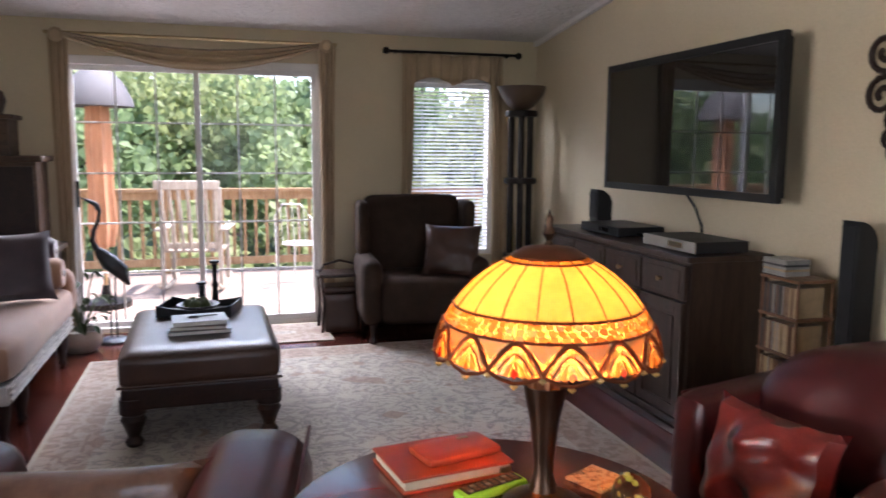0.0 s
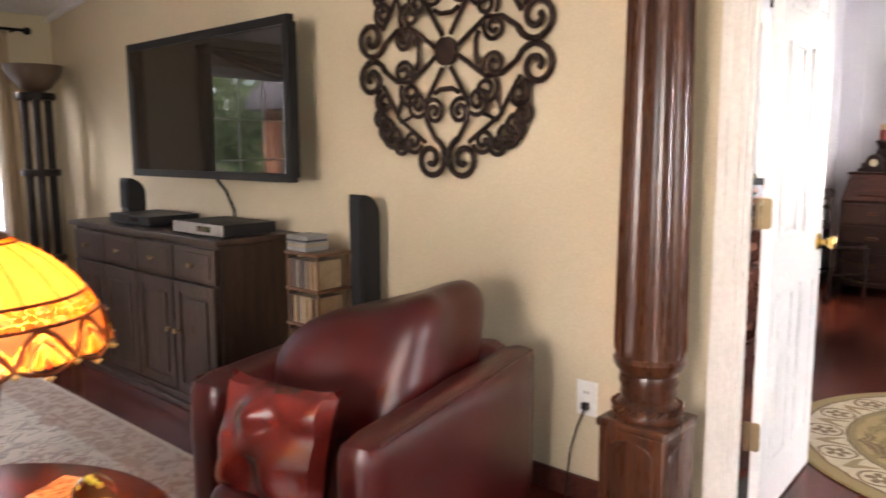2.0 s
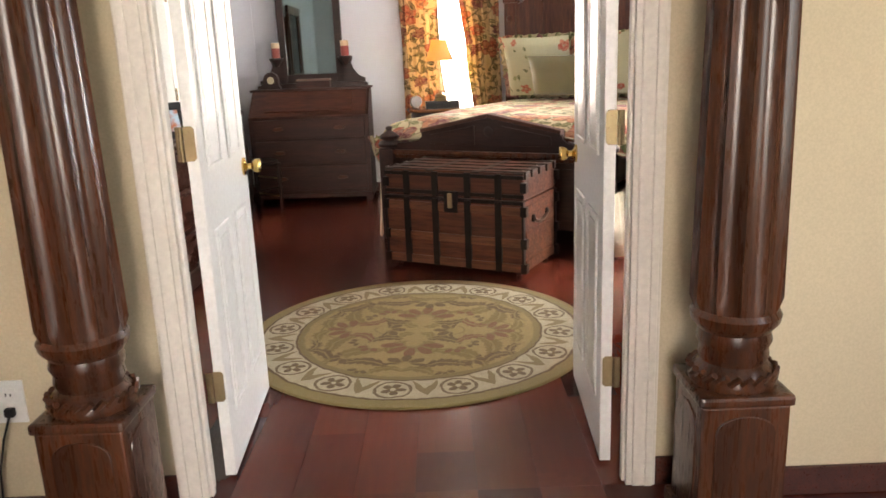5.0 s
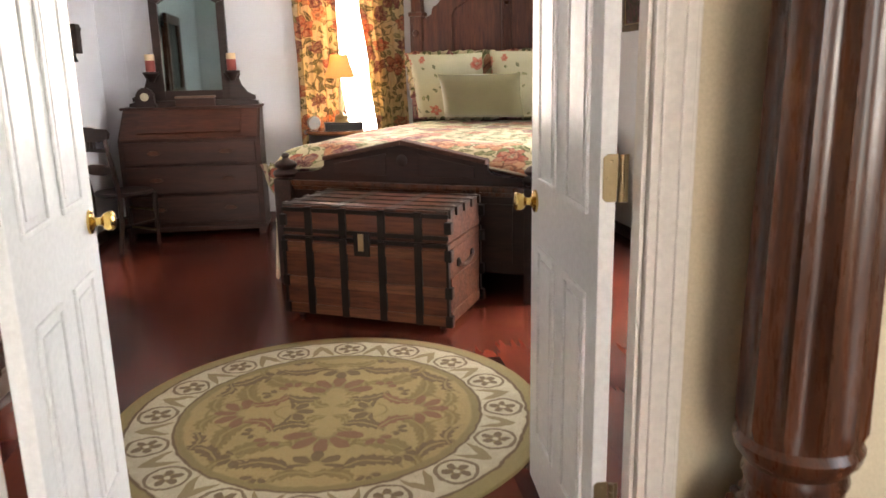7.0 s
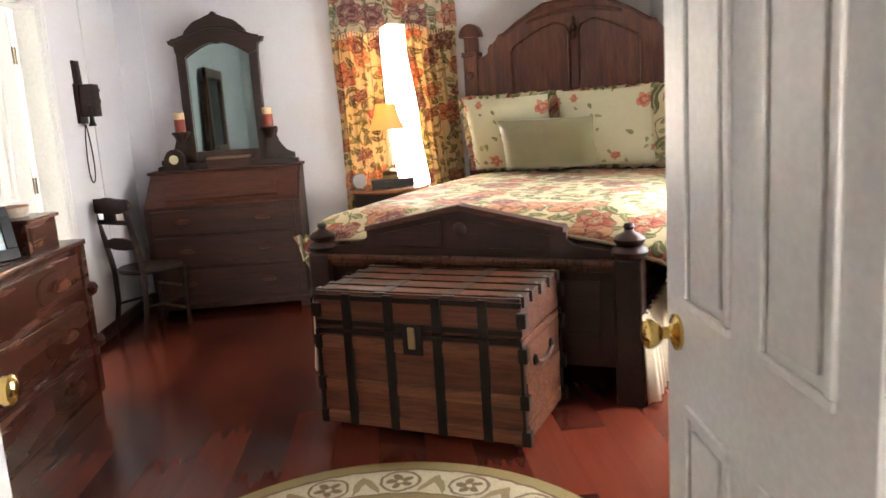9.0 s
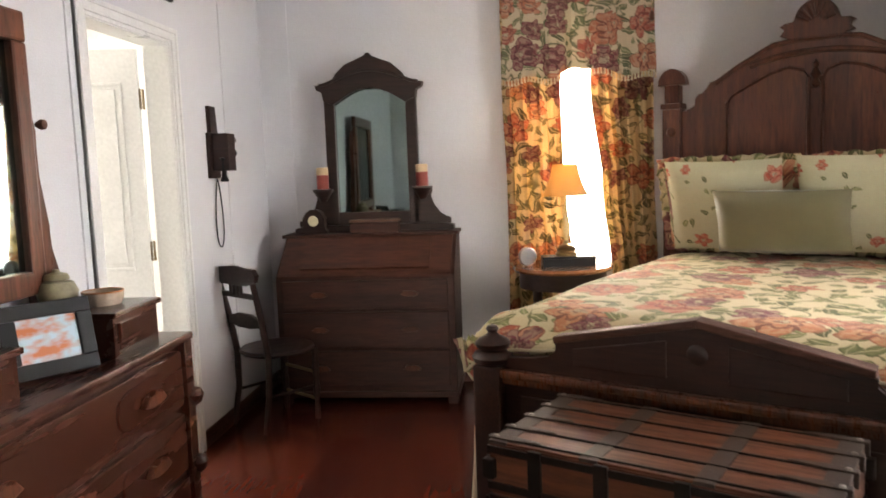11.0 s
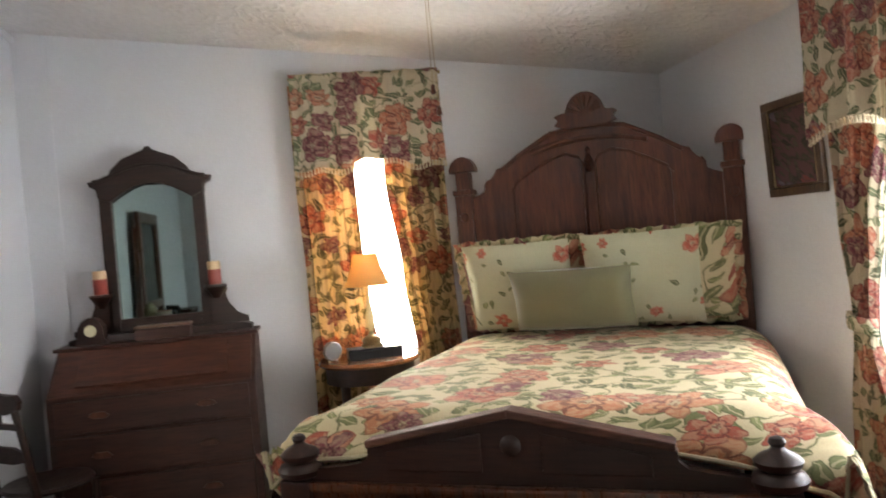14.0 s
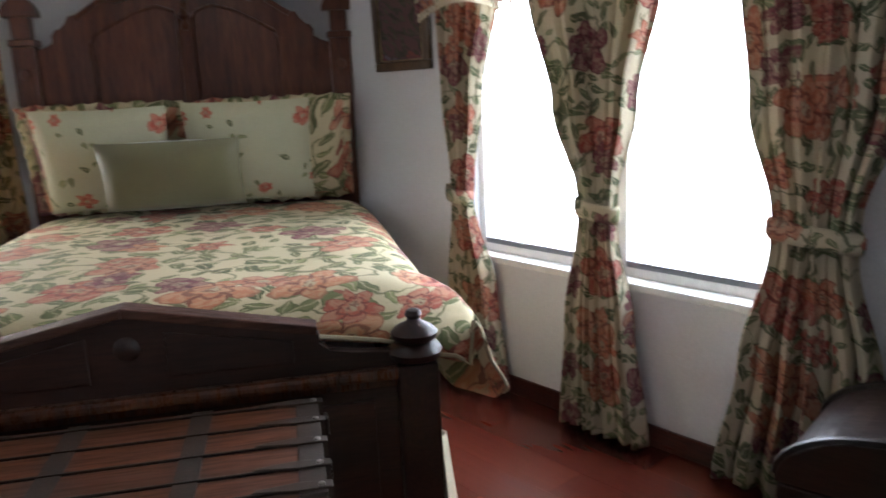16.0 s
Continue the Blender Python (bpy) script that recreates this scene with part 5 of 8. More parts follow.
for s in (1, -1):
    o = [(s * 0.27, 0.04), (s * 0.50, 0.04), (s * 0.50, 0.075), (s * 0.47, 0.085), (s * 0.43, 0.10), (s * 0.385, 0.16), (s * 0.365, 0.22), (s * 0.385, 0.245), (s * 0.385, 0.275), (s * 0.27, 0.275)]
    part("scroll_bracket", slab(o, -0.05, -0.01, "x", None, 0.006), WALNUT, dm)
    part("candle_shelf", lathe([(0.02, 0.20), (0.05, 0.25), (0.066, 0.268), (0.066, 0.282), (0.0, 0.283)], 20, pose(-0.07, s * 0.325, 0)), WALNUT, dm, smooth=True)
    part("stile", boxes((-0.05, 0.02, s * 0.265 - 0.033, s * 0.265 + 0.033, 0.04, 0.90, 0.006)), WALNUT, dm)
part("bottom_rail", boxes((-0.045, 0.015, -0.235, 0.235, 0.045, 0.125, 0.005)), WALNUT, dm)
cor = [(-0.35, 0.945), (-0.34, 0.915), (-0.30, 0.90), (-0.30, 0.85), (-0.235, 0.82)] + [(y, 0.82 + 0.10 * math.cos(y / 0.235 * math.pi / 2)) for y in [-0.2 + 0.04 * k for k in range(11)]] + [(0.235, 0.82), (0.30, 0.85), (0.30, 0.90), (0.34, 0.915), (0.35, 0.945), (0.24, 0.95), (0.215, 1.01), (0.15, 1.07), (0.07, 1.10), (0.02, 1.115), (0.012, 1.137), (-0.012, 1.137), (-0.02, 1.115), (-0.07, 1.10), (-0.15, 1.07), (-0.215, 1.01), (-0.24, 0.95)]
part("cornice", slab(cor, -0.065, 0.02, "x", None, 0.005), WALNUT, dm, "carved arched cornice")
part("cornice_moulding", tube([(-0.068, y, 0.945 + 0.085 * max(0.0, math.cos(y / 0.30 * math.pi / 2)) ** 1.2) for y in [-0.32 + 0.04 * k for k in range(17)]], 0.011, 6), WALNUT, dm, smooth=True)
glass_o = [(-0.235, 0.12), (0.235, 0.12), (0.235, 0.825)] + [(-y, 0.825 + 0.095 * math.cos(y / 0.235 * math.pi / 2)) for y in [-0.2 + 0.04 * k for k in range(11)]] + [(-0.235, 0.825)]
part("mirror_glass", slab(glass_o, -0.022, -0.016, "x"), MIRROR, dm, "slightly dim old mirror glass")
for y in (2.327, 2.977):
    c = thing("pillar_candle", pose(8.24, y, 1.325), "red and cream pillar candle on mirror shelf", "candle", "candles beside the mirror")
    part("wax_body", lathe([(0.038, 0.0), (0.039, 0.004), (0.039, 0.085), (0.0385, 0.09)], 20), WAX_RED, c, "dark red wax", True)
    part("wax_top", lathe([(0.039, 0.09), (0.039, 0.135), (0.034, 0.14), (0.02, 0.133), (0.0, 0.132)], 20), WAX_PALE, c, "pale cream wax", True)
    part("wick", lathe([(0.002, 0.13), (0.0015, 0.148)], 6), BLACK, c)
ck = thing("mantel_clock", pose(8.19, 3.03, 1.042), "small dark wooden mantel clock on desk", "clock")
part("case", slab([(-0.085, 0.0), (0.085, 0.0), (0.085, 0.022), (0.07, 0.028), (0.07, 0.10), (0.05, 0.135), (0.02, 0.155), (-0.02, 0.155), (-0.05, 0.135), (-0.07, 0.10), (-0.07, 0.028), (-0.085, 0.022)], -0.04, 0.04, "x", None, 0.005), WALNUT, ck)
part("dial", lathe([(0.0, 0.004), (0.030, 0.004), (0.034, 0.0)], 24, pose(-0.04, 0, 0.082, 0, -90)), plain("cream_dial", (0.62, 0.58, 0.36), 0.4), ck, "cream clock dial", True)
bx = thing("keepsake_box", pose(8.17, 2.63, 1.042), "long low wooden box with pale top on desk", "box")
part("box_body", boxes((-0.05, 0.05, -0.155, 0.155, 0.0, 0.065, 0.004)), DESK_WOOD, bx)
part("box_lid", boxes((-0.053, 0.053, -0.158, 0.158, 0.067, 0.082, 0.005)), plain("pale_worn_lid", (0.22, 0.13, 0.09), 0.4), bx, "pale worn lid")

# ---------------------------------------------------------------- bedroom: side chair
chair = thing("side_chair", pose(7.60, 3.13, 0, 0, 0, 52), "old dark wooden side chair with carved back beside desk", "chair")
CH = WALNUT
part("seat", lathe([(0.0, 0.415), (0.20, 0.415), (0.215, 0.43), (0.205, 0.445), (0.12, 0.438), (0.0, 0.435)], 28), CH, chair, "rounded wooden seat", True)
for s in (1, -1):
    part("front_leg", lathe([(0.014, 0.0), (0.017, 0.06), (0.013, 0.10), (0.021, 0.18), (0.014, 0.24), (0.022, 0.31), (0.016, 0.36), (0.019, 0.42)], 12, pose(s * 0.155, -0.15, 0)), CH, chair, smooth=True)
    part("back_leg", tube([(s * 0.16, 0.21, 0.0), (s * 0.155, 0.17, 0.22), (s * 0.16, 0.165, 0.43), (s * 0.165, 0.20, 0.65), (s * 0.175, 0.25, 0.88)], [0.016, 0.018, 0.02, 0.018, 0.016], 10), CH, chair, smooth=True)
    part("side_stretcher", tube([(s * 0.155, -0.15, 0.20), (s * 0.155, 0.18, 0.20)], 0.009), CH, chair, smooth=True)
part("front_stretcher", tube([(-0.155, -0.15, 0.28), (0.155, -0.15, 0.28)], 0.009), OLD_BRASS, chair, "worn pale rung", True)
part("front_stretcher", tube([(-0.155, -0.15, 0.12), (0.155, -0.15, 0.12)], 0.009), OLD_BRASS, chair, "worn pale rung", True)
crest_o = [(-0.215, 0.86), (-0.23, 0.90), (-0.20, 0.93), (-0.10, 0.925), (-0.03, 0.94), (0.03, 0.94), (0.10, 0.925), (0.20, 0.93), (0.23, 0.90), (0.215, 0.86), (0.12, 0.835), (-0.12, 0.835)]
part("crest_rail", slab(crest_o, 0.235, 0.262, "y", None, 0.005), CH, chair)
for k in range(4):
    part("spindle", boxes((-0.06 + 0.035 * k, -0.042 + 0.035 * k, 0.235, 0.25, 0.78, 0.84, 0.004)), CH, chair)
part("back_rail", slab([(-0.17, 0.76), (0.17, 0.76), (0.17, 0.79), (-0.17, 0.79)], 0.222, 0.244, "y", None, 0.005), CH, chair)
part("back_rail", slab([(-0.165, 0.60), (-0.06, 0.585), (0.06, 0.585), (0.165, 0.60), (0.165, 0.64), (0.06, 0.665), (-0.06, 0.665), (-0.165, 0.64)], 0.185, 0.207, "y", None, 0.005), CH, chair)

# ---------------------------------------------------------------- bedroom: wall telephone, sign, smoke alarm
ph = thing("wall_telephone", pose(7.49, SIDE_Y, 1.43) @ Matrix.Diagonal((1.25, 1.1, 1, 1)), "antique dark wooden wall telephone with hanging cord", "telephone")
part("back_board", slab([(-0.055, -0.01), (0.055, -0.01), (0.055, 0.24), (-0.055, 0.24)], -0.018, 0.0, "y", None, 0.004), WALNUT, ph)
part("top_board", slab([(-0.035, 0.24), (0.045, 0.24), (0.03, 0.385), (-0.04, 0.385)], -0.02, 0.0, "y", None, 0.004), WALNUT, ph)
part("bell_box", boxes((-0.03, 0.062, -0.10, -0.018, 0.03, 0.235, 0.006)), WALNUT, ph)
part("front_door", boxes((0.062, 0.068, -0.095, -0.025, 0.04, 0.225, 0.003)), HEAD_WOOD, ph)
for y in (-0.045, -0.085):
    part("bell", lathe([(0.0, 0.018), (0.014, 0.014), (0.018, 0.0)], 14, pose(0.068, y, 0.20, 0, 90)), TIN, ph, "round metal bell", True)
part("mouthpiece", lathe([(0.010, 0.0), (0.013, 0.03), (0.024, 0.045), (0.022, 0.05), (0.0, 0.04)], 14, pose(0.068, -0.06, 0.13, 0, 90)), IRON, ph, smooth=True)
part("receiver", lathe([(0.018, -0.03), (0.022, -0.025), (0.013, 0.0), (0.011, 0.08), (0.020, 0.10), (0.0, 0.105)], 14, pose(-0.02, -0.07, 0.0)), BLACK, ph, smooth=True)
cord = [(0.02 + 0.055 * math.sin(a) * (0.4 + 0.6 * (1 - math.cos(a)) / 2), -0.012, -0.015 - 0.19 * (1 - math.cos(a))) for a in [math.tau * k / 30 for k in range(31)]]
part("cord", tube(cord, 0.0035, 6), BLACK, ph, "looped dark cord", True)

sg = thing("wooden_sign", pose(6.77, SIDE_Y, 2.39), "black wooden sign with faded lettering above bathroom doorway", "sign")
part("board", boxes((-0.33, 0.33, -0.022, 0.0, -0.10, 0.105, 0.004)), plain("black_painted_board", (0.016, 0.014, 0.014), 0.55), sg)
FADED = plain("faded_gold_paint", (0.10, 0.065, 0.04), 0.6)
for k in range(13):
    if k != 5:
        part("faded_letter", boxes((-0.25 + k * 0.038, -0.228 + k * 0.038, -0.0245, -0.0215, -0.035, 0.035 - 0.01 * (k % 2), 0.001)), FADED, sg)
sm = thing("smoke_detector", pose(7.12, 2.69, bed_z(2.69)) @ pose(0, 0, 0, 6.3), "round white smoke detector on sloping ceiling", "smoke detector")
part("base", lathe([(0.0, 0.0), (0.075, 0.0), (0.075, -0.012), (0.0, -0.012)], 28), WHITE, sm, smooth=True)
part("cover", lathe([(0.070, -0.012), (0.072, -0.026), (0.060, -0.036), (0.0, -0.040)], 28), WHITE, sm, smooth=True)

# ---------------------------------------------------------------- bedroom: ceiling fan
FAN = (5.80, 1.307)
BRONZE = plain("antique_bronze", (0.20, 0.13, 0.06), 0.28, 1.0, vary=0.15, relief=0.04)
BLADE = wood("fan_blade_wood", (0.10, 0.04, 0.022), (0.22, 0.10, 0.06), 0.35, "x", 0.2)
fan = thing("ceiling_fan", pose(FAN[0], FAN[1], 0), "bronze ceiling fan with five wooden blades and lit glass bowl", "ceiling fan")
fz = bed_z(FAN[1]) + 0.02
part("canopy", lathe([(0.075, fz + 0.01), (0.075, fz - 0.03), (0.03, fz - 0.06)], 28), BRONZE, fan, smooth=True)
part("motor", lathe([(0.03, fz - 0.05), (0.115, fz - 0.075), (0.135, fz - 0.11), (0.135, fz - 0.16), (0.10, fz - 0.20), (0.07, fz - 0.215)], 36), BRONZE, fan, "dark bronze motor housing", True)
part("switch_housing", lathe([(0.07, fz - 0.215), (0.062, fz - 0.23), (0.062, fz - 0.29), (0.085, fz - 0.305)], 28), BRONZE, fan, smooth=True)
LIT = glow("lit_frosted_glass", (1.0, 0.93, 0.82), 3.2)
part("glass_bowl", lathe([(0.080, fz - 0.30), (0.146, fz - 0.305), (0.148, fz - 0.33), (0.135, fz - 0.355), (0.112, fz - 0.375), (0.089, fz - 0.41), (0.052, fz - 0.435), (0.0, fz - 0.443)], 36), LIT, fan, "glowing white glass bowl", True)
part("finial", lathe([(0.03, fz - 0.440), (0.030, fz - 0.448), (0.010, fz - 0.458), (0.012, fz - 0.47), (0.0, fz - 0.48)], 16), BRONZE, fan, smooth=True)
ZB = fz - 0.245
for k in range(5):
    a = 10.7 + 72 * k
    iron = part("blade_iron", tube([(0.07, 0, fz - 0.20), (0.12, 0, ZB - 0.02), (0.17, 0, ZB + 0.0), (0.24, 0, ZB + 0.008)], [0.011, 0.011, 0.014, 0.02], 8), OLD_BRASS, fan, "curved brass blade arm", True, at=pose(0, 0, 0, 0, 0, a))
    part("blade_ring", tube([(0.22 + 0.042 * math.cos(t), 0.03 * math.sin(t), ZB + 0.006) for t in [math.tau * j / 16 for j in range(16)]], 0.009, 6, closed=True), OLD_BRASS, iron, smooth=True)
    bo = [(0.20, -0.045), (0.30, -0.056), (0.52, -0.066), (0.60, -0.060), (0.63, -0.03), (0.63, 0.03), (0.60, 0.060), (0.52, 0.066), (0.30, 0.056), (0.20, 0.045)]
    part("blade", slab(bo, -0.004, 0.004, "z", None, 0.002), BLADE, fan, at=pose(0, 0, 0, 0, 0, a) @ pose(0, 0, ZB + 0.016, -11))
bm = bmesh.new()
for k in range(40):
    lathe([(0.0, -0.003), (0.003, 0.0), (0.0, 0.003)], 6, pose(0.012, 0.006, fz - 0.485 - 0.007 * k), bm)
ch_ = part("pull_chain", bm, OLD_BRASS, fan)
part("chain_pull", lathe([(0.0, 0.0), (0.006, -0.006), (0.009, -0.03), (0.0, -0.036)], 10, pose(0.012, 0.006, fz - 0.765)), HEAD_WOOD, ch_, smooth=True)
part("chain_pull", lathe([(0.0, 0.0), (0.006, -0.006), (0.009, -0.03), (0.0, -0.036)], 10, pose(0.025, -0.01, fz - 0.83)), HEAD_WOOD, ch_, smooth=True)
bm = tube([(0.02, 0.0, fz - 0.30), (0.025, -0.01, fz - 0.83)], 0.0015, 4)
part("pull_chain", bm, OLD_BRASS, fan)

# ---------------------------------------------------------------- bedroom: nightstand, lamp, clock
ns = thing("nightstand", pose(7.98, 1.46, 0), "round wooden bedside table beside the bed", "nightstand")
TOPWOOD = wood("honey_brown_tabletop", (0.16, 0.06, 0.025), (0.32, 0.14, 0.06), 0.22, "y", 0.4)
part("tabletop", lathe([(0.0, 0.80), (0.29, 0.80), (0.30, 0.812), (0.29, 0.828), (0.0, 0.828)], 40), TOPWOOD, ns, "polished honey-brown top", True)
part("apron", lathe([(0.25, 0.70), (0.26, 0.70), (0.26, 0.80), (0.25, 0.80)], 36), WALNUT, ns, smooth=True)
for a in (45, 135, 225, 315):
    x, y = 0.22 * math.cos(radians(a)), 0.22 * math.sin(radians(a))
    part("leg", lathe([(0.016, 0.0), (0.02, 0.1), (0.016, 0.4), (0.026, 0.62), (0.026, 0.72)], 12, pose(x, y, 0)), WALNUT, ns, smooth=True)
part("lower_shelf", lathe([(0.0, 0.28), (0.23, 0.28), (0.235, 0.29), (0.23, 0.30), (0.0, 0.30)], 32), WALNUT, ns, smooth=True)
bb = thing("dark_book_box", pose(7.93, 1.43, 0.828, 0, 0, 4), "long black box under lamp on nightstand", "box")
part("box_body", boxes((-0.07, 0.07, -0.155, 0.155, 0.0, 0.05, 0.004)), BLACK, bb)
part("box_lid", boxes((-0.073, 0.073, -0.158, 0.158, 0.05, 0.062, 0.004)), BLACK, bb)
tl = thing("bedside_lamp", pose(7.93, 1.44, 0.89), "lit brass bedside lamp with cream bell shade on nightstand", "lamp")
part("base", lathe([(0.0, 0.0), (0.062, 0.0), (0.064, 0.015), (0.05, 0.025), (0.062, 0.04), (0.045, 0.058), (0.02, 0.07), (0.012, 0.09)], 28), OLD_BRASS, tl, smooth=True)
part("stem", lathe([(0.012, 0.09), (0.022, 0.13), (0.028, 0.17), (0.016, 0.23), (0.010, 0.27), (0.010, 0.36)], 20), plain("amber_glass_stem", (0.78, 0.58, 0.28), 0.2), tl, "amber glass stem", True)
SHADE = bpy.data.materials.new("lit_cream_lampshade")
SHADE.use_nodes = True
nt = SHADE.node_tree
b_ = nt.nodes["Principled BSDF"]
b_.inputs["Base Color"].default_value = (0.75, 0.52, 0.22, 1)
b_.inputs["Roughness"].default_value = 0.8
tr_ = nt.nodes.new("ShaderNodeBsdfTranslucent")
tr_.inputs[0].default_value = (0.85, 0.58, 0.24, 1)
mx_ = nt.nodes.new("ShaderNodeMixShader")
mx_.inputs[0].default_value = 0.6
nt.links.new(b_.outputs[0], mx_.inputs[1])
nt.links.new(tr_.outputs[0], mx_.inputs[2])
nt.links.new(mx_.outputs[0], nt.nodes["Material Output"].inputs[0])
sh = part("shade", lathe([(0.135, 0.355), (0.112, 0.40), (0.090, 0.46), (0.072, 0.54), (0.069, 0.54), (0.087, 0.46), (0.109, 0.40), (0.132, 0.355)], 32), SHADE, tl, "glowing cream fabric shade", True)
part("bulb", lathe([(0.0, 0.40), (0.022, 0.41), (0.028, 0.435), (0.018, 0.47), (0.0, 0.475)], 14), glow("lit_bulb", (1.0, 0.78, 0.45), 2.7), tl, smooth=True)
ac = thing("alarm_clock", pose(7.92, 1.672, 0.828, 0, 0, 20), "round silver alarm clock on nightstand", "clock")
part("case", lathe([(0.0, -0.02), (0.05, -0.02), (0.056, -0.005), (0.056, 0.012), (0.05, 0.02)], 28, pose(0, 0, 0.062, 0, -90)), TIN, ac, smooth=True)
part("dial", lathe([(0.0, 0.021), (0.046, 0.021), (0.046, 0.018)], 28, pose(0, 0, 0.062, 0, -90)), plain("grey_dial", (0.20, 0.19, 0.18), 0.35), ac, smooth=True)
for y in (-0.025, 0.025):
    part("foot", lathe([(0.007, 0.0), (0.005, 0.018)], 8, pose(0, y, 0)), TIN, ac)

# ---------------------------------------------------------------- bedroom: picture
PW, PH = 0.44, 0.49
pic = thing("framed_picture", pose(6.96, WIN_Y + 0.012, 1.785, 2, 0, 180), "dark framed still-life painting on pale wall", "picture")
FR = wood("gilded_dark_frame", (0.045, 0.022, 0.012), (0.14, 0.085, 0.04), 0.35, "z", 0.2)
for a0, a1, b0, b1 in ((-PW / 2, PW / 2, PH / 2 - 0.045, PH / 2), (-PW / 2, PW / 2, -PH / 2, -PH / 2 + 0.045), (-PW / 2, -PW / 2 + 0.045, -PH / 2 + 0.045, PH / 2 - 0.045), (PW / 2 - 0.045, PW / 2, -PH / 2 + 0.045, PH / 2 - 0.045)):
    part("frame_rail", boxes((a0, a1, -0.028, 0.0, b0, b1, 0.007)), FR, pic)
part("gilt_liner", tube([(-PW / 2 + 0.05, -0.02, -PH / 2 + 0.05), (PW / 2 - 0.05, -0.02, -PH / 2 + 0.05), (PW / 2 - 0.05, -0.02, PH / 2 - 0.05), (-PW / 2 + 0.05, -0.02, PH / 2 - 0.05)], 0.006, 6, closed=True), OLD_BRASS, pic)
part("canvas", boxes((-PW / 2 + 0.045, PW / 2 - 0.045, -0.012, -0.006, -PH / 2 + 0.045, PH / 2 - 0.045)), floral("dark_painting", (0.11, 0.055, 0.055), [(0.20, 0.05, 0.04), (0.16, 0.14, 0.16)], (0.05, 0.05, 0.03), 5.0), pic)

# ---------------------------------------------------------------- bedroom: dresser with mirror
DR = plain("polished_dresser_wood", (0.056, 0.0158, 0.0088), 0.27, vary=0.16, scale=2.5, fine=26, relief=0.02, coat=0.12, stretch=(0.35, 3, 3))
dx0, dx1, dy0, dy1 = 4.66, 6.09, 2.945, 3.385
dres = thing("dresser", pose(0, 0, 0), "polished dark wooden dresser with carved pulls against wall", "dresser")
part("carcass", boxes((dx0 + 0.03, dx1 - 0.03, dy0 + 0.025, dy1, 0.09, 0.83, 0.005)), DR, dres)
part("dresser_top", boxes((dx0, dx1, dy0 - 0.01, dy1, 0.83, 0.858, 0.008)), DR, dres)
part("base", boxes((dx0 + 0.02, dx1 - 0.02, dy0 + 0.012, dy1, 0.0, 0.10, 0.008)), DR, dres)
for z0, z1 in ((0.60, 0.80), (0.36, 0.57), (0.12, 0.33)):
    dw = part("drawer", boxes((dx0 + 0.08, dx1 - 0.08, dy0 + 0.004, dy0 + 0.025, z0, z1, 0.006)), DR, dres)
    for cx in (dx0 + 0.34, dx1 - 0.34):
        o = [(cx + 0.20 * math.cos(radians(a)) * (1 if abs(math.cos(radians(a))) > 0.5 else 0.9), (z0 + z1) / 2 + 0.07 * math.copysign(abs(math.sin(radians(a))) ** 0.5, math.sin(radians(a)))) for a in range(0, 360, 15)]
        part("drawer_panel", slab(o, dy0 - 0.002, dy0 + 0.006, "y", None, 0.003), DR, dw)
        leaf_o = [(cx - 0.075, (z0 + z1) / 2 - 0.01), (cx - 0.045, (z0 + z1) / 2 + 0.022), (cx - 0.015, (z0 + z1) / 2 + 0.012), (cx, (z0 + z1) / 2 + 0.032), (cx + 0.015, (z0 + z1) / 2 + 0.012), (cx + 0.045, (z0 + z1) / 2 + 0.022), (cx + 0.075, (z0 + z1) / 2 - 0.01), (cx + 0.03, (z0 + z1) / 2 - 0.022), (cx - 0.03, (z0 + z1) / 2 - 0.022)]
        part("carved_pull", slab(leaf_o, dy0 - 0.028, dy0 - 0.002, "y", None, 0.008), HEAD_WOOD, dw, "leaf-carved wooden pull")
for x in (dx0 + 0.035, dx1 - 0.035):
    bm = boxes((x - 0.03, x + 0.03, dy0 - 0.004, dy0 + 0.03, 0.10, 0.83, 0.008))
    for z in (0.62, 0.36):
        lathe([(0.0, 0.03), (0.022, 0.022), (0.032, 0.0), (0.022, -0.03), (0.0, -0.045)], 14, pose(x + 0.02, dy0 - 0.008, z), bm)
    part("corner_post", bm, DR, dres, smooth=True)
for x0, x1 in ((5.66, 5.975), (4.78, 5.22)):
    gb = part("glove_box", boxes((x0 + 0.012, x1 - 0.012, dy0 + 0.06, dy1 - 0.02, 0.858, 0.988, 0.004)), DR, dres)
    part("glove_box_top", boxes((x0, x1, dy0 + 0.045, dy1 - 0.01, 0.988, 1.008, 0.007)), DR, gb)
    part("small_drawer", boxes((x0 + 0.04, x1 - 0.04, dy0 + 0.052, dy0 + 0.062, 0.88, 0.97, 0.004)), DR, gb)
mx0, mx1 = 4.98, 5.80
mir = part("mirror_frame", boxes((mx0, mx0 + 0.075, 3.29, 3.335, 1.05, 1.90, 0.010), (mx1 - 0.085, mx1 - 0.01, 3.29, 3.335, 1.12, 1.88, 0.010), (mx0, mx1 - 0.01, 3.29, 3.335, 1.88, 1.98, 0.010), (mx0, mx1 - 0.01, 3.29, 3.335, 1.06, 1.14, 0.010)), HEAD_WOOD, dres, "dark carved mirror frame")
part("mirror_glass", boxes((mx0 + 0.06, mx1 - 0.08, 3.315, 3.32, 1.13, 1.90)), MIRROR, mir, "clear mirror glass")
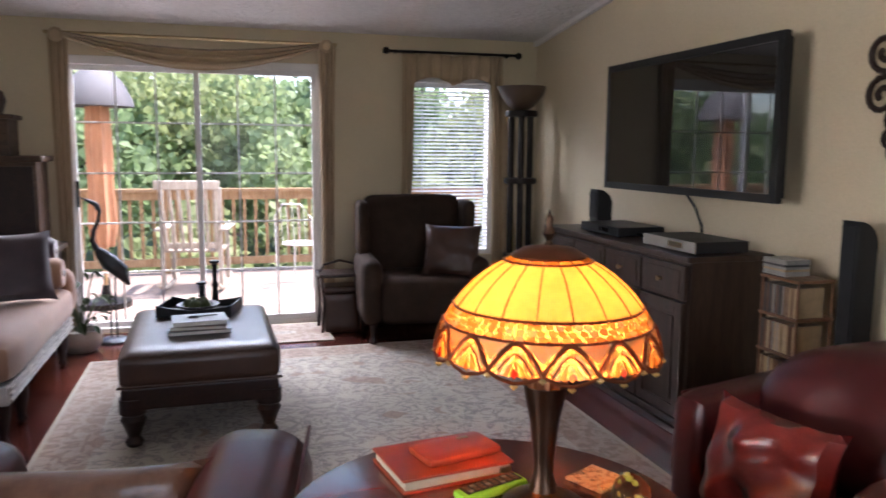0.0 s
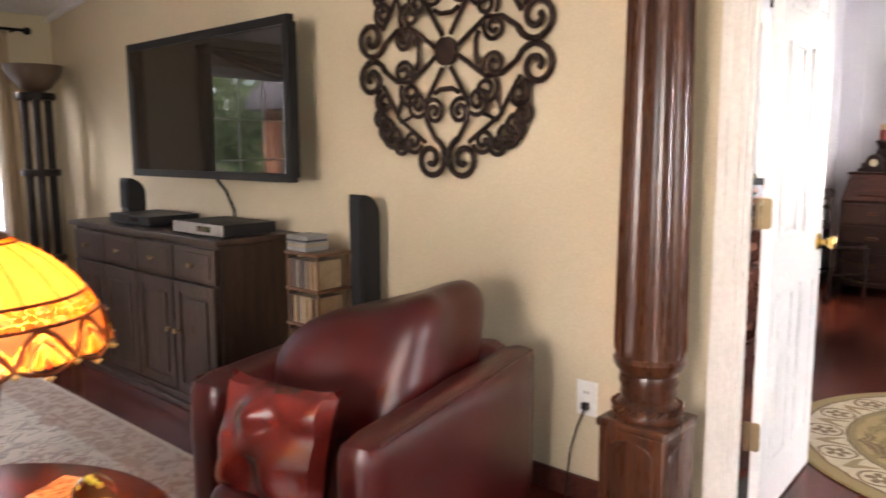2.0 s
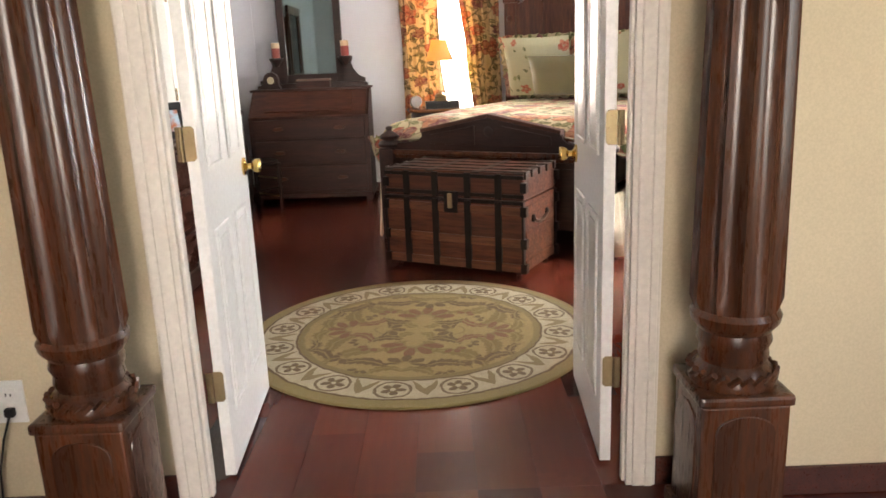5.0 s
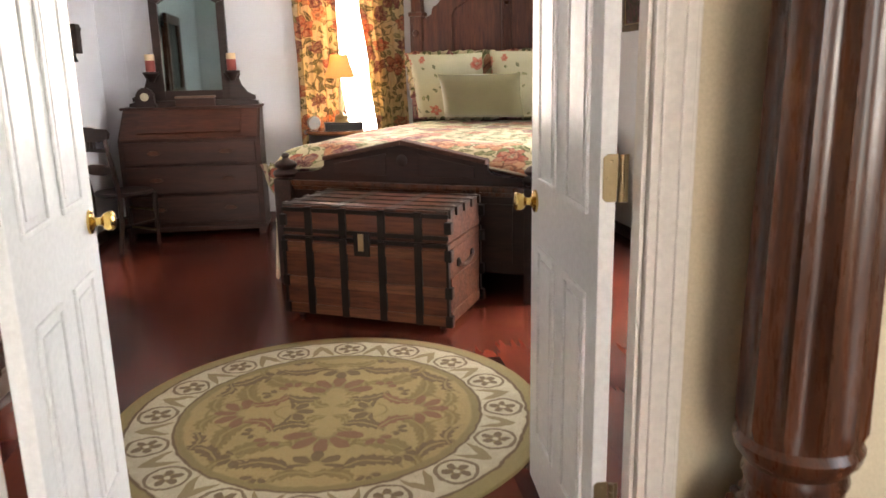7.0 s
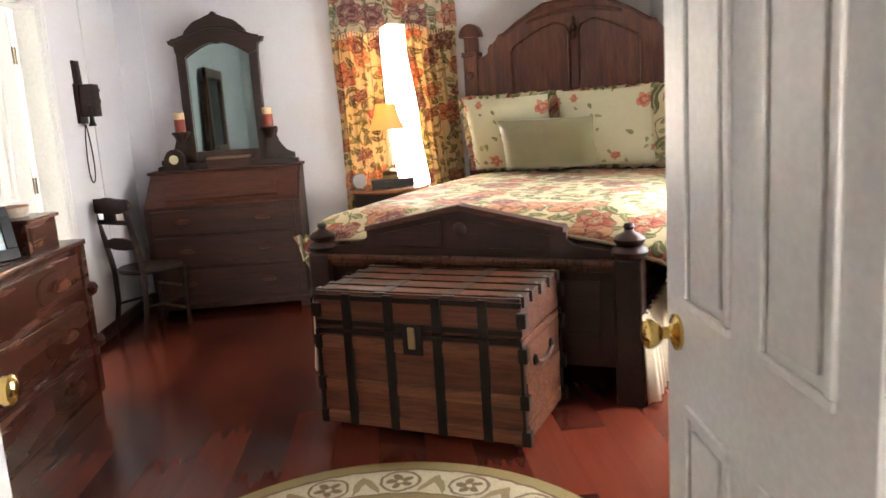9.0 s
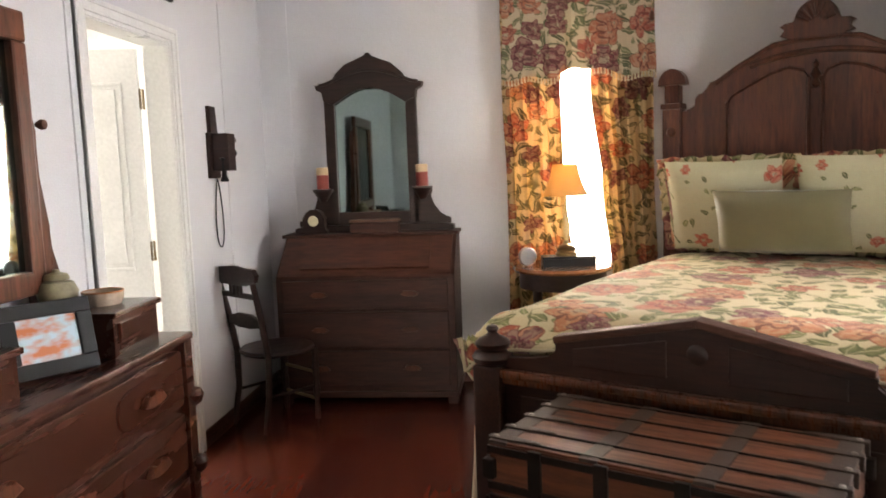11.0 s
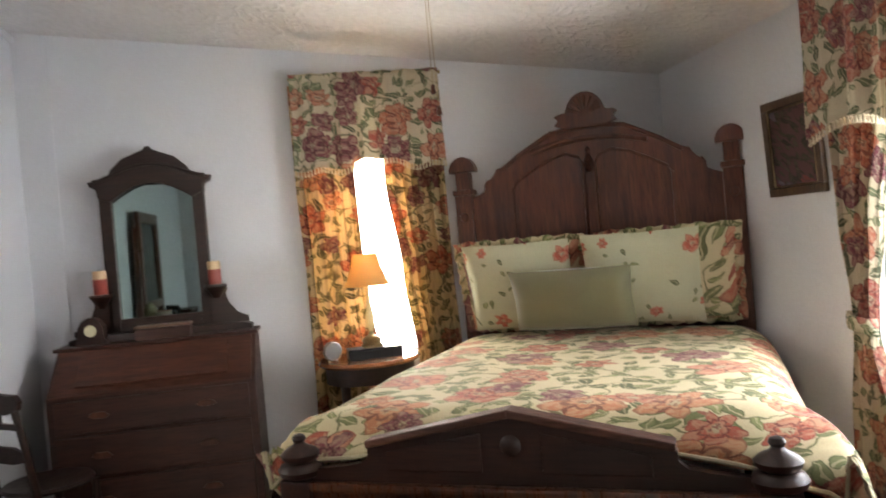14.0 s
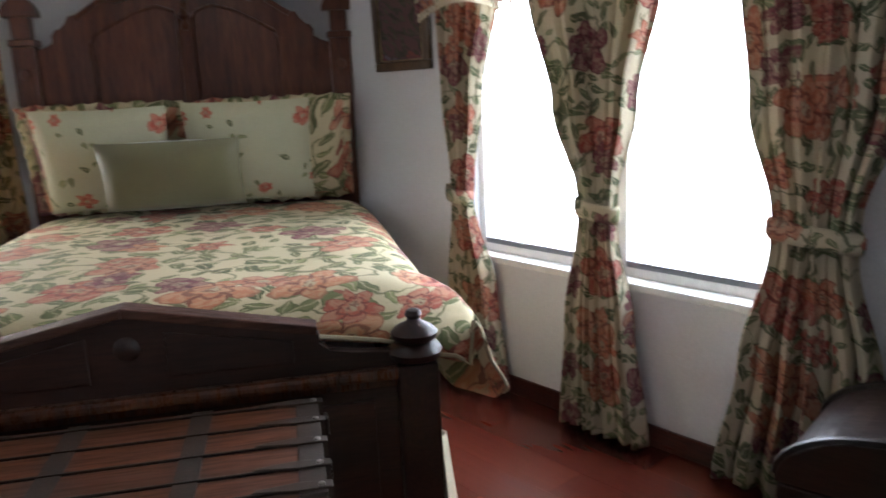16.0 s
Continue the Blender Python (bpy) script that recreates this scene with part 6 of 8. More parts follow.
part("standard", slab([(mx1 + 0.10, 0.858), (mx1 + 0.10, 1.10), (mx1 + 0.05, 1.2), (mx1 + 0.06, 1.28), (mx1 + 0.015, 1.45), (mx1 + 0.03, 1.60), (mx1 + 0.005, 1.70), (mx1 - 0.01, 1.84), (mx1 - 0.04, 1.84), (mx1 - 0.03, 1.5), (mx1 - 0.02, 0.858)], 3.31, 3.36, "y", None, 0.008), HEAD_WOOD, dres, "carved mirror standard")
part("standard_knob", lathe([(0.0, 0.04), (0.016, 0.032), (0.018, 0.018), (0.008, 0.0)], 14, pose(mx1 + 0.03, 3.31, 1.62, 90)), HEAD_WOOD, dres, smooth=True)
part("standard", slab([(mx0 - 0.09, 0.858), (mx0 - 0.09, 1.10), (mx0 - 0.04, 1.2), (mx0 - 0.05, 1.28), (mx0 - 0.005, 1.45), (mx0 - 0.02, 1.60), (mx0 + 0.01, 1.84), (mx0 + 0.04, 1.84), (mx0 + 0.02, 0.858)], 3.31, 3.36, "y", None, 0.008), HEAD_WOOD, dres, "carved mirror standard")
pf = thing("photo_frame", pose(5.47, 3.08, 0.862, -14, 0, -36), "black photo frame with a colourful landscape print on dresser", "photo frame")
for s in ((-0.13, 0.13, -0.012, 0.006, 0.0, 0.045), (-0.13, 0.13, -0.012, 0.006, 0.175, 0.22), (-0.13, -0.085, -0.012, 0.006, 0.045, 0.175), (0.085, 0.13, -0.012, 0.006, 0.045, 0.175)):
    part("frame_rail", boxes(s, bevel=0.004), BLACK, pf)
PRT, nt, b_ = base_mat("landscape_print", 0.3)
nt.links.new(link_mix(nt, ramp(nt, noise_tex(nt, coords(nt, (6, 6, 14)), 1.4, 3), [(0.42, 0.0), (0.58, 1.0)]), (0.55, 0.16, 0.05), (0.45, 0.60, 0.68)), b_.inputs["Base Color"])
part("print", boxes((-0.088, 0.088, -0.004, 0.0, 0.042, 0.178)), PRT, pf, "orange and blue landscape print")
part("easel_back", boxes((-0.03, 0.03, 0.006, 0.012, 0.01, 0.17, 0.002)), BLACK, pf, at=pose(0, 0, 0))
STONE = plain("mottled_olive_ceramic", (0.30, 0.26, 0.16), 0.35, vary=0.2, scale=18)
jar = thing("lidded_jar", pose(5.79, 3.26, 1.008), "mottled olive lidded ceramic jar on dresser", "jar")
part("body", lathe([(0.0, 0.0), (0.038, 0.0), (0.062, 0.03), (0.066, 0.055), (0.052, 0.085), (0.036, 0.092)], 24), STONE, jar, smooth=True)
part("lid", lathe([(0.036, 0.092), (0.042, 0.096), (0.036, 0.112), (0.012, 0.12), (0.010, 0.128), (0.0, 0.13)], 24), STONE, jar, smooth=True)
bw = thing("trinket_dish", pose(5.84, 3.13, 1.008), "pale painted round trinket dish on dresser", "dish")
part("dish", lathe([(0.0, 0.0), (0.055, 0.0), (0.066, 0.02), (0.068, 0.045), (0.063, 0.045), (0.06, 0.02), (0.0, 0.008)], 28), plain("pale_pink_ceramic", (0.55, 0.45, 0.36), 0.3, vary=0.15, scale=25), bw, smooth=True)
part("rim", tube([(0.066 * math.cos(t), 0.066 * math.sin(t), 0.045) for t in [math.tau * k / 28 for k in range(28)]], 0.003, 6, closed=True), plain("orange_rim", (0.5, 0.2, 0.06), 0.3), bw, smooth=True)

# low dark chest beside the wide window
lc = thing("dome_top_chest", pose(4.42, -0.33, 0, 0, 0, 8), "dark dome-topped wooden chest under the window curtain", "chest")
part("body", boxes((-0.32, 0.30, -0.23, 0.23, 0.0, 0.40, 0.008)), WALNUT_X, lc)
part("lid", slab([(-0.325, 0.405), (0.305, 0.405)] + arc(-0.01, 0.42, 0.315, 0.15, 0, 180, 14), -0.235, 0.235, "y", None, 0.006), WALNUT_X, lc)
for y in (-0.22, 0.22):
    part("lid_band", tube([(a, y, b + 0.004) for a, b in arc(-0.01, 0.42, 0.315, 0.15, 0, 180, 16)], 0.014, 6), IRON, lc, smooth=True)

# ---------------------------------------------------------------- living room: patio door, window, drapes
def stained(name, colour, mixin):
    m, nt, b = base_mat(name, 0.15)
    v = coords(nt)
    c = link_mix(nt, ramp(nt, noise_tex(nt, v, 14, 4), [(0.3, 0.0), (0.7, 1.0)]), tuple(x * 0.75 for x in colour), colour)
    nt.links.new(c, b.inputs["Base Color"])
    t = nt.nodes.new("ShaderNodeBsdfTranslucent")
    nt.links.new(c, t.inputs[0])
    x = nt.nodes.new("ShaderNodeMixShader")
    x.inputs[0].default_value = mixin
    nt.links.new(b.outputs[0], x.inputs[1])
    nt.links.new(t.outputs[0], x.inputs[2])
    nt.links.new(x.outputs[0], nt.nodes["Material Output"].inputs[0])
    return m


LINEN = plain("beige_scarf_linen", (0.42, 0.31, 0.19), 0.85, vary=0.06, scale=3, fine=150, relief=0.15, sheen=0.2)
VINYL = plain("white_vinyl_frame", (0.72, 0.70, 0.68), 0.4, vary=0.03, relief=0.02)
door1 = setting("door_1", boxes((-0.74, -0.69, 7.29, 7.40, 0.0, 2.0, 0.004), (1.05, 1.10, 7.29, 7.40, 0.0, 2.0, 0.004), (-0.69, 1.05, 7.29, 7.40, 1.94, 2.0, 0.004), (-0.69, 1.05, 7.29, 7.40, 0.0, 0.035, 0.004)), VINYL, "white sliding patio door with grid panes")
for x0, x1, y in ((-0.69, 0.20, 7.36), (0.16, 1.05, 7.32)):
    sash = part("sash", boxes((x0, x0 + 0.035, y - 0.018, y + 0.018, 0.035, 1.94, 0.003), (x1 - 0.035, x1, y - 0.018, y + 0.018, 0.035, 1.94, 0.003), (x0 + 0.035, x1 - 0.035, y - 0.018, y + 0.018, 1.905, 1.94, 0.003), (x0 + 0.035, x1 - 0.035, y - 0.018, y + 0.018, 0.035, 0.075, 0.003)), VINYL, door1)
    for k in (1, 2):
        x = x0 + 0.035 + (x1 - x0 - 0.07) * k / 3
        part("muntin", boxes((x - 0.006, x + 0.006, y - 0.006, y + 0.006, 0.075, 1.905, 0.002)), VINYL, sash)
    for k in (1, 2, 3, 4):
        z = 0.075 + 1.83 * k / 5
        part("muntin", boxes((x0 + 0.035, x1 - 0.035, y - 0.007, y + 0.007, z - 0.006, z + 0.006, 0.002)), VINYL, sash)
    pane((x0 + 0.03, x1 - 0.03, y - 0.002, y + 0.002, 0.07, 1.91), sash)
part("door_handle", boxes((-0.665, -0.645, 7.31, 7.342, 0.93, 1.12, 0.006)), BLACK, door1, "black pull handle")
win1 = setting("window_1", boxes((1.74, 1.78, 7.30, 7.40, 0.5, 1.93, 0.004), (2.45, 2.49, 7.30, 7.40, 0.5, 1.93, 0.004), (1.78, 2.45, 7.30, 7.40, 1.89, 1.93, 0.004), (1.78, 2.45, 7.30, 7.40, 0.5, 0.54, 0.004)), VINYL, "white window with lowered blind")
pane((1.78, 2.45, 7.36, 7.364, 0.54, 1.89), win1)
blind = thing("window_blind", pose(2.105, 7.285, 0), "lowered white horizontal slat blind in window", "blind")
SLAT = stained("white_blind_slat", (0.88, 0.88, 0.90), 0.45)
part("head_rail", boxes((-0.34, 0.34, -0.02, 0.02, 1.85, 1.885, 0.003)), SLAT, blind)
for k in range(44):
    part("slat", slab([(-0.013, -0.0065), (0.0, -0.0005), (0.013, 0.0065), (0.012, 0.0075), (0.0, 0.0012), (-0.0135, -0.0055)], -0.338, 0.338, "x"), SLAT, blind, at=pose(0, 0, 0.56 + k * 0.0292))
for x in (-0.22, 0.22):
    part("lift_cord", tube([(x, -0.016, 0.55), (x, -0.016, 1.86)], 0.0035, 5), SLAT, blind)

vx0, vx1 = -0.72, 1.12
scarf = thing("scarf_valance", pose(0, 0, 0), "beige draped scarf valance over the patio door", "curtain")
for s, x in ((-1, vx0), (1, vx1)):
    cloth("side_drop", [(2.14, x - 0.06, x + 0.07, 0.012), (1.6, x - 0.055, x + 0.055, 0.014), (0.9, x - 0.05, x + 0.045, 0.014), (0.05, x - 0.06, x + 0.04, 0.016)], 3, 0.05, "x", YARD_Y, -1, scarf, LINEN, 8 + s, 30)
    part("rosette_knot", lathe([(0.0, 0.045), (0.03, 0.04), (0.05, 0.015), (0.045, -0.015), (0.0, -0.03)], 18, pose(x, YARD_Y - 0.07, 2.12, 90)), LINEN, scarf, smooth=True)
bm = bmesh.new()
rows = []
for j in range(13):
    f = j / 12
    line = []
    for i in range(41):
        u = i / 40
        sag = math.sin(u * math.pi)
        z = 2.145 - f * (0.022 + 0.125 * sag) - 0.085 * sag
        line.append(bm.verts.new((vx0 + (vx1 - vx0) * u, YARD_Y - 0.05 - 0.03 * sag - 0.014 * math.sin(f * 18), z)))
    rows.append(line)
for a, b in zip(rows, rows[1:]):
    for i in range(40):
        bm.faces.new((a[i], a[i + 1], b[i + 1], b[i]))
sw = part("swag", bm, LINEN, scarf, smooth=True)
sw.modifiers.new("thickness", "SOLIDIFY").thickness = 0.006
part("scarf_rod", tube([(vx0 - 0.08, YARD_Y - 0.045, 2.14), (vx1 + 0.08, YARD_Y - 0.045, 2.14)], 0.012), OLD_BRASS, scarf, smooth=True)
for x in (vx0, vx1):
    part("rod_bracket", boxes((x - 0.008, x + 0.008, YARD_Y - 0.045, YARD_Y, 2.13, 2.15, 0.002)), OLD_BRASS, scarf)

tabs = thing("tab_top_curtain", pose(0, 0, 0), "beige tab-top drapes with short swag on dark iron rod", "curtain")
rod = part("curtain_rod", tube([(1.58, 7.19, 2.11), (2.66, 7.19, 2.115)], 0.011), IRON, tabs, smooth=True)
for x in (1.575, 2.665):
    part("rod_finial", lathe([(0.0, -0.028), (0.02, -0.02), (0.028, 0.0), (0.02, 0.02), (0.0, 0.028)], 16, pose(x, 7.19, 2.112, 0, 90)), IRON, rod, smooth=True)
for x in (1.66, 2.58):
    part("rod_bracket", boxes((x - 0.006, x + 0.006, 7.19, YARD_Y, 2.10, 2.12, 0.002)), IRON, tabs)
cloth("drape", [(2.10, 1.70, 1.80, 0.010), (1.4, 1.70, 1.79, 0.012), (0.6, 1.68, 1.76, 0.012), (0.05, 1.66, 1.78, 0.014)], 2, 0.08, "x", YARD_Y, -1, tabs, LINEN, 21, 24)
cloth("drape", [(2.10, 2.42, 2.53, 0.010), (1.4, 2.45, 2.54, 0.012), (0.6, 2.46, 2.55, 0.012), (0.05, 2.44, 2.56, 0.014)], 2, 0.08, "x", YARD_Y, -1, tabs, LINEN, 22, 24)
cloth("short_swag", [(2.09, 1.76, 2.47, 0.010), (1.98, 1.76, 2.47, 0.014), (1.88, 1.77, 2.46, 0.016)], 7, 0.09, "x", YARD_Y, -1, tabs, LINEN, 23, 70, lambda u: 0.06 * abs(math.sin(u * math.pi * 2)) - 0.02)

# ---------------------------------------------------------------- living room: television, media cabinet and what stands there
SCREEN = plain("glossy_black_screen", (0.008, 0.008, 0.009), 0.03, vary=0.02, relief=0.0, spec=1.0)
tv = thing("television", pose(0, 0, 0), "large black flat television on wall bracket", "television")
part("body", boxes((2.672, 2.71, 4.15, 5.63, 1.15, 1.85, 0.008)), BLACK, tv)
part("screen", boxes((-0.004, 0.004, -0.722, 0.722, -0.33, 0.33)), SCREEN, tv, "glossy dark screen", at=pose(2.652, 4.89, 1.50, 0, 0, 0.9))
part("bezel", boxes((2.638, 2.676, 4.126, 4.168, 1.13, 1.872, 0.004), (2.638, 2.676, 5.612, 5.656, 1.13, 1.872, 0.004), (2.638, 2.676, 4.168, 5.612, 1.13, 1.17, 0.004), (2.638, 2.676, 4.168, 5.612, 1.83, 1.872, 0.004)), BLACK, tv)
part("wall_bracket", boxes((2.71, 2.86, 4.75, 5.05, 1.35, 1.65, 0.006)), BLACK, tv)
part("cable", tube([(2.72, 4.92, 1.15), (2.78, 4.90, 1.06), (2.80, 4.86, 0.96), (2.79, 4.84, 0.882)], 0.009, 8), BLACK, tv, smooth=True)

CAB = wood("espresso_cabinet_wood", (0.022, 0.012, 0.008), (0.060, 0.034, 0.022), 0.34, "z", 0.15)
cab = thing("media_cabinet", pose(0, 0, 0), "dark espresso wooden media cabinet with panelled doors under television", "cabinet")
cy0, cy1, cx0 = 4.357, 5.953, 2.385
part("carcass", boxes((cx0 + 0.022, 2.84, cy0 + 0.012, cy1 - 0.012, 0.06, 0.845, 0.004)), CAB, cab)
part("cabinet_top", boxes((cx0 - 0.012, 2.845, cy0 - 0.012, cy1 + 0.012, 0.845, 0.873, 0.006)), CAB, cab)
part("plinth", boxes((cx0 - 0.005, 2.84, cy0, cy1, 0.0, 0.035, 0.006), (cx0 + 0.006, 2.84, cy0 + 0.006, cy1 - 0.006, 0.035, 0.075, 0.010)), CAB, cab)
for k in range(4):
    a0 = cy0 + 0.03 + k * (cy1 - cy0 - 0.06) / 4
    a1 = a0 + (cy1 - cy0 - 0.06) / 4 - 0.012
    dr_ = part("drawer", boxes((cx0, cx0 + 0.02, a0, a1, 0.66, 0.825, 0.004)), CAB, cab)
    part("inset", boxes((cx0 - 0.004, cx0, a0 + 0.035, a1 - 0.035, 0.685, 0.80, 0.0035)), CAB, dr_)
    part("knob", lathe([(0.006, 0.0), (0.006, 0.012), (0.014, 0.018), (0.012, 0.026), (0.0, 0.028)], 14, pose(cx0 - 0.004, (a0 + a1) / 2, 0.742, 0, -90)), OLD_BRASS, dr_, smooth=True)
    dd = part("cabinet_door", boxes((cx0, cx0 + 0.02, a0, a1, 0.09, 0.65, 0.004)), CAB, cab)
    bm = bmesh.new()
    for q in ((a0, a0 + 0.055, 0.09, 0.65), (a1 - 0.055, a1, 0.09, 0.65), (a0 + 0.055, a1 - 0.055, 0.09, 0.145), (a0 + 0.055, a1 - 0.055, 0.595, 0.65)):
        box(bm, cx0 - 0.008, cx0, q[0], q[1], q[2], q[3], 0.003)
    part("door_frame", bm, CAB, dd)
    part("raised_panel", boxes((cx0 - 0.006, cx0, a0 + 0.075, a1 - 0.075, 0.165, 0.575, 0.005)), CAB, dd)
    part("knob", lathe([(0.006, 0.0), (0.006, 0.012), (0.014, 0.018), (0.012, 0.026), (0.0, 0.028)], 14, pose(cx0 - 0.008, a1 - 0.03 if k % 2 == 0 else a0 + 0.03, 0.40, 0, -90)), OLD_BRASS, dd, smooth=True)
SILVER = plain("brushed_silver_plastic", (0.34, 0.33, 0.31), 0.35, 0.5, vary=0.06, relief=0.03)
for nm, y0, y1, x0, x1, h, lab in (("disc_player", 4.40, 4.85, 2.44, 2.74, 0.06, "black disc player with silver front on cabinet"), ("receiver_box", 5.15, 5.60, 2.46, 2.76, 0.055, "flat black receiver on cabinet"), ("set_top_box", 4.92, 5.10, 2.58, 2.76, 0.03, "small black set-top box on cabinet")):
    d = thing(nm, pose(0, 0, 0.873), lab, "media player")
    part("case", boxes((x0 + 0.008, x1, y0, y1, 0.006, h, 0.004)), BLACK, d)
    part("front_panel", boxes((x0, x0 + 0.008, y0, y1, 0.006, h, 0.002)), SILVER if nm == "disc_player" else BLACK, d)
    part("display", boxes((x0 - 0.002, x0, y0 + 0.1, y0 + 0.22, h * 0.35, h * 0.8)), SCREEN, d)
    for fx in (x0 + 0.03, x1 - 0.03):
        for fy in (y0 + 0.03, y1 - 0.03):
            part("foot", lathe([(0.012, 0.0), (0.012, 0.0065)], 10, pose(fx, fy, 0)), BLACK, d)
GRILLE = plain("black_speaker_cloth", (0.010, 0.010, 0.011), 0.9, vary=0.1, fine=300, relief=0.3)


def speaker(x, y, z, h, w, d, label, name):
    s = thing(name, pose(x, y, z), label, "loudspeaker")
    o = [(-d / 2, 0.02), (d / 2, 0.02), (d / 2, h - 0.10)] + arc(-d / 2, h - 0.10, d, 0.10, 0, 90, 10)[1:]
    part("cabinet", slab(o, -w / 2, w / 2, "y", None, 0.006), BLACK, s)
    part("grille", slab([(-w / 2 + 0.008, 0.06), (w / 2 - 0.008, 0.06), (w / 2 - 0.008, h - 0.02), (-w / 2 + 0.008, h - 0.02)], -d / 2 - 0.008, -d / 2, "x", None, 0.003), GRILLE, s)
    part("base", boxes((-d / 2 - 0.02, d / 2 + 0.02, -w / 2 - 0.02, w / 2 + 0.02, 0.0, 0.02, 0.006)), BLACK, s)


speaker(2.74, 3.755, 0.0, 1.09, 0.085, 0.10, "tall slim black floor loudspeaker beside disc rack", "floor_speaker")
speaker(2.70, 5.80, 0.873, 0.24, 0.10, 0.11, "small black loudspeaker on media cabinet", "bookshelf_speaker")
rk = thing("disc_rack", pose(2.66, 3.985, 0, 0, 0, 0), "slim wooden rack full of disc cases beside cabinet", "rack")
RACK = wood("light_brown_rack", (0.09, 0.04, 0.018), (0.19, 0.088, 0.04), 0.4, "y", 0.1)
for z in (0.02, 0.18, 0.34, 0.50, 0.66, 0.82):
    part("shelf", boxes((-0.095, 0.095, -0.115, 0.115, z, z + 0.014, 0.004)), RACK, rk)
for x, y in ((-0.085, -0.105), (-0.085, 0.105), (0.085, -0.105), (0.085, 0.105)):
    part("post", tube([(x, y, 0.0), (x, y, 0.834)], 0.006, 8), RACK, rk, smooth=True)
CASES = [plain("disc_case_" + n, c, 0.3, vary=0.15, scale=20, relief=0.02) for n, c in (("cream", (0.34, 0.24, 0.13)), ("brown", (0.12, 0.06, 0.03)), ("grey", (0.25, 0.24, 0.22)), ("black", (0.03, 0.03, 0.03)))]
rng = random.Random(4)
case_me = []
for m_ in CASES:
    bm = boxes((-0.07, 0.07, 0, 0.0098, 0, 0.125, 0.001))
    me = bpy.data.meshes.new("disc_case")
    bm.to_mesh(me)
    bm.free()
    me.materials.append(m_)
    case_me.append(me)
for z in (0.034, 0.194, 0.354, 0.514, 0.674):
    for k in range(19):
        c = new("disc_case", case_me[rng.choice((0, 0, 1, 1, 2, 3))])
        c.matrix_basis = pose(2.66 - 0.012 - rng.random() * 0.01, 3.985 - 0.098 + k * 0.0102, z)
        tagged(c, "thin plastic disc case standing on rack", "disc case", "disc cases on the rack")
for k in range(7):
    c = new("disc_case", case_me[(2, 2, 0, 2, 3, 2, 2)[k]])
    c.matrix_basis = pose(2.65, 4.045, 0.834 + 0.0099 * k) @ pose(0.004 * rng.random(), 0, 0, 0, 0, 90 + rng.uniform(-5, 5)) @ pose(0, 0, 0, 90) @ pose(0, -0.0, -0.0625)
    tagged(c, "disc case lying in a stack on rack", "disc case", "disc cases on the rack")

# ---------------------------------------------------------------- living room: scrolled iron wall medallion, outlet
med = thing("wall_medallion", pose(TV_X - 0.03, 3.36, 1.66) @ Matrix.Diagonal((1, 1.06, 1.04, 1)), "dark scrolled iron medallion hung on tan wall", "wall decoration")
ROD = plain("bronzed_scroll_iron", (0.040, 0.022, 0.016), 0.42, 0.5, vary=0.25, relief=0.1)


def spiral(cy, cz, r, start, turn, n=26, turns=1.55):
    pts = []
    for k in range(n):
        f = k / (n - 1)
        a = radians(start) + turn * f * turns * math.tau
        rr = r * (1 - 0.82 * f)
        pts.append((0.0, cy + rr * math.cos(a), cz + rr * math.sin(a)))
    return pts


for q in range(4):
    R = pose(0, 0, 0, 90 * q)
    for s in (1, -1):
        for cy, cz, r, st, w in ((0.082, -0.405, 0.082, 110, 0.0125), (0.175, -0.335, 0.050, 200, 0.009), (0.245, -0.350, 0.045, 150, 0.009), (0.315, -0.285, 0.055, 240, 0.010), (0.065, -0.225, 0.050, 60, 0.009), (0.150, -0.190, 0.055, 230, 0.009)):
            part("scroll", tube([(x, s * y, z) for x, y, z in spiral(cy, cz, r, st, 1)], w, 6), ROD, med, smooth=True, at=R)
        part("link_bar", tube([(0, s * 0.055, -0.33), (0, s * 0.10, -0.26), (0, s * 0.105, -0.19), (0, s * 0.06, -0.12), (0, s * 0.02, -0.06)], 0.010, 6), ROD, med, smooth=True, at=R)
        part("link_bar", tube([(0, s * 0.11, -0.34), (0, s * 0.20, -0.28), (0, s * 0.26, -0.24), (0, s * 0.235, -0.17)], 0.009, 6), ROD, med, smooth=True, at=R)
    part("cross_bar", tube([(0, -0.06, -0.155), (0, -0.03, -0.14), (0, 0.03, -0.14), (0, 0.06, -0.155)], 0.010, 6), ROD, med, smooth=True, at=R)
part("centre_boss", slab([(0.055 * math.cos(radians(a)) * (1.0 if a % 90 else 0.8), 0.055 * math.sin(radians(a)) * (1.0 if a % 90 else 0.8)) for a in range(0, 360, 15)], -0.012, 0.012, "x", None, 0.005), ROD, med, "hammered centre boss")
for y, z in ((0, 0.0), (0.2, -0.1), (-0.2, -0.1)):
    part("wall_spacer", tube([(0.0, y, z), (0.03, y, z)], 0.006, 6), ROD, med)

ot = thing("wall_outlet", pose(TV_X, 2.71, 0.39), "white wall outlet with plugged-in adapter and cord", "outlet")
part("plate", boxes((-0.006, 0.0, -0.042, 0.042, -0.064, 0.064, 0.003)), WHITE, ot)
part("receptacle", boxes((-0.009, -0.005, -0.017, 0.017, 0.008, 0.042, 0.004)), WHITE, ot)
part("socket_slots", boxes((-0.0096, -0.0088, -0.008, -0.005, 0.018, 0.028), (-0.0096, -0.0088, 0.005, 0.008, 0.018, 0.028)), BLACK, ot)
part("adapter", boxes((-0.026, -0.006, -0.013, 0.013, -0.040, -0.014, 0.005)), BLACK, ot)
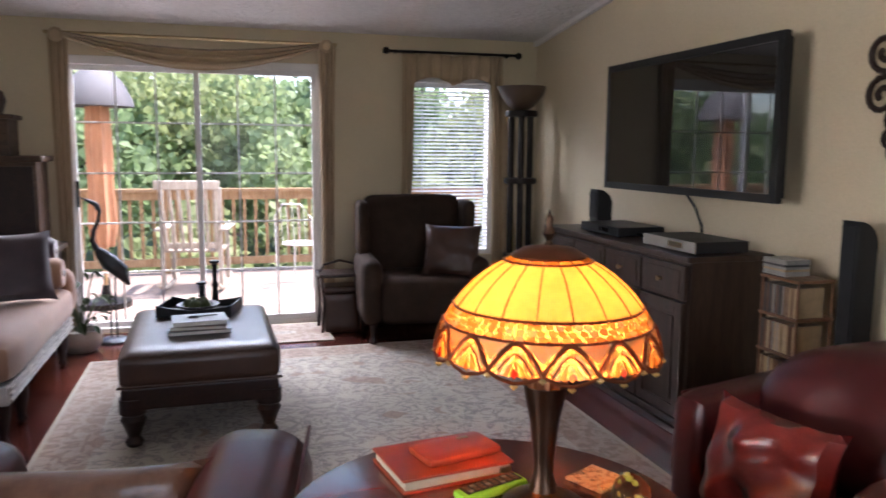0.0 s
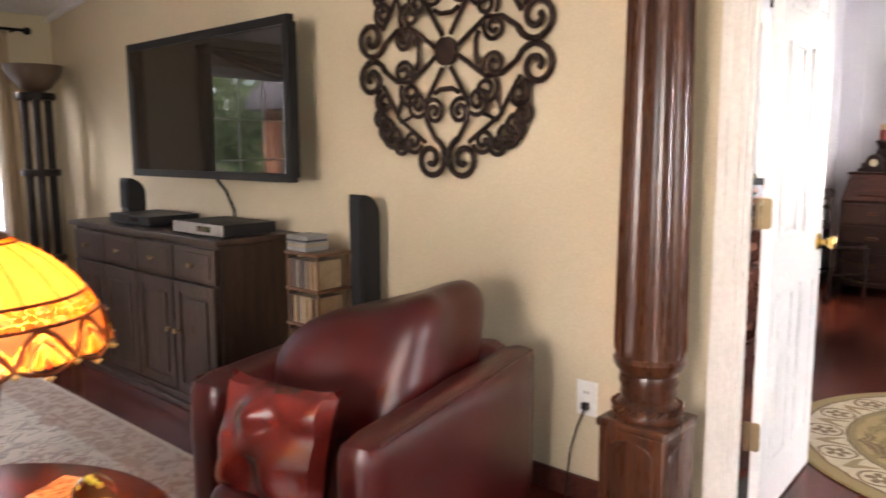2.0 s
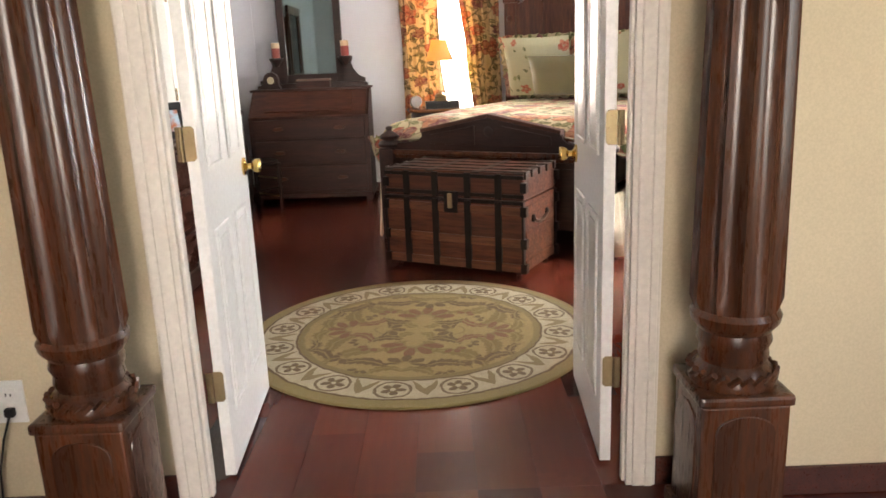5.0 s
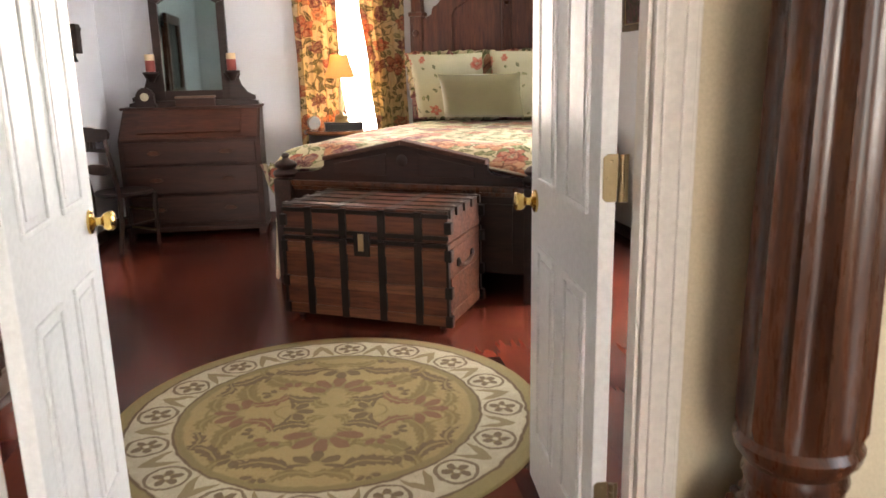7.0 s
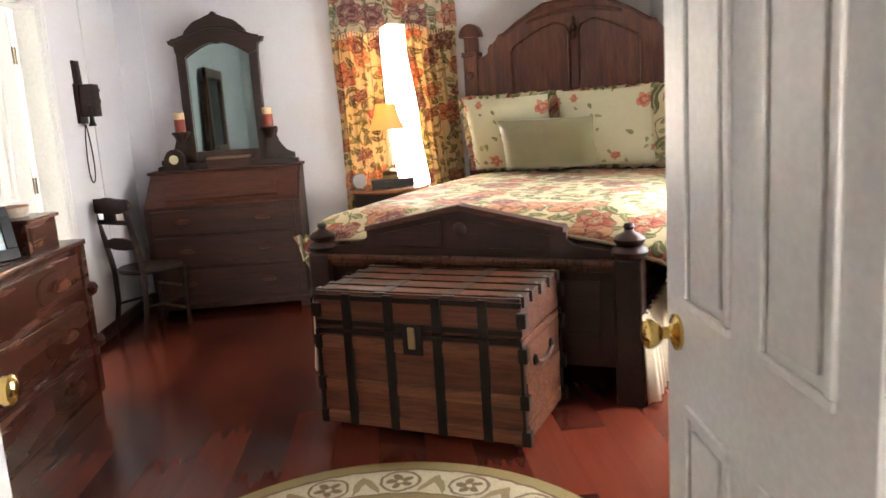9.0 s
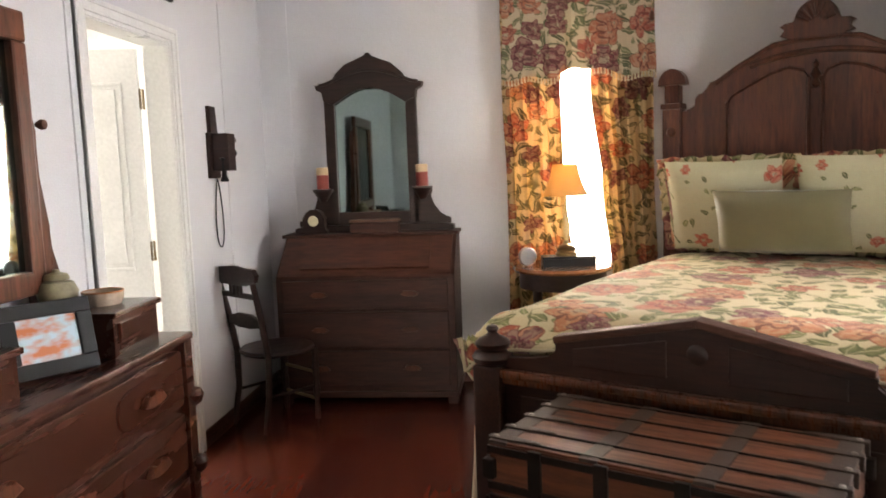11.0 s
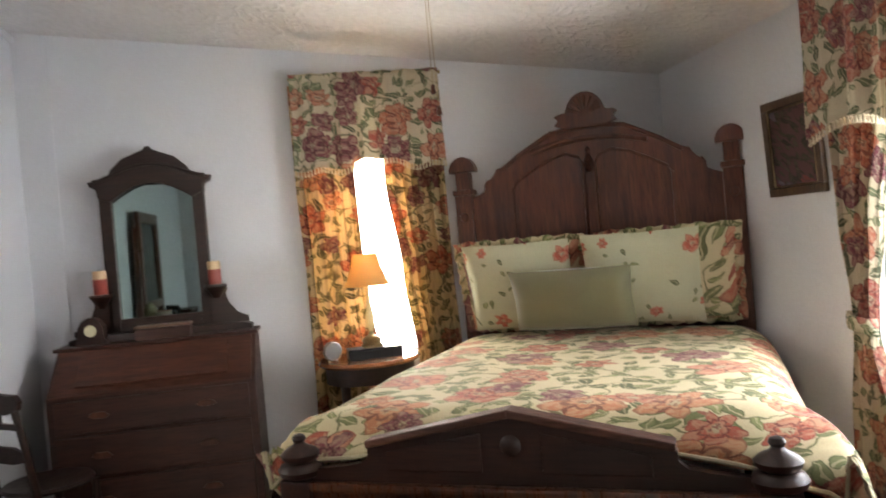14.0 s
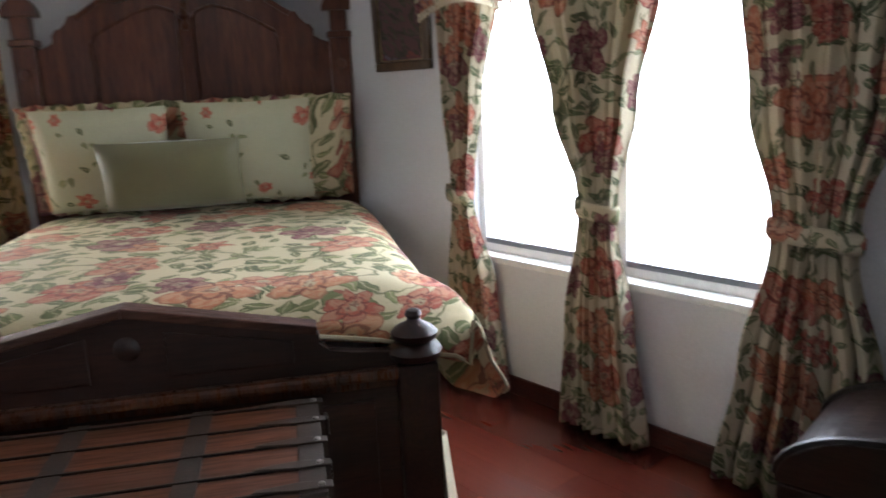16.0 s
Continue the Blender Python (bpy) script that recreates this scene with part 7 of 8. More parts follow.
part("cord", tube([(-0.022, 0.0, -0.036), (-0.035, 0.02, -0.10), (-0.03, 0.05, -0.2), (-0.03, 0.062, -0.32), (-0.04, 0.06, -0.384)], 0.0035, 6), BLACK, ot, smooth=True)

# ---------------------------------------------------------------- living room: leather armchairs
def soft_box(x0, x1, y0, y1, z0, z1, r, lumps=0.008, seed=0, n=10):
    """A padded block with round edges and slight dents."""
    bm = bmesh.new()
    bmesh.ops.create_cube(bm, size=2.0)
    bmesh.ops.subdivide_edges(bm, edges=bm.edges[:], cuts=n, use_grid_fill=True)
    hx, hy, hz = (x1 - x0) / 2, (y1 - y0) / 2, (z1 - z0) / 2
    r = min(r, hx, hy, hz)
    for v in bm.verts:
        p = Vector((v.co.x * hx, v.co.y * hy, v.co.z * hz))
        core = Vector((max(-hx + r, min(hx - r, p.x)), max(-hy + r, min(hy - r, p.y)), max(-hz + r, min(hz - r, p.z))))
        d = p - core
        if d.length > 1e-6:
            p = core + d.normalized() * r
        k = noise.noise(Vector((p.x * 5 + seed, p.y * 5, p.z * 5 + seed * 2.3))) * lumps
        p += p.normalized() * k
        v.co = p + Vector(((x0 + x1) / 2, (y0 + y1) / 2, (z0 + z1) / 2))
    return bm


def club_chair(m, label, arm_w=0.185, arm_r=0.055, slope=0.0, wide=0.90, far=0.0):
    c = thing("leather_armchair", m, label, "armchair", "leather armchairs beside the lamp table")
    part("seat_base", soft_box(0.06, 0.98, 0.16, wide - 0.16, 0.07, 0.225, 0.02, 0.004), LEATHER, c, smooth=True)
    part("seat_cushion", soft_box(0.03, 0.80, 0.185, wide - 0.185, 0.22, 0.36, 0.06, 0.010, 1), LEATHER, c, smooth=True)
    for y0, y1, x0, s in ((0.0, arm_w, 0.0, 2), (wide - arm_w, wide + arm_r * 0.5, far, 3)):
        pad = soft_box(x0, 1.0, y0, y1, 0.06, 0.615, arm_r, 0.005, s)
        for v in pad.verts:
            if v.co.z > 0.4:
                v.co.z -= slope * (1 - v.co.x)
        a = part("arm", pad, LEATHER, c, smooth=True)
        for z in (0.60,):
            part("piping", tube([(x0 + 0.05, y0 + 0.012 if y0 == 0 else y1 - 0.012, z - slope * 0.95), (0.95, y0 + 0.012 if y0 == 0 else y1 - 0.012, z)], 0.006, 6), LEATHER, a, smooth=True)
    part("chair_back", soft_box(0.83, 1.0, 0.10, wide - 0.10, 0.06, 0.62, 0.06, 0.006, 4), LEATHER, c, smooth=True)
    for x in (0.07, 0.93):
        for y in (0.07, wide - 0.07):
            part("foot", lathe([(0.022, 0.0), (0.03, 0.065)], 12, pose(x, y, 0)), WALNUT, c, smooth=True)
    return c


RC = pose(1.70, 2.585, 0, 0, 0, 12)
club_chair(RC, "oxblood leather armchair with slumped back cushion near the wall", 0.13, slope=0.02, wide=0.80, far=0.16)
# slumped back cushion, high at one end
bm = soft_box(-0.16, 0.30, 0.0, 0.60, -0.08, 0.34, 0.12, 0.02, 7, 12)
for v in bm.verts:
    v.co.z += (0.66 - v.co.y) * 0.30 - 0.05
    v.co.x += (v.co.z) * 0.30
part("back_cushion", bm, LEATHER, bpy.data.objects["leather_armchair"], "slumped leather back cushion", True, at=pose(0.50, 0.13, 0.38))
PATCH = plain("dark_red_leather_patchwork", (0.19, 0.022, 0.016), 0.24, vary=0.2, scale=9, fine=160, relief=0.3, coat=0.2)
pw = thing("throw_pillow", RC @ pose(0.16, 0.42, 0.34, 76, 0, -92), "shiny dark red leather throw pillow on armchair", "pillow")
part("cover", cushion(0.38, 0.32, 0.16, 18, 0.4, 9, 0.04, 0.10), PATCH, pw, smooth=True, at=pose(0, 0.13, -0.02))
part("gold_fringe", tube([(-0.185 + 0.006 * math.sin(k * 2.1), -0.02 + k * 0.012, 0.06) for k in range(22)], 0.009, 6), plain("gold_fringe_thread", (0.42, 0.24, 0.07), 0.7), pw, "gold braided fringe", True)
LC = pose(-0.38, 3.60, 0, 0, 0, -100)
club_chair(LC, "oxblood leather armchair with satin pillow beside lamp table", 0.23, 0.11)
SATIN = plain("bronze_satin", (0.16, 0.075, 0.045), 0.22, vary=0.25, scale=7, fine=120, relief=0.2, sheen=0.3)
pw = thing("throw_pillow", LC @ pose(0.30, 0.38, 0.33, 58, 0, 90), "bronze satin throw pillow with gathered end on armchair", "pillow")
part("cover", cushion(0.62, 0.30, 0.16, 18, 0.4, 12, 0.03, 0.10), SATIN, pw, smooth=True, at=pose(0, 0.10, 0))

# ---------------------------------------------------------------- living room: round table, stained-glass lamp, small things
TZ = 0.62
TABLE = wood("red_mahogany_tabletop", (0.10, 0.016, 0.010), (0.21, 0.045, 0.025), 0.2, "x", 0.5)
tb = thing("round_table", pose(0.83, 2.74, 0), "round polished red mahogany table beside armchairs", "table")
part("tabletop", lathe([(0.0, TZ - 0.03), (0.41, TZ - 0.03), (0.425, TZ - 0.018), (0.42, TZ - 0.004), (0.41, TZ), (0.0, TZ)], 64), TABLE, tb, smooth=True)
part("pedestal", lathe([(0.05, 0.08), (0.075, 0.14), (0.04, 0.2), (0.06, 0.34), (0.045, 0.46), (0.09, TZ - 0.03)], 24), TABLE, tb, smooth=True)
for a in (30, 150, 270):
    part("foot", tube([(0.03, 0, 0.12), (0.15, 0, 0.10), (0.27, 0, 0.04), (0.34, 0, 0.018)], [0.035, 0.03, 0.022, 0.018], 10), TABLE, tb, smooth=True, at=pose(0, 0, 0, 0, 0, a))


AMBER, GOLD_G, RED_G, PALE_G = stained("amber_stained_glass", (1.0, 0.80, 0.30), 0.9), stained("gold_stained_glass", (0.94, 0.52, 0.09), 0.7), stained("red_stained_glass", (0.62, 0.05, 0.015), 0.6), stained("pale_stained_glass", (1.0, 0.80, 0.40), 0.75)
LEAD = plain("dark_copper_leading", (0.15, 0.045, 0.015), 0.4, 0.6, vary=0.2, relief=0.1)
LX, LY = 0.945, 2.745
sl = thing("stained_glass_lamp", pose(LX, LY, TZ), "lit amber stained-glass table lamp with bronze base on table", "lamp")
LAMPB = plain("dark_bronze_lamp", (0.06, 0.032, 0.018), 0.35, 0.8, vary=0.25, relief=0.1)
part("base", lathe([(0.0, 0.0), (0.082, 0.0), (0.085, 0.012), (0.06, 0.025), (0.03, 0.04), (0.026, 0.055)], 32), LAMPB, sl, smooth=True)
part("stem", lathe([(0.026, 0.055), (0.020, 0.075), (0.022, 0.11), (0.031, 0.19), (0.042, 0.245), (0.045, 0.262)], 32), LAMPB, sl, smooth=True)
part("fluted_bulb", lathe([(0.045, 0.262), (0.047, 0.27), (0.045, 0.29), (0.037, 0.305), (0.022, 0.312), (0.014, 0.33), (0.010, 0.50)], 48, None, None, 12, 0.006, (0.262, 0.30)), plain("copper_bronze", (0.34, 0.15, 0.07), 0.3, 0.9, vary=0.2), sl, "copper fluted neck", True)
for s in (1, -1):
    part("pull_chain", tube([(s * 0.032, 0.0, 0.305), (s * 0.034, 0, 0.33), (s * 0.03, 0, 0.36)], 0.002, 5), OLD_BRASS, sl)
    part("chain_ball", lathe([(0.0, -0.009), (0.008, 0.0), (0.0, 0.009)], 10, pose(s * 0.032, 0, 0.297)), OLD_BRASS, sl, smooth=True)


def dome(f):
    """Radius and height of the shade, from its rim (0) to the crown (1)."""
    a = f * math.pi / 2 * 0.86
    return 0.213 * math.cos(a) ** 1.15 + 0.012 * (1 - f) ** 4, 0.335 + 0.200 * math.sin(a) / math.sin(math.pi / 2 * 0.86)


def facet(a0, a1, f0, f1, n=3, gap=0.001):
    bm = bmesh.new()
    grid = []
    for i in range(n + 1):
        f = f0 + (f1 - f0) * i / n
        r, z = dome(f)
        g = gap / r
        grid.append([bm.verts.new((r * math.cos(a), r * math.sin(a), z)) for a in (a0 + g, (a0 + a1) / 2, a1 - g)])
    for p, q in zip(grid, grid[1:]):
        for j in range(2):
            bm.faces.new((p[j], p[j + 1], q[j + 1], q[j]))
    r_ = bmesh.ops.extrude_face_region(bm, geom=bm.faces[:])
    for v in [e for e in r_["geom"] if isinstance(e, bmesh.types.BMVert)]:
        v.co *= 0.993
    return bm


shade = part("shade_crown", lathe([(0.072, dome(0.9)[1] - 0.004), (0.075, dome(0.9)[1]), (0.05, dome(1.0)[1] + 0.006), (0.012, dome(1.0)[1] + 0.012), (0.0, dome(1.0)[1] + 0.012)], 32), LEAD, sl, "dark copper crown", True)


def patch(corners, lift=1.004):
    """A flat piece of glass on the shade: corners are (angle, height along the dome)."""
    bm = bmesh.new()
    bm.faces.new([bm.verts.new((dome(f)[0] * lift * math.cos(a), dome(f)[0] * lift * math.sin(a), dome(f)[1])) for a, f in corners])
    r_ = bmesh.ops.extrude_face_region(bm, geom=bm.faces[:])
    for v in [e for e in r_["geom"] if isinstance(e, bmesh.types.BMVert)]:
        v.co = Vector((v.co.x * 0.985, v.co.y * 0.985, v.co.z))
    return bm


def along(pts, r, bm=None):
    return tube([(dome(f)[0] * 1.005 * math.cos(a), dome(f)[0] * 1.005 * math.sin(a), dome(f)[1]) for a, f in pts], r, 5, bm)


LINING = stained("deep_amber_glass", (0.36, 0.10, 0.014), 0.6)
part("glass_lining", lathe([(dome(f)[0] * 0.988, dome(f)[1]) for f in (0.015, 0.08, 0.15, 0.22, 0.29, 0.36)], 64), LINING, shade, "deep amber glass band", True)
N = 18
for k in range(N):
    a0, a1 = math.tau * k / N, math.tau * (k + 1) / N
    part("glass_panel", facet(a0, a1, 0.36, 0.80, 5), AMBER, shade)
    part("glass_bead", facet(a0 + 0.03, a1 - 0.03, 0.815, 0.865, 1), GOLD_G, shade)
    part("leading", along([(a0, f) for f in (0.36, 0.45, 0.55, 0.65, 0.75, 0.8)], 0.0013), LEAD, shade, smooth=True)
rng = random.Random(4)
for i in range(3):
    n = 62 + 4 * i
    for k in range(n):
        a = math.tau * (k + 0.5 * (i % 2) + rng.uniform(-0.12, 0.12)) / n
        w, f, h = math.pi / n * 0.86, 0.252 + 0.039 * i + rng.uniform(-0.003, 0.003), 0.0175
        part("glass_bead", patch([(a - w, f), (a - w * 0.5, f - h), (a + w * 0.6, f - h), (a + w, f + h * 0.2), (a + w * 0.4, f + h), (a - w * 0.6, f + h)]), rng.choice((GOLD_G, GOLD_G, AMBER, PALE_G)), shade)
M = 14
for k in range(M):
    s_ = math.tau / M
    c = s_ * k
    h_ = s_ / 2
    part("glass_triangle", patch([(c + h_ - h_ * 0.72, 0.222), (c + h_, 0.105), (c + h_ + h_ * 0.72, 0.222)]), PALE_G, shade)
    for q in (1, -1):
        part("glass_petal", patch([(c + q * h_ * 0.10, 0.175), (c + q * h_ * 0.30, 0.165), (c + q * h_ * 0.72, 0.055), (c + q * h_ * 0.55, 0.03)]), PALE_G, shade)
        part("glass_petal", patch([(c + q * h_ * 0.06, 0.11), (c + q * h_ * 0.18, 0.10), (c + q * h_ * 0.44, 0.02), (c + q * h_ * 0.24, 0.01)]), AMBER, shade)
    part("glass_jewel", patch([(c - h_ * 0.12, 0.03), (c, 0.0), (c + h_ * 0.12, 0.03), (c, 0.075)], 1.008), RED_G if k % 2 else GOLD_G, shade)
    bm = along([(c - h_, 0.03), (c - h_ * 0.8, 0.09), (c - h_ * 0.5, 0.165), (c - h_ * 0.2, 0.212), (c, 0.222), (c + h_ * 0.2, 0.212), (c + h_ * 0.5, 0.165), (c + h_ * 0.8, 0.09), (c + h_, 0.03)], 0.0046)
    along([(c - h_ * 0.75, 0.01), (c - h_ * 0.35, 0.115), (c, 0.16), (c + h_ * 0.35, 0.115), (c + h_ * 0.75, 0.01)], 0.0022, bm)
    along([(c - h_, 0.03), (c - h_ * 0.6, 0.0), (c, -0.022), (c + h_ * 0.6, 0.0), (c + h_, 0.03)], 0.0034, bm)
    part("leading", bm, LEAD, shade, smooth=True)
    for a, z_ in ((c, -0.012), (c + h_, 0.002)):
        r0, z0 = dome(0.0)
        part("rim_drop", lathe([(0.0, -0.007), (0.008, 0.0), (0.0, 0.007)], 8, pose(r0 * math.cos(a), r0 * math.sin(a), z0 + z_)), PALE_G, shade, smooth=True)
for f in (0.228, 0.357, 0.807, 0.87):
    r, z = dome(f)
    part("lead_ring", tube([(r * math.cos(t), r * math.sin(t), z) for t in [math.tau * i / 48 for i in range(48)]], 0.003, 6, closed=True), LEAD, shade, smooth=True)
part("finial", lathe([(0.010, dome(1)[1] + 0.012), (0.006, dome(1)[1] + 0.02), (0.014, dome(1)[1] + 0.035), (0.006, dome(1)[1] + 0.05), (0.008, dome(1)[1] + 0.062), (0.0, dome(1)[1] + 0.085)], 14), LAMPB, sl, smooth=True)

RED_LEATHER = plain("orange_red_leather", (0.36, 0.055, 0.018), 0.38, vary=0.12, scale=8, fine=200, relief=0.2)
pf_ = thing("leather_portfolio", pose(0.80, 2.99, TZ, 0, 0, 8), "large orange-red leather portfolio lying on table", "portfolio")
part("cover", boxes((-0.135, 0.135, -0.10, 0.10, 0.0, 0.006, 0.002), (-0.135, 0.135, -0.10, 0.10, 0.026, 0.033, 0.003)), RED_LEATHER, pf_)
part("page_block", boxes((-0.128, 0.128, -0.094, 0.094, 0.006, 0.026)), plain("cream_pages", (0.55, 0.46, 0.33), 0.8), pf_, "cream page edges")
part("clasp", boxes((0.10, 0.128, -0.1015, -0.0985, 0.008, 0.022, 0.001)), OLD_BRASS, pf_)
wl_ = thing("leather_wallet", pose(0.83, 2.985, TZ + 0.033, 0, 0, 14), "small orange-red leather wallet lying on portfolio", "wallet")
part("flap", soft_box(-0.095, 0.095, -0.055, 0.055, 0.0, 0.022, 0.009, 0.001, 3, 6), RED_LEATHER, wl_, smooth=True)
part("snap", boxes((0.02, 0.05, 0.02, 0.03, 0.021, 0.024, 0.001)), OLD_BRASS, wl_)
rm = thing("remote_control", pose(0.865, 2.835, TZ, 0, 0, 18), "black remote control in lime green sleeve on table", "remote control")
part("sleeve", soft_box(-0.085, 0.085, -0.026, 0.026, 0.0, 0.022, 0.010, 0.0, 0, 6), plain("lime_green_silicone", (0.22, 0.62, 0.03), 0.5, vary=0.04), rm, "lime green silicone sleeve", True)
part("keypad", boxes((-0.073, 0.073, -0.018, 0.018, 0.021, 0.0235, 0.001)), BLACK, rm)
for i in range(8):
    for j in range(3):
        part("button", boxes((-0.066 + i * 0.017, -0.056 + i * 0.017, -0.014 + j * 0.010, -0.008 + j * 0.010, 0.0234, 0.0252)), SILVER if (i * 3 + j) % 5 == 0 else CASES[1], rm)
co = thing("coaster", pose(1.115, 2.83, TZ, 0, 0, 25), "square orange and cream picture coaster on table", "coaster")
part("tile", boxes((-0.05, 0.05, -0.05, 0.05, 0.0, 0.008, 0.002)), floral("coaster_print", (0.62, 0.45, 0.25), [(0.55, 0.16, 0.05), (0.1, 0.08, 0.06)], (0.40, 0.22, 0.10), 14.0), co)
part("cork_back", boxes((-0.048, 0.048, -0.048, 0.048, -0.0, 0.001)), RACK, co)
gl = thing("glass_paperweight", pose(1.10, 2.66, TZ), "clear yellow flecked glass paperweight on table", "paperweight")
G2 = clear_glass("yellow_flecked_glass", (0.95, 0.93, 0.55), 0.04)
part("glass_ball", lathe([(0.0, 0.0), (0.022, 0.002), (0.036, 0.022), (0.040, 0.045), (0.034, 0.07), (0.018, 0.088), (0.0, 0.092)], 24), G2, gl, smooth=True)
bm = bmesh.new()
rng = random.Random(8)
for k in range(10):
    a, z = rng.random() * math.tau, rng.uniform(0.02, 0.075)
    lathe([(0.0, -0.003), (0.006, 0.0), (0.0, 0.003)], 7, pose(0.022 * math.cos(a), 0.022 * math.sin(a), z, 90, 0, math.degrees(a) + 90), bm)
part("flecks", bm, plain("yellow_enamel", (0.62, 0.55, 0.10), 0.4), gl)

# ---------------------------------------------------------------- living room: rugs
lr = part("living_rug", boxes((-1.3, 1.3, -1.45, 1.45, 0.0, 0.010, 0.004)), faded_rug_material(2.6, 2.9), None, at=pose(0.80, 5.02, 0.001))
tagged(lr, "large faded cream and grey oriental wool rug", "rug")
mat_ob = part("door_mat", boxes((-0.44, 0.44, -0.29, 0.29, 0.0, 0.009, 0.004)), faded_rug_material(0.88, 0.58), None, at=pose(0.64, 6.95, 0.001))
tagged(mat_ob, "small pale woven mat inside the patio door", "mat")

# ---------------------------------------------------------------- living room: ottoman and what lies on it
oz = 0.012
om = thing("leather_ottoman", pose(0.21, 5.42, oz, 0, 0, 1), "brown leather coffee ottoman with turned legs on rug", "ottoman")
part("padded_top", soft_box(-0.36, 0.36, -0.54, 0.54, 0.27, 0.435, 0.05, 0.004, 2, 12), BROWN_LEATHER, om, "padded brown leather top", True)
part("frame", boxes((-0.345, 0.345, -0.525, 0.525, 0.175, 0.275, 0.008)), WALNUT, om)
part("piping", tube([(-0.355, -0.535, 0.285), (0.355, -0.535, 0.285), (0.355, 0.535, 0.285), (-0.355, 0.535, 0.285)], 0.007, 6, closed=True), BROWN_LEATHER, om)
for x in (-0.30, 0.30):
    for y in (-0.48, 0.48):
        part("leg", lathe([(0.032, 0.0), (0.042, 0.02), (0.026, 0.045), (0.040, 0.085), (0.058, 0.125), (0.046, 0.145), (0.060, 0.155), (0.060, 0.225)], 18, pose(x, y, 0)), WALNUT, om, smooth=True)
oz += 0.437
ty = thing("serving_tray", pose(0.20, 5.72, oz, 0, 0, -14), "black wooden serving tray with raised curved sides on ottoman", "tray")
part("tray_base", boxes((-0.20, 0.20, -0.14, 0.14, 0.0, 0.010, 0.002)), BLACK, ty)
for s in (1, -1):
    part("side", slab([(-0.20, 0.01), (0.20, 0.01), (0.20, 0.065), (0.12, 0.05), (0.0, 0.035), (-0.12, 0.05), (-0.20, 0.065)], s * 0.135 - 0.005, s * 0.135 + 0.005, "y", None, 0.002), BLACK, ty)
    part("end", boxes((s * 0.195 - 0.005, s * 0.195 + 0.005, -0.13, 0.13, 0.01, 0.06, 0.002)), BLACK, ty)
bo_ = thing("moss_bowl", pose(0.19, 5.72, oz + 0.010), "shallow dark bowl of green moss balls on tray", "bowl")
part("bowl", lathe([(0.0, 0.0), (0.05, 0.0), (0.10, 0.025), (0.115, 0.04), (0.108, 0.04), (0.05, 0.012), (0.0, 0.01)], 32), IRON, bo_, smooth=True)
MOSS = plain("green_moss", (0.07, 0.085, 0.025), 0.95, vary=0.3, scale=30, fine=160, relief=0.6)
for k in range(6):
    a = k * 1.1
    bm = bmesh.new()
    bmesh.ops.create_icosphere(bm, subdivisions=3, radius=0.03)
    for v in bm.verts:
        v.co *= 1 + 0.10 * noise.noise(v.co * 60 + Vector((k, 0, 0)))
    bmesh.ops.translate(bm, vec=(0.052 * math.cos(a) * (k > 0), 0.052 * math.sin(a) * (k > 0), 0.042), verts=bm.verts)
    part("moss_ball", bm, MOSS, bo_, smooth=True)
for x, y, h in ((0.28, 5.86, 0.27), (0.205, 5.85, 0.15)):
    cs = thing("candlestick", pose(x, y, oz), "tall black turned candlestick on ottoman", "candlestick", "candlesticks on the ottoman")
    part("foot", lathe([(0.0, 0.0), (0.036, 0.0), (0.036, 0.010), (0.016, 0.022)], 20), BLACK, cs, smooth=True)
    part("stem", lathe([(0.016, 0.022), (0.020, 0.05), (0.014, h * 0.4), (0.021, h * 0.48), (0.013, h * 0.55), (0.016, h - 0.02)], 18), BLACK, cs, smooth=True)
    part("cup", lathe([(0.016, h - 0.02), (0.028, h - 0.012), (0.028, h), (0.0, h)], 18), BLACK, cs, smooth=True)
zz = oz
for k, (w, d, t, rz, col) in enumerate(((0.30, 0.21, 0.022, 3, CASES[3]), (0.27, 0.20, 0.02, -2, CASES[1]), (0.26, 0.19, 0.024, 5, CASES[2]))):
    bk = thing("book", pose(0.205, 5.28, zz, 0, 0, rz), "flat hardback book in a stack on ottoman", "book", "books on the ottoman")
    part("cover", boxes((-w / 2, w / 2, -d / 2, d / 2, 0.0, 0.003, 0.001), (-w / 2, w / 2, -d / 2, d / 2, t - 0.003, t, 0.001), (-w / 2, w / 2, d / 2 - 0.004, d / 2, 0.003, t - 0.003)), col, bk)
    part("page_block", boxes((-w / 2 + 0.006, w / 2 - 0.006, -d / 2 + 0.006, d / 2 - 0.004, 0.003, t - 0.003)), plain("pages_white", (0.65, 0.62, 0.56), 0.8), bk)
    zz += t
zz_ = thing("reading_glasses", pose(0.23, 5.27, zz), "dark reading glasses lying on books", "glasses")
part("lens_rims", tube([(-0.05 + 0.028 * math.cos(t), 0.02 * math.sin(t), 0.006) for t in [math.tau * k / 14 for k in range(14)]], 0.003, 5, closed=True), BLACK, zz_)
part("temple", tube([(-0.08, 0, 0.006), (0.06, 0.03, 0.006)], 0.003, 5), BLACK, zz_)

# ---------------------------------------------------------------- living room: daybed, armchair, small table, torchiere, hutch
TANCLOTH = plain("tan_upholstery", (0.33, 0.17, 0.10), 0.75, vary=0.1, scale=5, fine=180, relief=0.2, sheen=0.3)
SILK = plain("dark_plum_velvet", (0.045, 0.025, 0.032), 0.6, vary=0.2, scale=6, relief=0.15, sheen=0.5)
DIST = plain("distressed_white_wood", (0.48, 0.45, 0.42), 0.5, vary=0.2, scale=14, relief=0.2)
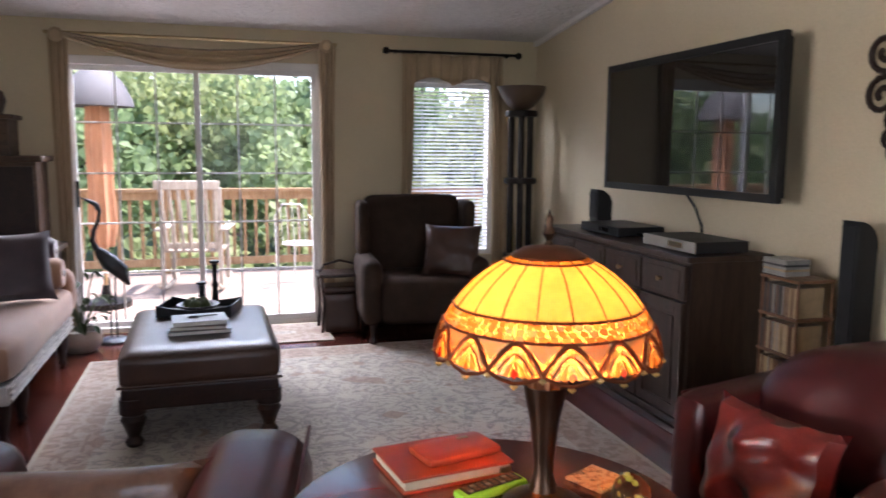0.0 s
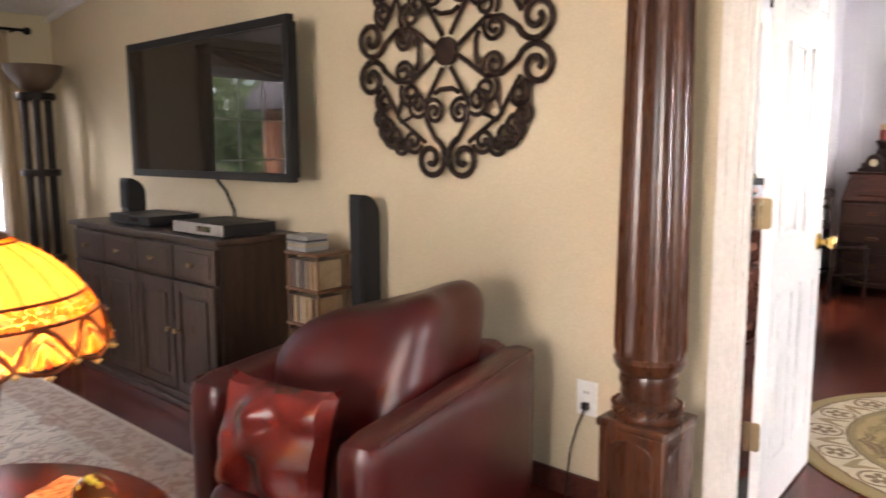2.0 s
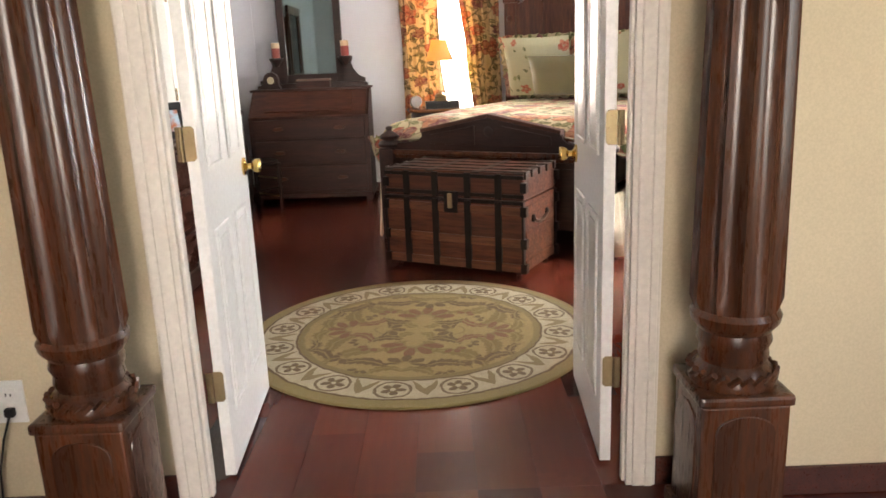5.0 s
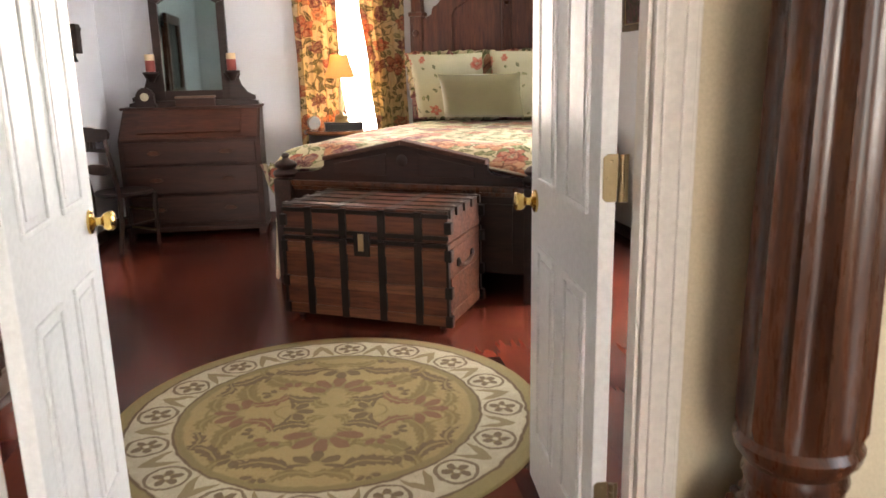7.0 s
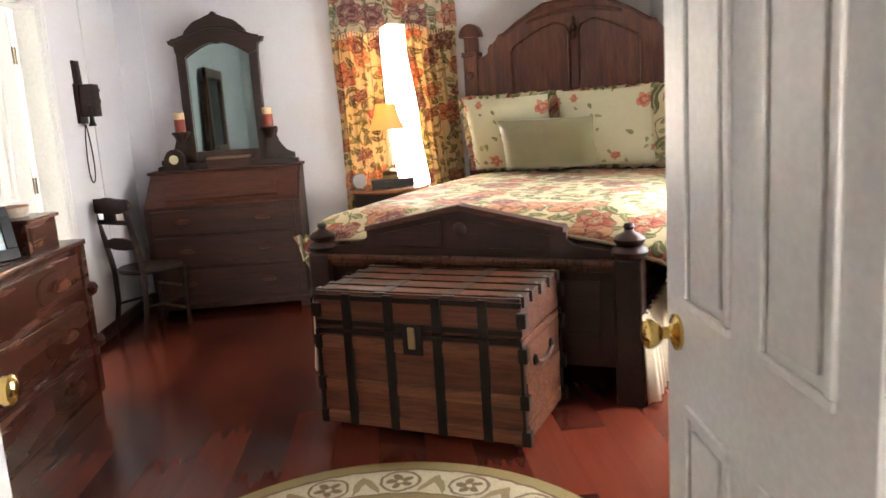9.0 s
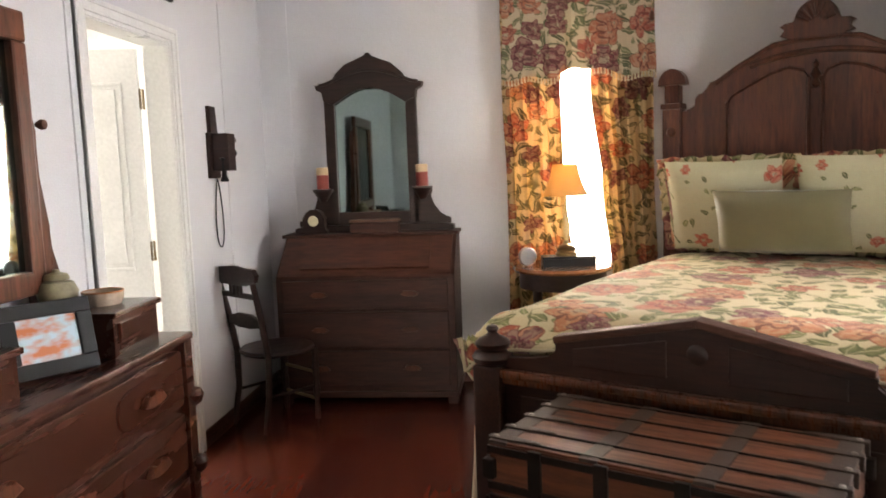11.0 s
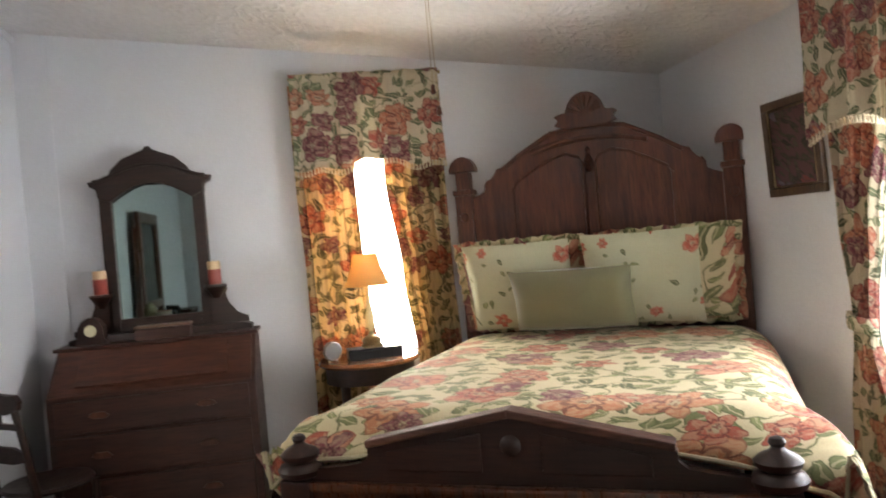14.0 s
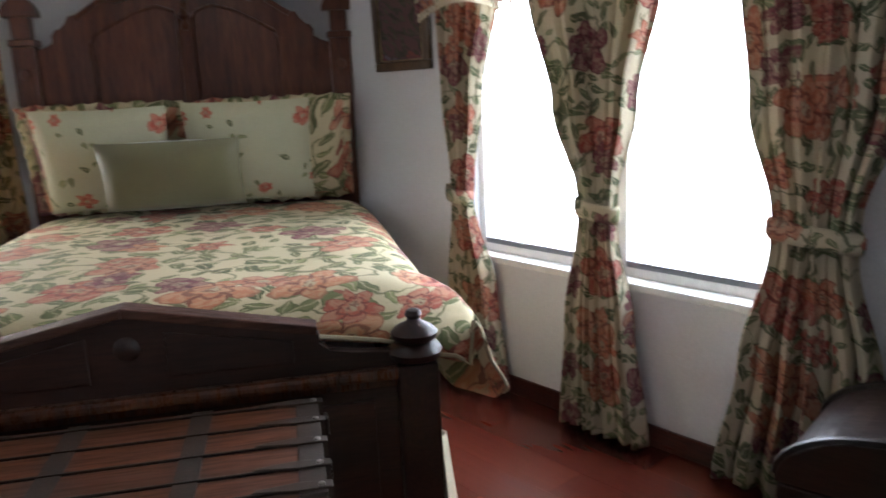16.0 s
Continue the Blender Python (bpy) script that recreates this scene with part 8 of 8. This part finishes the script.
db = thing("daybed", pose(-0.57, 5.85, 0), "tan upholstered daybed with pale carved frame and dark legs", "daybed")
part("seat_pad", soft_box(-1.0, 0.0, -0.86, 0.70, 0.30, 0.50, 0.07, 0.010, 5, 12), TANCLOTH, db, "tan padded seat", True)
part("frame", boxes((-1.0, -0.03, -0.84, 0.68, 0.215, 0.305, 0.010)), DIST, db, "distressed white carved rail")
for k in range(3):
    part("carved_bead", tube([(-0.022, -0.82, 0.235 + 0.028 * k), (-0.022, 0.66, 0.235 + 0.028 * k)], 0.008, 6), DIST, db, smooth=True)
for x in (-0.92, -0.08):
    for y in (-0.76, -0.42 + 0.0, 0.60):
        part("leg", lathe([(0.014, 0.0), (0.026, 0.02), (0.018, 0.05), (0.034, 0.13), (0.040, 0.20), (0.036, 0.22)], 16, pose(x, y, 0)), WALNUT, db, smooth=True)
part("end_scroll", soft_box(-1.0, 0.0, 0.56, 0.78, 0.30, 0.62, 0.10, 0.008, 6), TANCLOTH, db, smooth=True)
for x, y, z, r, l, mt, lab in ((-0.92, 6.36, 0.60, 0.095, 0.64, TANCLOTH, "tan bolster cushion on daybed"), (-0.98, 6.50, 0.72, 0.085, 0.64, SILK, "dark plum bolster cushion with tasselled end on daybed")):
    b_o = thing("bolster", pose(x, y, z), lab, "cushion")
    part("roll", lathe([(0.0, -l / 2), (r * 0.8, -l / 2), (r, -l / 2 + 0.03), (r * 1.03, 0), (r, l / 2 - 0.03), (r * 0.8, l / 2), (0.0, l / 2)], 24, pose(0, 0, 0, 0, 90)), mt, b_o, smooth=True)
    part("end_button", lathe([(0.0, 0.012), (0.018, 0.008), (0.022, 0.0)], 12, pose(l / 2, 0, 0, 0, 90)), DIST, b_o, smooth=True)
pq = thing("throw_pillow", pose(-0.80, 6.02, 0.50, 70, 0, 20), "dark plum velvet throw pillow on daybed", "pillow")
part("cover", cushion(0.40, 0.38, 0.14, 14, 0.45, 15, 0.02, 0.08), SILK, pq, smooth=True, at=pose(0, 0.18, 0))

WING = plain("dark_brown_chair_fabric", (0.045, 0.026, 0.017), 0.8, vary=0.2, scale=7, relief=0.2, spec=0.2)
wc = thing("wing_armchair", pose(1.72, 6.72, 0, 0, 0, -4), "dark brown upholstered wing armchair below the window", "armchair")
part("seat", soft_box(-0.33, 0.33, -0.34, 0.30, 0.14, 0.46, 0.06, 0.006, 1), WING, wc, smooth=True)
part("backrest", soft_box(-0.38, 0.38, 0.20, 0.40, 0.14, 1.04, 0.08, 0.008, 2), WING, wc, smooth=True, at=pose(0, 0, 0, -4))
for s in (1, -1):
    part("arm", soft_box(s * 0.385 - 0.075, s * 0.385 + 0.075, -0.34, 0.32, 0.14, 0.60, 0.07, 0.006, 3), WING, wc, smooth=True)
    part("wing", soft_box(s * 0.40 - 0.045, s * 0.40 + 0.045, 0.06, 0.36, 0.58, 0.98, 0.04, 0.004, 4), WING, wc, smooth=True)
    for y in (-0.30, 0.30):
        part("leg", lathe([(0.02, 0.0), (0.03, 0.03), (0.018, 0.06), (0.028, 0.15)], 12, pose(s * 0.38, y, 0)), WALNUT, wc, smooth=True)
wp = thing("throw_pillow", pose(1.92, 6.55, 0.46, 72, 0, -28), "dark brown patterned throw pillow on wing armchair", "pillow")
part("cover", cushion(0.40, 0.36, 0.13, 14, 0.45, 17, 0.02, 0.06), BROWN_LEATHER, wp, smooth=True, at=pose(0, 0.17, 0))
st = thing("side_table", pose(1.17, 6.99, 0), "small dark bentwood side table beside wing armchair", "side table")
part("tabletop", boxes((-0.17, 0.17, -0.14, 0.14, 0.42, 0.445, 0.006)), WALNUT, st)
for x in (-0.15, 0.15):
    for y in (-0.12, 0.12):
        part("leg", tube([(x, y, 0.0), (x * 0.9, y, 0.2), (x, y, 0.42)], 0.011, 8), WALNUT, st, smooth=True)
part("handle", tube([(-0.15, 0, 0.44), (-0.12, 0, 0.50), (0.0, 0, 0.53), (0.12, 0, 0.50), (0.15, 0, 0.44)], 0.009, 8), WALNUT, st, smooth=True)
hs = thing("storage_hassock", pose(1.17, 6.97, 0), "brown leather hassock under side table", "ottoman")
part("body", soft_box(-0.135, 0.135, -0.105, 0.105, 0.0, 0.30, 0.03, 0.004, 6, 8), BROWN_LEATHER, hs, smooth=True)
part("lid", soft_box(-0.14, 0.14, -0.11, 0.11, 0.30, 0.35, 0.02, 0.002, 7, 8), BROWN_LEATHER, hs, smooth=True)
tc = thing("torchiere_lamp", pose(2.60, 6.95, 0), "tall dark torchiere floor lamp with bowl shade in corner", "floor lamp")
part("base", lathe([(0.0, 0.0), (0.14, 0.0), (0.14, 0.025), (0.10, 0.05), (0.0, 0.05)], 28), IRON, tc, smooth=True)
for a in (10, 130, 250):
    part("post", tube([(0.085 * math.cos(radians(a)), 0.085 * math.sin(radians(a)), 0.045), (0.085 * math.cos(radians(a)), 0.085 * math.sin(radians(a)), 1.66)], 0.026, 10), IRON, tc, smooth=True)
for z in (0.5, 1.1, 1.62):
    part("collar", lathe([(0.05, z), (0.125, z), (0.13, z + 0.02), (0.125, z + 0.045), (0.05, z + 0.045)], 24), IRON, tc, smooth=True)
part("bowl_shade", lathe([(0.03, 1.66), (0.10, 1.70), (0.165, 1.78), (0.19, 1.85), (0.182, 1.85), (0.155, 1.785), (0.095, 1.715), (0.0, 1.69)], 32), plain("frosted_tan_glass", (0.11, 0.07, 0.045), 0.4), tc, "tan glass bowl", True)
HUT = wood("old_brown_hutch", (0.05, 0.026, 0.014), (0.13, 0.07, 0.04), 0.45, "x", 0.1)
ht = thing("stepped_hutch", pose(-1.28, 7.02, 0), "brown wooden stepped hutch against wall behind daybed", "cabinet")
part("base_cabinet", boxes((-0.58, 0.52, -0.22, 0.24, 0.06, 0.66, 0.006)), HUT, ht)
part("base_top", boxes((-0.60, 0.56, -0.25, 0.245, 0.66, 0.70, 0.008)), HUT, ht)
part("upper_case", boxes((-0.52, 0.45, -0.10, 0.24, 0.70, 1.26, 0.006)), HUT, ht)
part("upper_top", boxes((-0.55, 0.49, -0.13, 0.245, 1.26, 1.30, 0.008)), HUT, ht)
part("shelf_riser", boxes((-0.52, 0.28, -0.02, 0.24, 1.30, 1.54, 0.006)), HUT, ht)
part("riser_top", boxes((-0.54, 0.31, -0.04, 0.245, 1.54, 1.57, 0.006)), HUT, ht)
part("plinth", boxes((-0.58, 0.52, -0.23, 0.24, 0.0, 0.06, 0.006)), HUT, ht)
for x in (-0.52, -0.02):
    dd = part("cupboard_door", boxes((x, x + 0.48, -0.238, -0.22, 0.10, 0.63, 0.005)), HUT, ht)
    part("knob", lathe([(0.006, 0.0), (0.014, 0.016), (0.0, 0.024)], 12, pose(x + 0.43, -0.238, 0.4, 90)), OLD_BRASS, dd, smooth=True)
    part("glazed_door", boxes((x + 0.04, x + 0.45, -0.112, -0.10, 0.73, 1.23, 0.005)), WALNUT, ht)
fg = thing("ceramic_urn", pose(-1.10, 7.10, 1.57), "small brown lidded ceramic urn on hutch", "urn")
part("body", lathe([(0.0, 0.0), (0.05, 0.0), (0.055, 0.02), (0.075, 0.09), (0.06, 0.15), (0.03, 0.17)], 20), HUT, fg, smooth=True)
part("lid", lathe([(0.034, 0.17), (0.03, 0.19), (0.012, 0.21), (0.014, 0.23), (0.0, 0.24)], 20), HUT, fg, smooth=True)

# heron and plant by the patio door
HERON = plain("dark_verdigris_metal", (0.045, 0.052, 0.058), 0.4, 0.6, vary=0.25, relief=0.1)
bm = bmesh.new()
lathe([(0.0, 0.0), (0.105, 0.0), (0.105, 0.012), (0.08, 0.03), (0.0, 0.035)], 24, None, bm)
for s in (-0.018, 0.022):
    tube([(s, 0.0, 0.03), (s * 0.8, 0.01, 0.25), (s, 0.0, 0.46)], 0.007, 8, bm)
tube([(0.11, 0.0, 0.40), (0.06, 0, 0.50), (-0.01, 0, 0.57), (-0.06, 0, 0.63), (-0.085, 0, 0.66)], [0.012, 0.055, 0.062, 0.04, 0.022], 12, bm)
tube([(-0.085, 0, 0.66), (-0.11, 0, 0.72), (-0.10, 0, 0.79), (-0.07, 0, 0.85), (-0.055, 0, 0.92), (-0.075, 0, 0.965), (-0.10, 0, 0.985), (-0.17, 0, 1.02)], [0.022, 0.017, 0.015, 0.014, 0.015, 0.019, 0.014, 0.003], 10, bm)
hr = part("heron_statue", bm, HERON, None, smooth=True, at=pose(-0.42, 7.02, 0, 0, 0, 10))
tagged(hr, "dark metal heron statue standing by patio door", "statue")
pl = thing("potted_plant", pose(-0.60, 6.82, 0), "leafy green houseplant in pale round pot by patio door", "plant")
part("pot", lathe([(0.0, 0.0), (0.09, 0.0), (0.13, 0.05), (0.135, 0.10), (0.125, 0.145), (0.115, 0.145), (0.11, 0.11), (0.0, 0.11)], 28), plain("pale_ceramic_pot", (0.48, 0.42, 0.36), 0.35, vary=0.12), pl, "pale ceramic pot", True)
LEAFY = plain("houseplant_leaf", (0.045, 0.075, 0.022), 0.45, vary=0.25, scale=9, relief=0.1)
rng = random.Random(5)
bm_s = bmesh.new()
for k in range(34):
    a, h, rr = rng.random() * math.tau, rng.uniform(0.18, 0.62), rng.uniform(0.03, 0.20)
    tip = Vector((rr * math.cos(a), rr * math.sin(a), h))
    tube([(0, 0, 0.11), tip * 0.6 + Vector((0, 0, 0.06)), tip], 0.003, 4, bm_s)
    bm = bmesh.new()
    L, wd = rng.uniform(0.06, 0.11), rng.uniform(0.018, 0.03)
    pts = [(0, 0, 0), (wd, L * 0.4, 0.008), (wd * 0.7, L * 0.75, 0.0), (0, L, -0.02), (-wd * 0.7, L * 0.75, 0.0), (-wd, L * 0.4, 0.008)]
    vs = [bm.verts.new(p) for p in pts]
    mid = bm.verts.new((0, L * 0.45, -0.004))
    for i in range(6):
        bm.faces.new((vs[i], vs[(i + 1) % 6], mid))
    part("leaf", bm, LEAFY, pl, at=Matrix.Translation(tip) @ pose(0, 0, 0, rng.uniform(-50, 20), rng.uniform(-20, 20), math.degrees(a) - 90))
part("stem", bm_s, LEAFY, pl)

# ---------------------------------------------------------------- outdoors: deck, railing, seats, garden
DECK = wood("weathered_deck_boards", (0.26, 0.19, 0.16), (0.42, 0.33, 0.28), 0.6, "x", 0.0, 1.0, True)
RAILW = wood("honey_railing_wood", (0.30, 0.17, 0.08), (0.50, 0.33, 0.18), 0.6, "z", 0.0)
dk = setting("deck", boxes((-4.0, 4.6, 7.45, 10.7, -0.30, -0.115)), RAILW, "weathered wooden deck outside patio door")
bm = boxes((-4.0, 4.6, 0.0, 0.136, -0.112, -0.08, 0.004))
me = bpy.data.meshes.new("deck_board")
bm.to_mesh(me)
bm.free()
me.materials.append(DECK)
for k in range(23):
    o = new("deck_board", me)
    o.parent, o.matrix_basis = dk, pose(0, 7.46 + k * 0.141, 0)
rl = thing("deck_railing", pose(0, 10.6, -0.08), "honey-coloured wooden deck railing with square balusters", "railing")
part("top_rail", boxes((-4.0, 4.6, -0.07, 0.07, 0.94, 0.98, 0.005)), RAILW, rl)
part("upper_rail", boxes((-4.0, 4.6, -0.02, 0.02, 0.85, 0.94, 0.004)), RAILW, rl)
part("lower_rail", boxes((-4.0, 4.6, -0.02, 0.02, 0.08, 0.17, 0.004)), RAILW, rl)
for x in (-3.9, -2.1, -0.3, 1.5, 3.3, 4.5):
    part("post", boxes((x - 0.045, x + 0.045, -0.045, 0.045, 0.0, 0.94, 0.004)), RAILW, rl)
bal = boxes((-0.018, 0.018, 0.02, 0.055, 0.08, 0.94, 0.002))
me = bpy.data.meshes.new("baluster")
bal.to_mesh(me)
bal.free()
me.materials.append(RAILW)
for k in range(66):
    o = new("baluster", me)
    o.parent, o.matrix_basis = rl, pose(-3.85 + k * 0.127, 0, 0)
GREYW = wood("silvery_weathered_teak", (0.32, 0.27, 0.23), (0.50, 0.44, 0.38), 0.6, "z", 0.0)
rc = thing("rocking_chair", pose(0.07, 9.55, -0.08, 0, 0, 172), "weathered grey wooden slat-back rocking chair on deck", "rocking chair")
for k in range(7):
    part("back_slat", tube([(-0.24 + 0.08 * k, 0.24, 0.42), (-0.245 + 0.082 * k, 0.32, 0.75), (-0.26 + 0.087 * k, 0.42, 1.08)], 0.018, 6), GREYW, rc, smooth=True)
part("top_rail", boxes((-0.31, 0.31, 0.40, 0.44, 1.04, 1.13, 0.01)), GREYW, rc)
part("back_rail", boxes((-0.29, 0.29, 0.22, 0.26, 0.44, 0.50, 0.006)), GREYW, rc)
for k in range(6):
    part("seat_slat", boxes((-0.28, 0.28, -0.28 + 0.088 * k, -0.21 + 0.088 * k, 0.40, 0.42, 0.004)), GREYW, rc)
for s in (1, -1):
    part("rocker", tube([(s * 0.28, -0.42, 0.08), (s * 0.28, -0.2, 0.035), (s * 0.28, 0.05, 0.025), (s * 0.28, 0.3, 0.05), (s * 0.28, 0.5, 0.12)], 0.022, 6), GREYW, rc, smooth=True)
    part("arm", boxes((s * 0.31 - 0.045, s * 0.31 + 0.045, -0.32, 0.30, 0.62, 0.645, 0.008)), GREYW, rc)
    for y in (-0.26, 0.26):
        part("leg", boxes((s * 0.28 - 0.02, s * 0.28 + 0.02, y - 0.02, y + 0.02, 0.04, 0.63 if y < 0 else 1.06, 0.004)), GREYW, rc)
bc = thing("wire_chair", pose(1.15, 9.45, -0.08, 0, 0, 150), "white wire patio chair on deck", "patio chair")
WIRE = plain("white_painted_wire", (0.62, 0.60, 0.58), 0.5)
part("back_hoop", tube([(-0.20, 0.2, 0.0), (-0.21, 0.2, 0.45), (-0.2, 0.24, 0.75), (-0.1, 0.26, 0.88), (0.1, 0.26, 0.88), (0.2, 0.24, 0.75), (0.21, 0.2, 0.45), (0.20, 0.2, 0.0)], 0.010, 8), WIRE, bc, smooth=True)
part("seat_ring", tube([(0.21 * math.cos(t), 0.21 * math.sin(t), 0.45) for t in [math.tau * k / 20 for k in range(20)]], 0.010, 8, closed=True), WIRE, bc, smooth=True)
for k in range(5):
    part("seat_wire", tube([(-0.16 + 0.08 * k, -0.17, 0.45), (-0.16 + 0.08 * k, 0.18, 0.45)], 0.005, 6), WIRE, bc)
    part("back_wire", tube([(-0.13 + 0.065 * k, 0.2, 0.45), (-0.13 + 0.065 * k, 0.255, 0.85)], 0.005, 6), WIRE, bc)
for s in (1, -1):
    part("front_leg", tube([(s * 0.16, -0.15, 0.45), (s * 0.19, -0.2, 0.0)], 0.010, 8), WIRE, bc)
UMB = plain("rust_umbrella_canvas", (0.42, 0.20, 0.11), 0.8, vary=0.12, scale=3, relief=0.15)
um = thing("patio_umbrella", pose(-0.70, 8.75, -0.08), "closed rust-coloured patio umbrella with dark hood on deck", "umbrella")
part("pole", tube([(0, 0, 0.05), (0, 0, 2.25)], 0.022, 10), RAILW, um, smooth=True)
part("stand", lathe([(0.0, 0.0), (0.22, 0.0), (0.22, 0.05), (0.05, 0.09), (0.03, 0.2)], 24), IRON, um, smooth=True)
part("folded_canopy", lathe([(0.10, 0.55), (0.13, 0.75), (0.11, 1.1), (0.12, 1.5), (0.10, 1.85), (0.05, 2.15)], 48, None, None, 8, 0.035, (0.5, 2.0)), UMB, um, "folded rust canvas", True)
part("hood", lathe([(0.31, 1.80), (0.30, 1.86), (0.22, 2.02), (0.10, 2.14), (0.0, 2.2)], 24), plain("dark_canvas_hood", (0.05, 0.045, 0.05), 0.8), um, "dark canvas hood", True)

GRASS = plain("meadow_grass", (0.07, 0.11, 0.03), 0.9, vary=0.3, scale=0.8, fine=30, relief=0.5)
setting("ground", boxes((-600, 600, -600, 600, -0.95, -0.90)), GRASS, "grassy ground")
BARK = plain("tree_bark", (0.10, 0.075, 0.055), 0.9, vary=0.25, scale=6, relief=0.5, stretch=(1, 1, 0.3))
LEAVES = []
for nme, c in (("leaf_green_light", (0.33, 0.41, 0.20)), ("leaf_green_deep", (0.26, 0.35, 0.17)), ("leaf_green_yellow", (0.38, 0.43, 0.20))):
    LEAVES.append(stained(nme, c, 0.5))
    LEAVES[-1].node_tree.nodes["Principled BSDF"].inputs["Roughness"].default_value = 0.6


def leaf_cloud(rng, centres, n, size):
    vs, fs = [], []
    for k in range(n):
        c, r = rng.choice(centres)
        d = Vector((rng.gauss(0, 1), rng.gauss(0, 1), rng.gauss(0, 1))).normalized() * r * rng.random() ** 0.4
        p = Vector(c) + d
        q = Euler((rng.uniform(0, 6.3), rng.uniform(0, 6.3), rng.uniform(0, 6.3))).to_matrix()
        s = size * rng.uniform(0.6, 1.4)
        b0 = len(vs)
        for a in ((-0.35, -0.5, 0), (0.35, -0.5, 0.05), (0.45, 0.2, 0), (0, 0.6, -0.08), (-0.45, 0.2, 0.04)):
            vs.append(tuple(p + q @ Vector(a) * s))
        fs.append(tuple(range(b0, b0 + 5)))
    me = bpy.data.meshes.new("crown")
    me.from_pydata(vs, [], fs)
    return me


rng = random.Random(11)
for i, (x, y, h) in enumerate(((-5.5, 17, 3.9), (-2.6, 15.5, 2.7), (-0.6, 18.5, 3.5), (1.6, 17.5, 2.8), (3.6, 19, 3.9), (6.5, 17, 3.4), (0.6, 22, 4.6), (-3.8, 22, 4.8))):
    tr = thing("garden_tree", pose(x, y, -0.92), "leafy green garden tree behind the deck", "tree", "trees behind the deck")
    bm = tube([(0, 0, 0), (0.05, 0.03, h * 0.3), (-0.04, 0.05, h * 0.6), (0.03, 0, h * 0.85)], [0.20, 0.15, 0.10, 0.04], 9)
    cents = []
    for k in range(9):
        a, zf, l = rng.random() * math.tau, rng.uniform(0.25, 0.8), rng.uniform(0.8, 1.9)
        e = Vector((l * math.cos(a), l * math.sin(a), h * zf + rng.uniform(0.3, 0.9)))
        tube([(0, 0, h * zf), tuple(e * 0.5 + Vector((0, 0, h * zf * 0.5))), tuple(e)], [0.06, 0.04, 0.015], 6, bm)
        cents.append((tuple(e), rng.uniform(0.7, 1.3)))
    cents += [((0, 0, h * 0.9), 1.2), ((0.3, 0.4, h * 0.7), 1.3), ((-0.5, -0.3, h * 0.45), 1.2)]
    part("trunk", bm, BARK, tr, smooth=True)
    me = leaf_cloud(rng, cents, 5000, 0.14)
    me.materials.append(LEAVES[i % 3])
    o = new("crown", me)
    o.parent = tr
cl = []
for k in range(70):
    cl.append(((rng.uniform(-26, 26), rng.uniform(26, 34), rng.uniform(-0.5, 2.4)), rng.uniform(1.3, 2.3)))
me = leaf_cloud(rng, cl, 26000, 0.38)
me.materials.append(LEAVES[1])
tagged(new("far_woods", me), "dense green woodland beyond the garden", "woods", kind="stuff")
cl = [((rng.uniform(-8, 9), rng.uniform(11.6, 13.5), rng.uniform(-0.9, 0.1)), rng.uniform(0.5, 0.9)) for k in range(40)]
me = leaf_cloud(rng, cl, 9000, 0.13)
me.materials.append(LEAVES[2])
tagged(new("garden_shrubs", me), "light green shrubs below the deck", "shrubs", kind="stuff")

# ---------------------------------------------------------------- floor boards, laid last
def lay(name, x0, x1, y0, y1, label, material, row=0.19, length=1.22):
    base = setting(name, boxes((x0, x1, y0, y1, -0.06, -0.009)), CHERRY_BASE, label)
    bm = boxes((0, length - 0.0005, 0, row - 0.0006, -0.009, 0.0))
    me = bpy.data.meshes.new("floorboard")
    bm.to_mesh(me)
    bm.free()
    me.materials.append(material)
    y, k = y0, 0
    while y < y1 - 0.02:
        x = x0 - (k * 0.437 % 1) * length
        while x < x1:
            if x + length > x0 + 0.02:
                fit_l, fit_r = max(x, x0), min(x + length, x1)
                ob = new("floorboard", me)
                ob.parent = base
                ob.matrix_basis = Matrix.Translation((fit_l, y, 0)) @ Matrix.Diagonal(((fit_r - fit_l) / length, min(1, (y1 - y) / row), 1, 1))
            x += length
        y += row
        k += 1


lay("floor_living", LIV_L, 2.94, LIV_B, YARD_Y, "dark cherry red laminate floor", CHERRY)
lay("floor_bedroom", 2.94, FAR_X, WIN_Y, SIDE_Y, "dark cherry red laminate bedroom floor", CHERRY)
setting("floor_bathroom", boxes((5.5, FAR_X, SIDE_Y, 5.7, -0.06, -0.002)), WHITE, "pale bathroom floor")
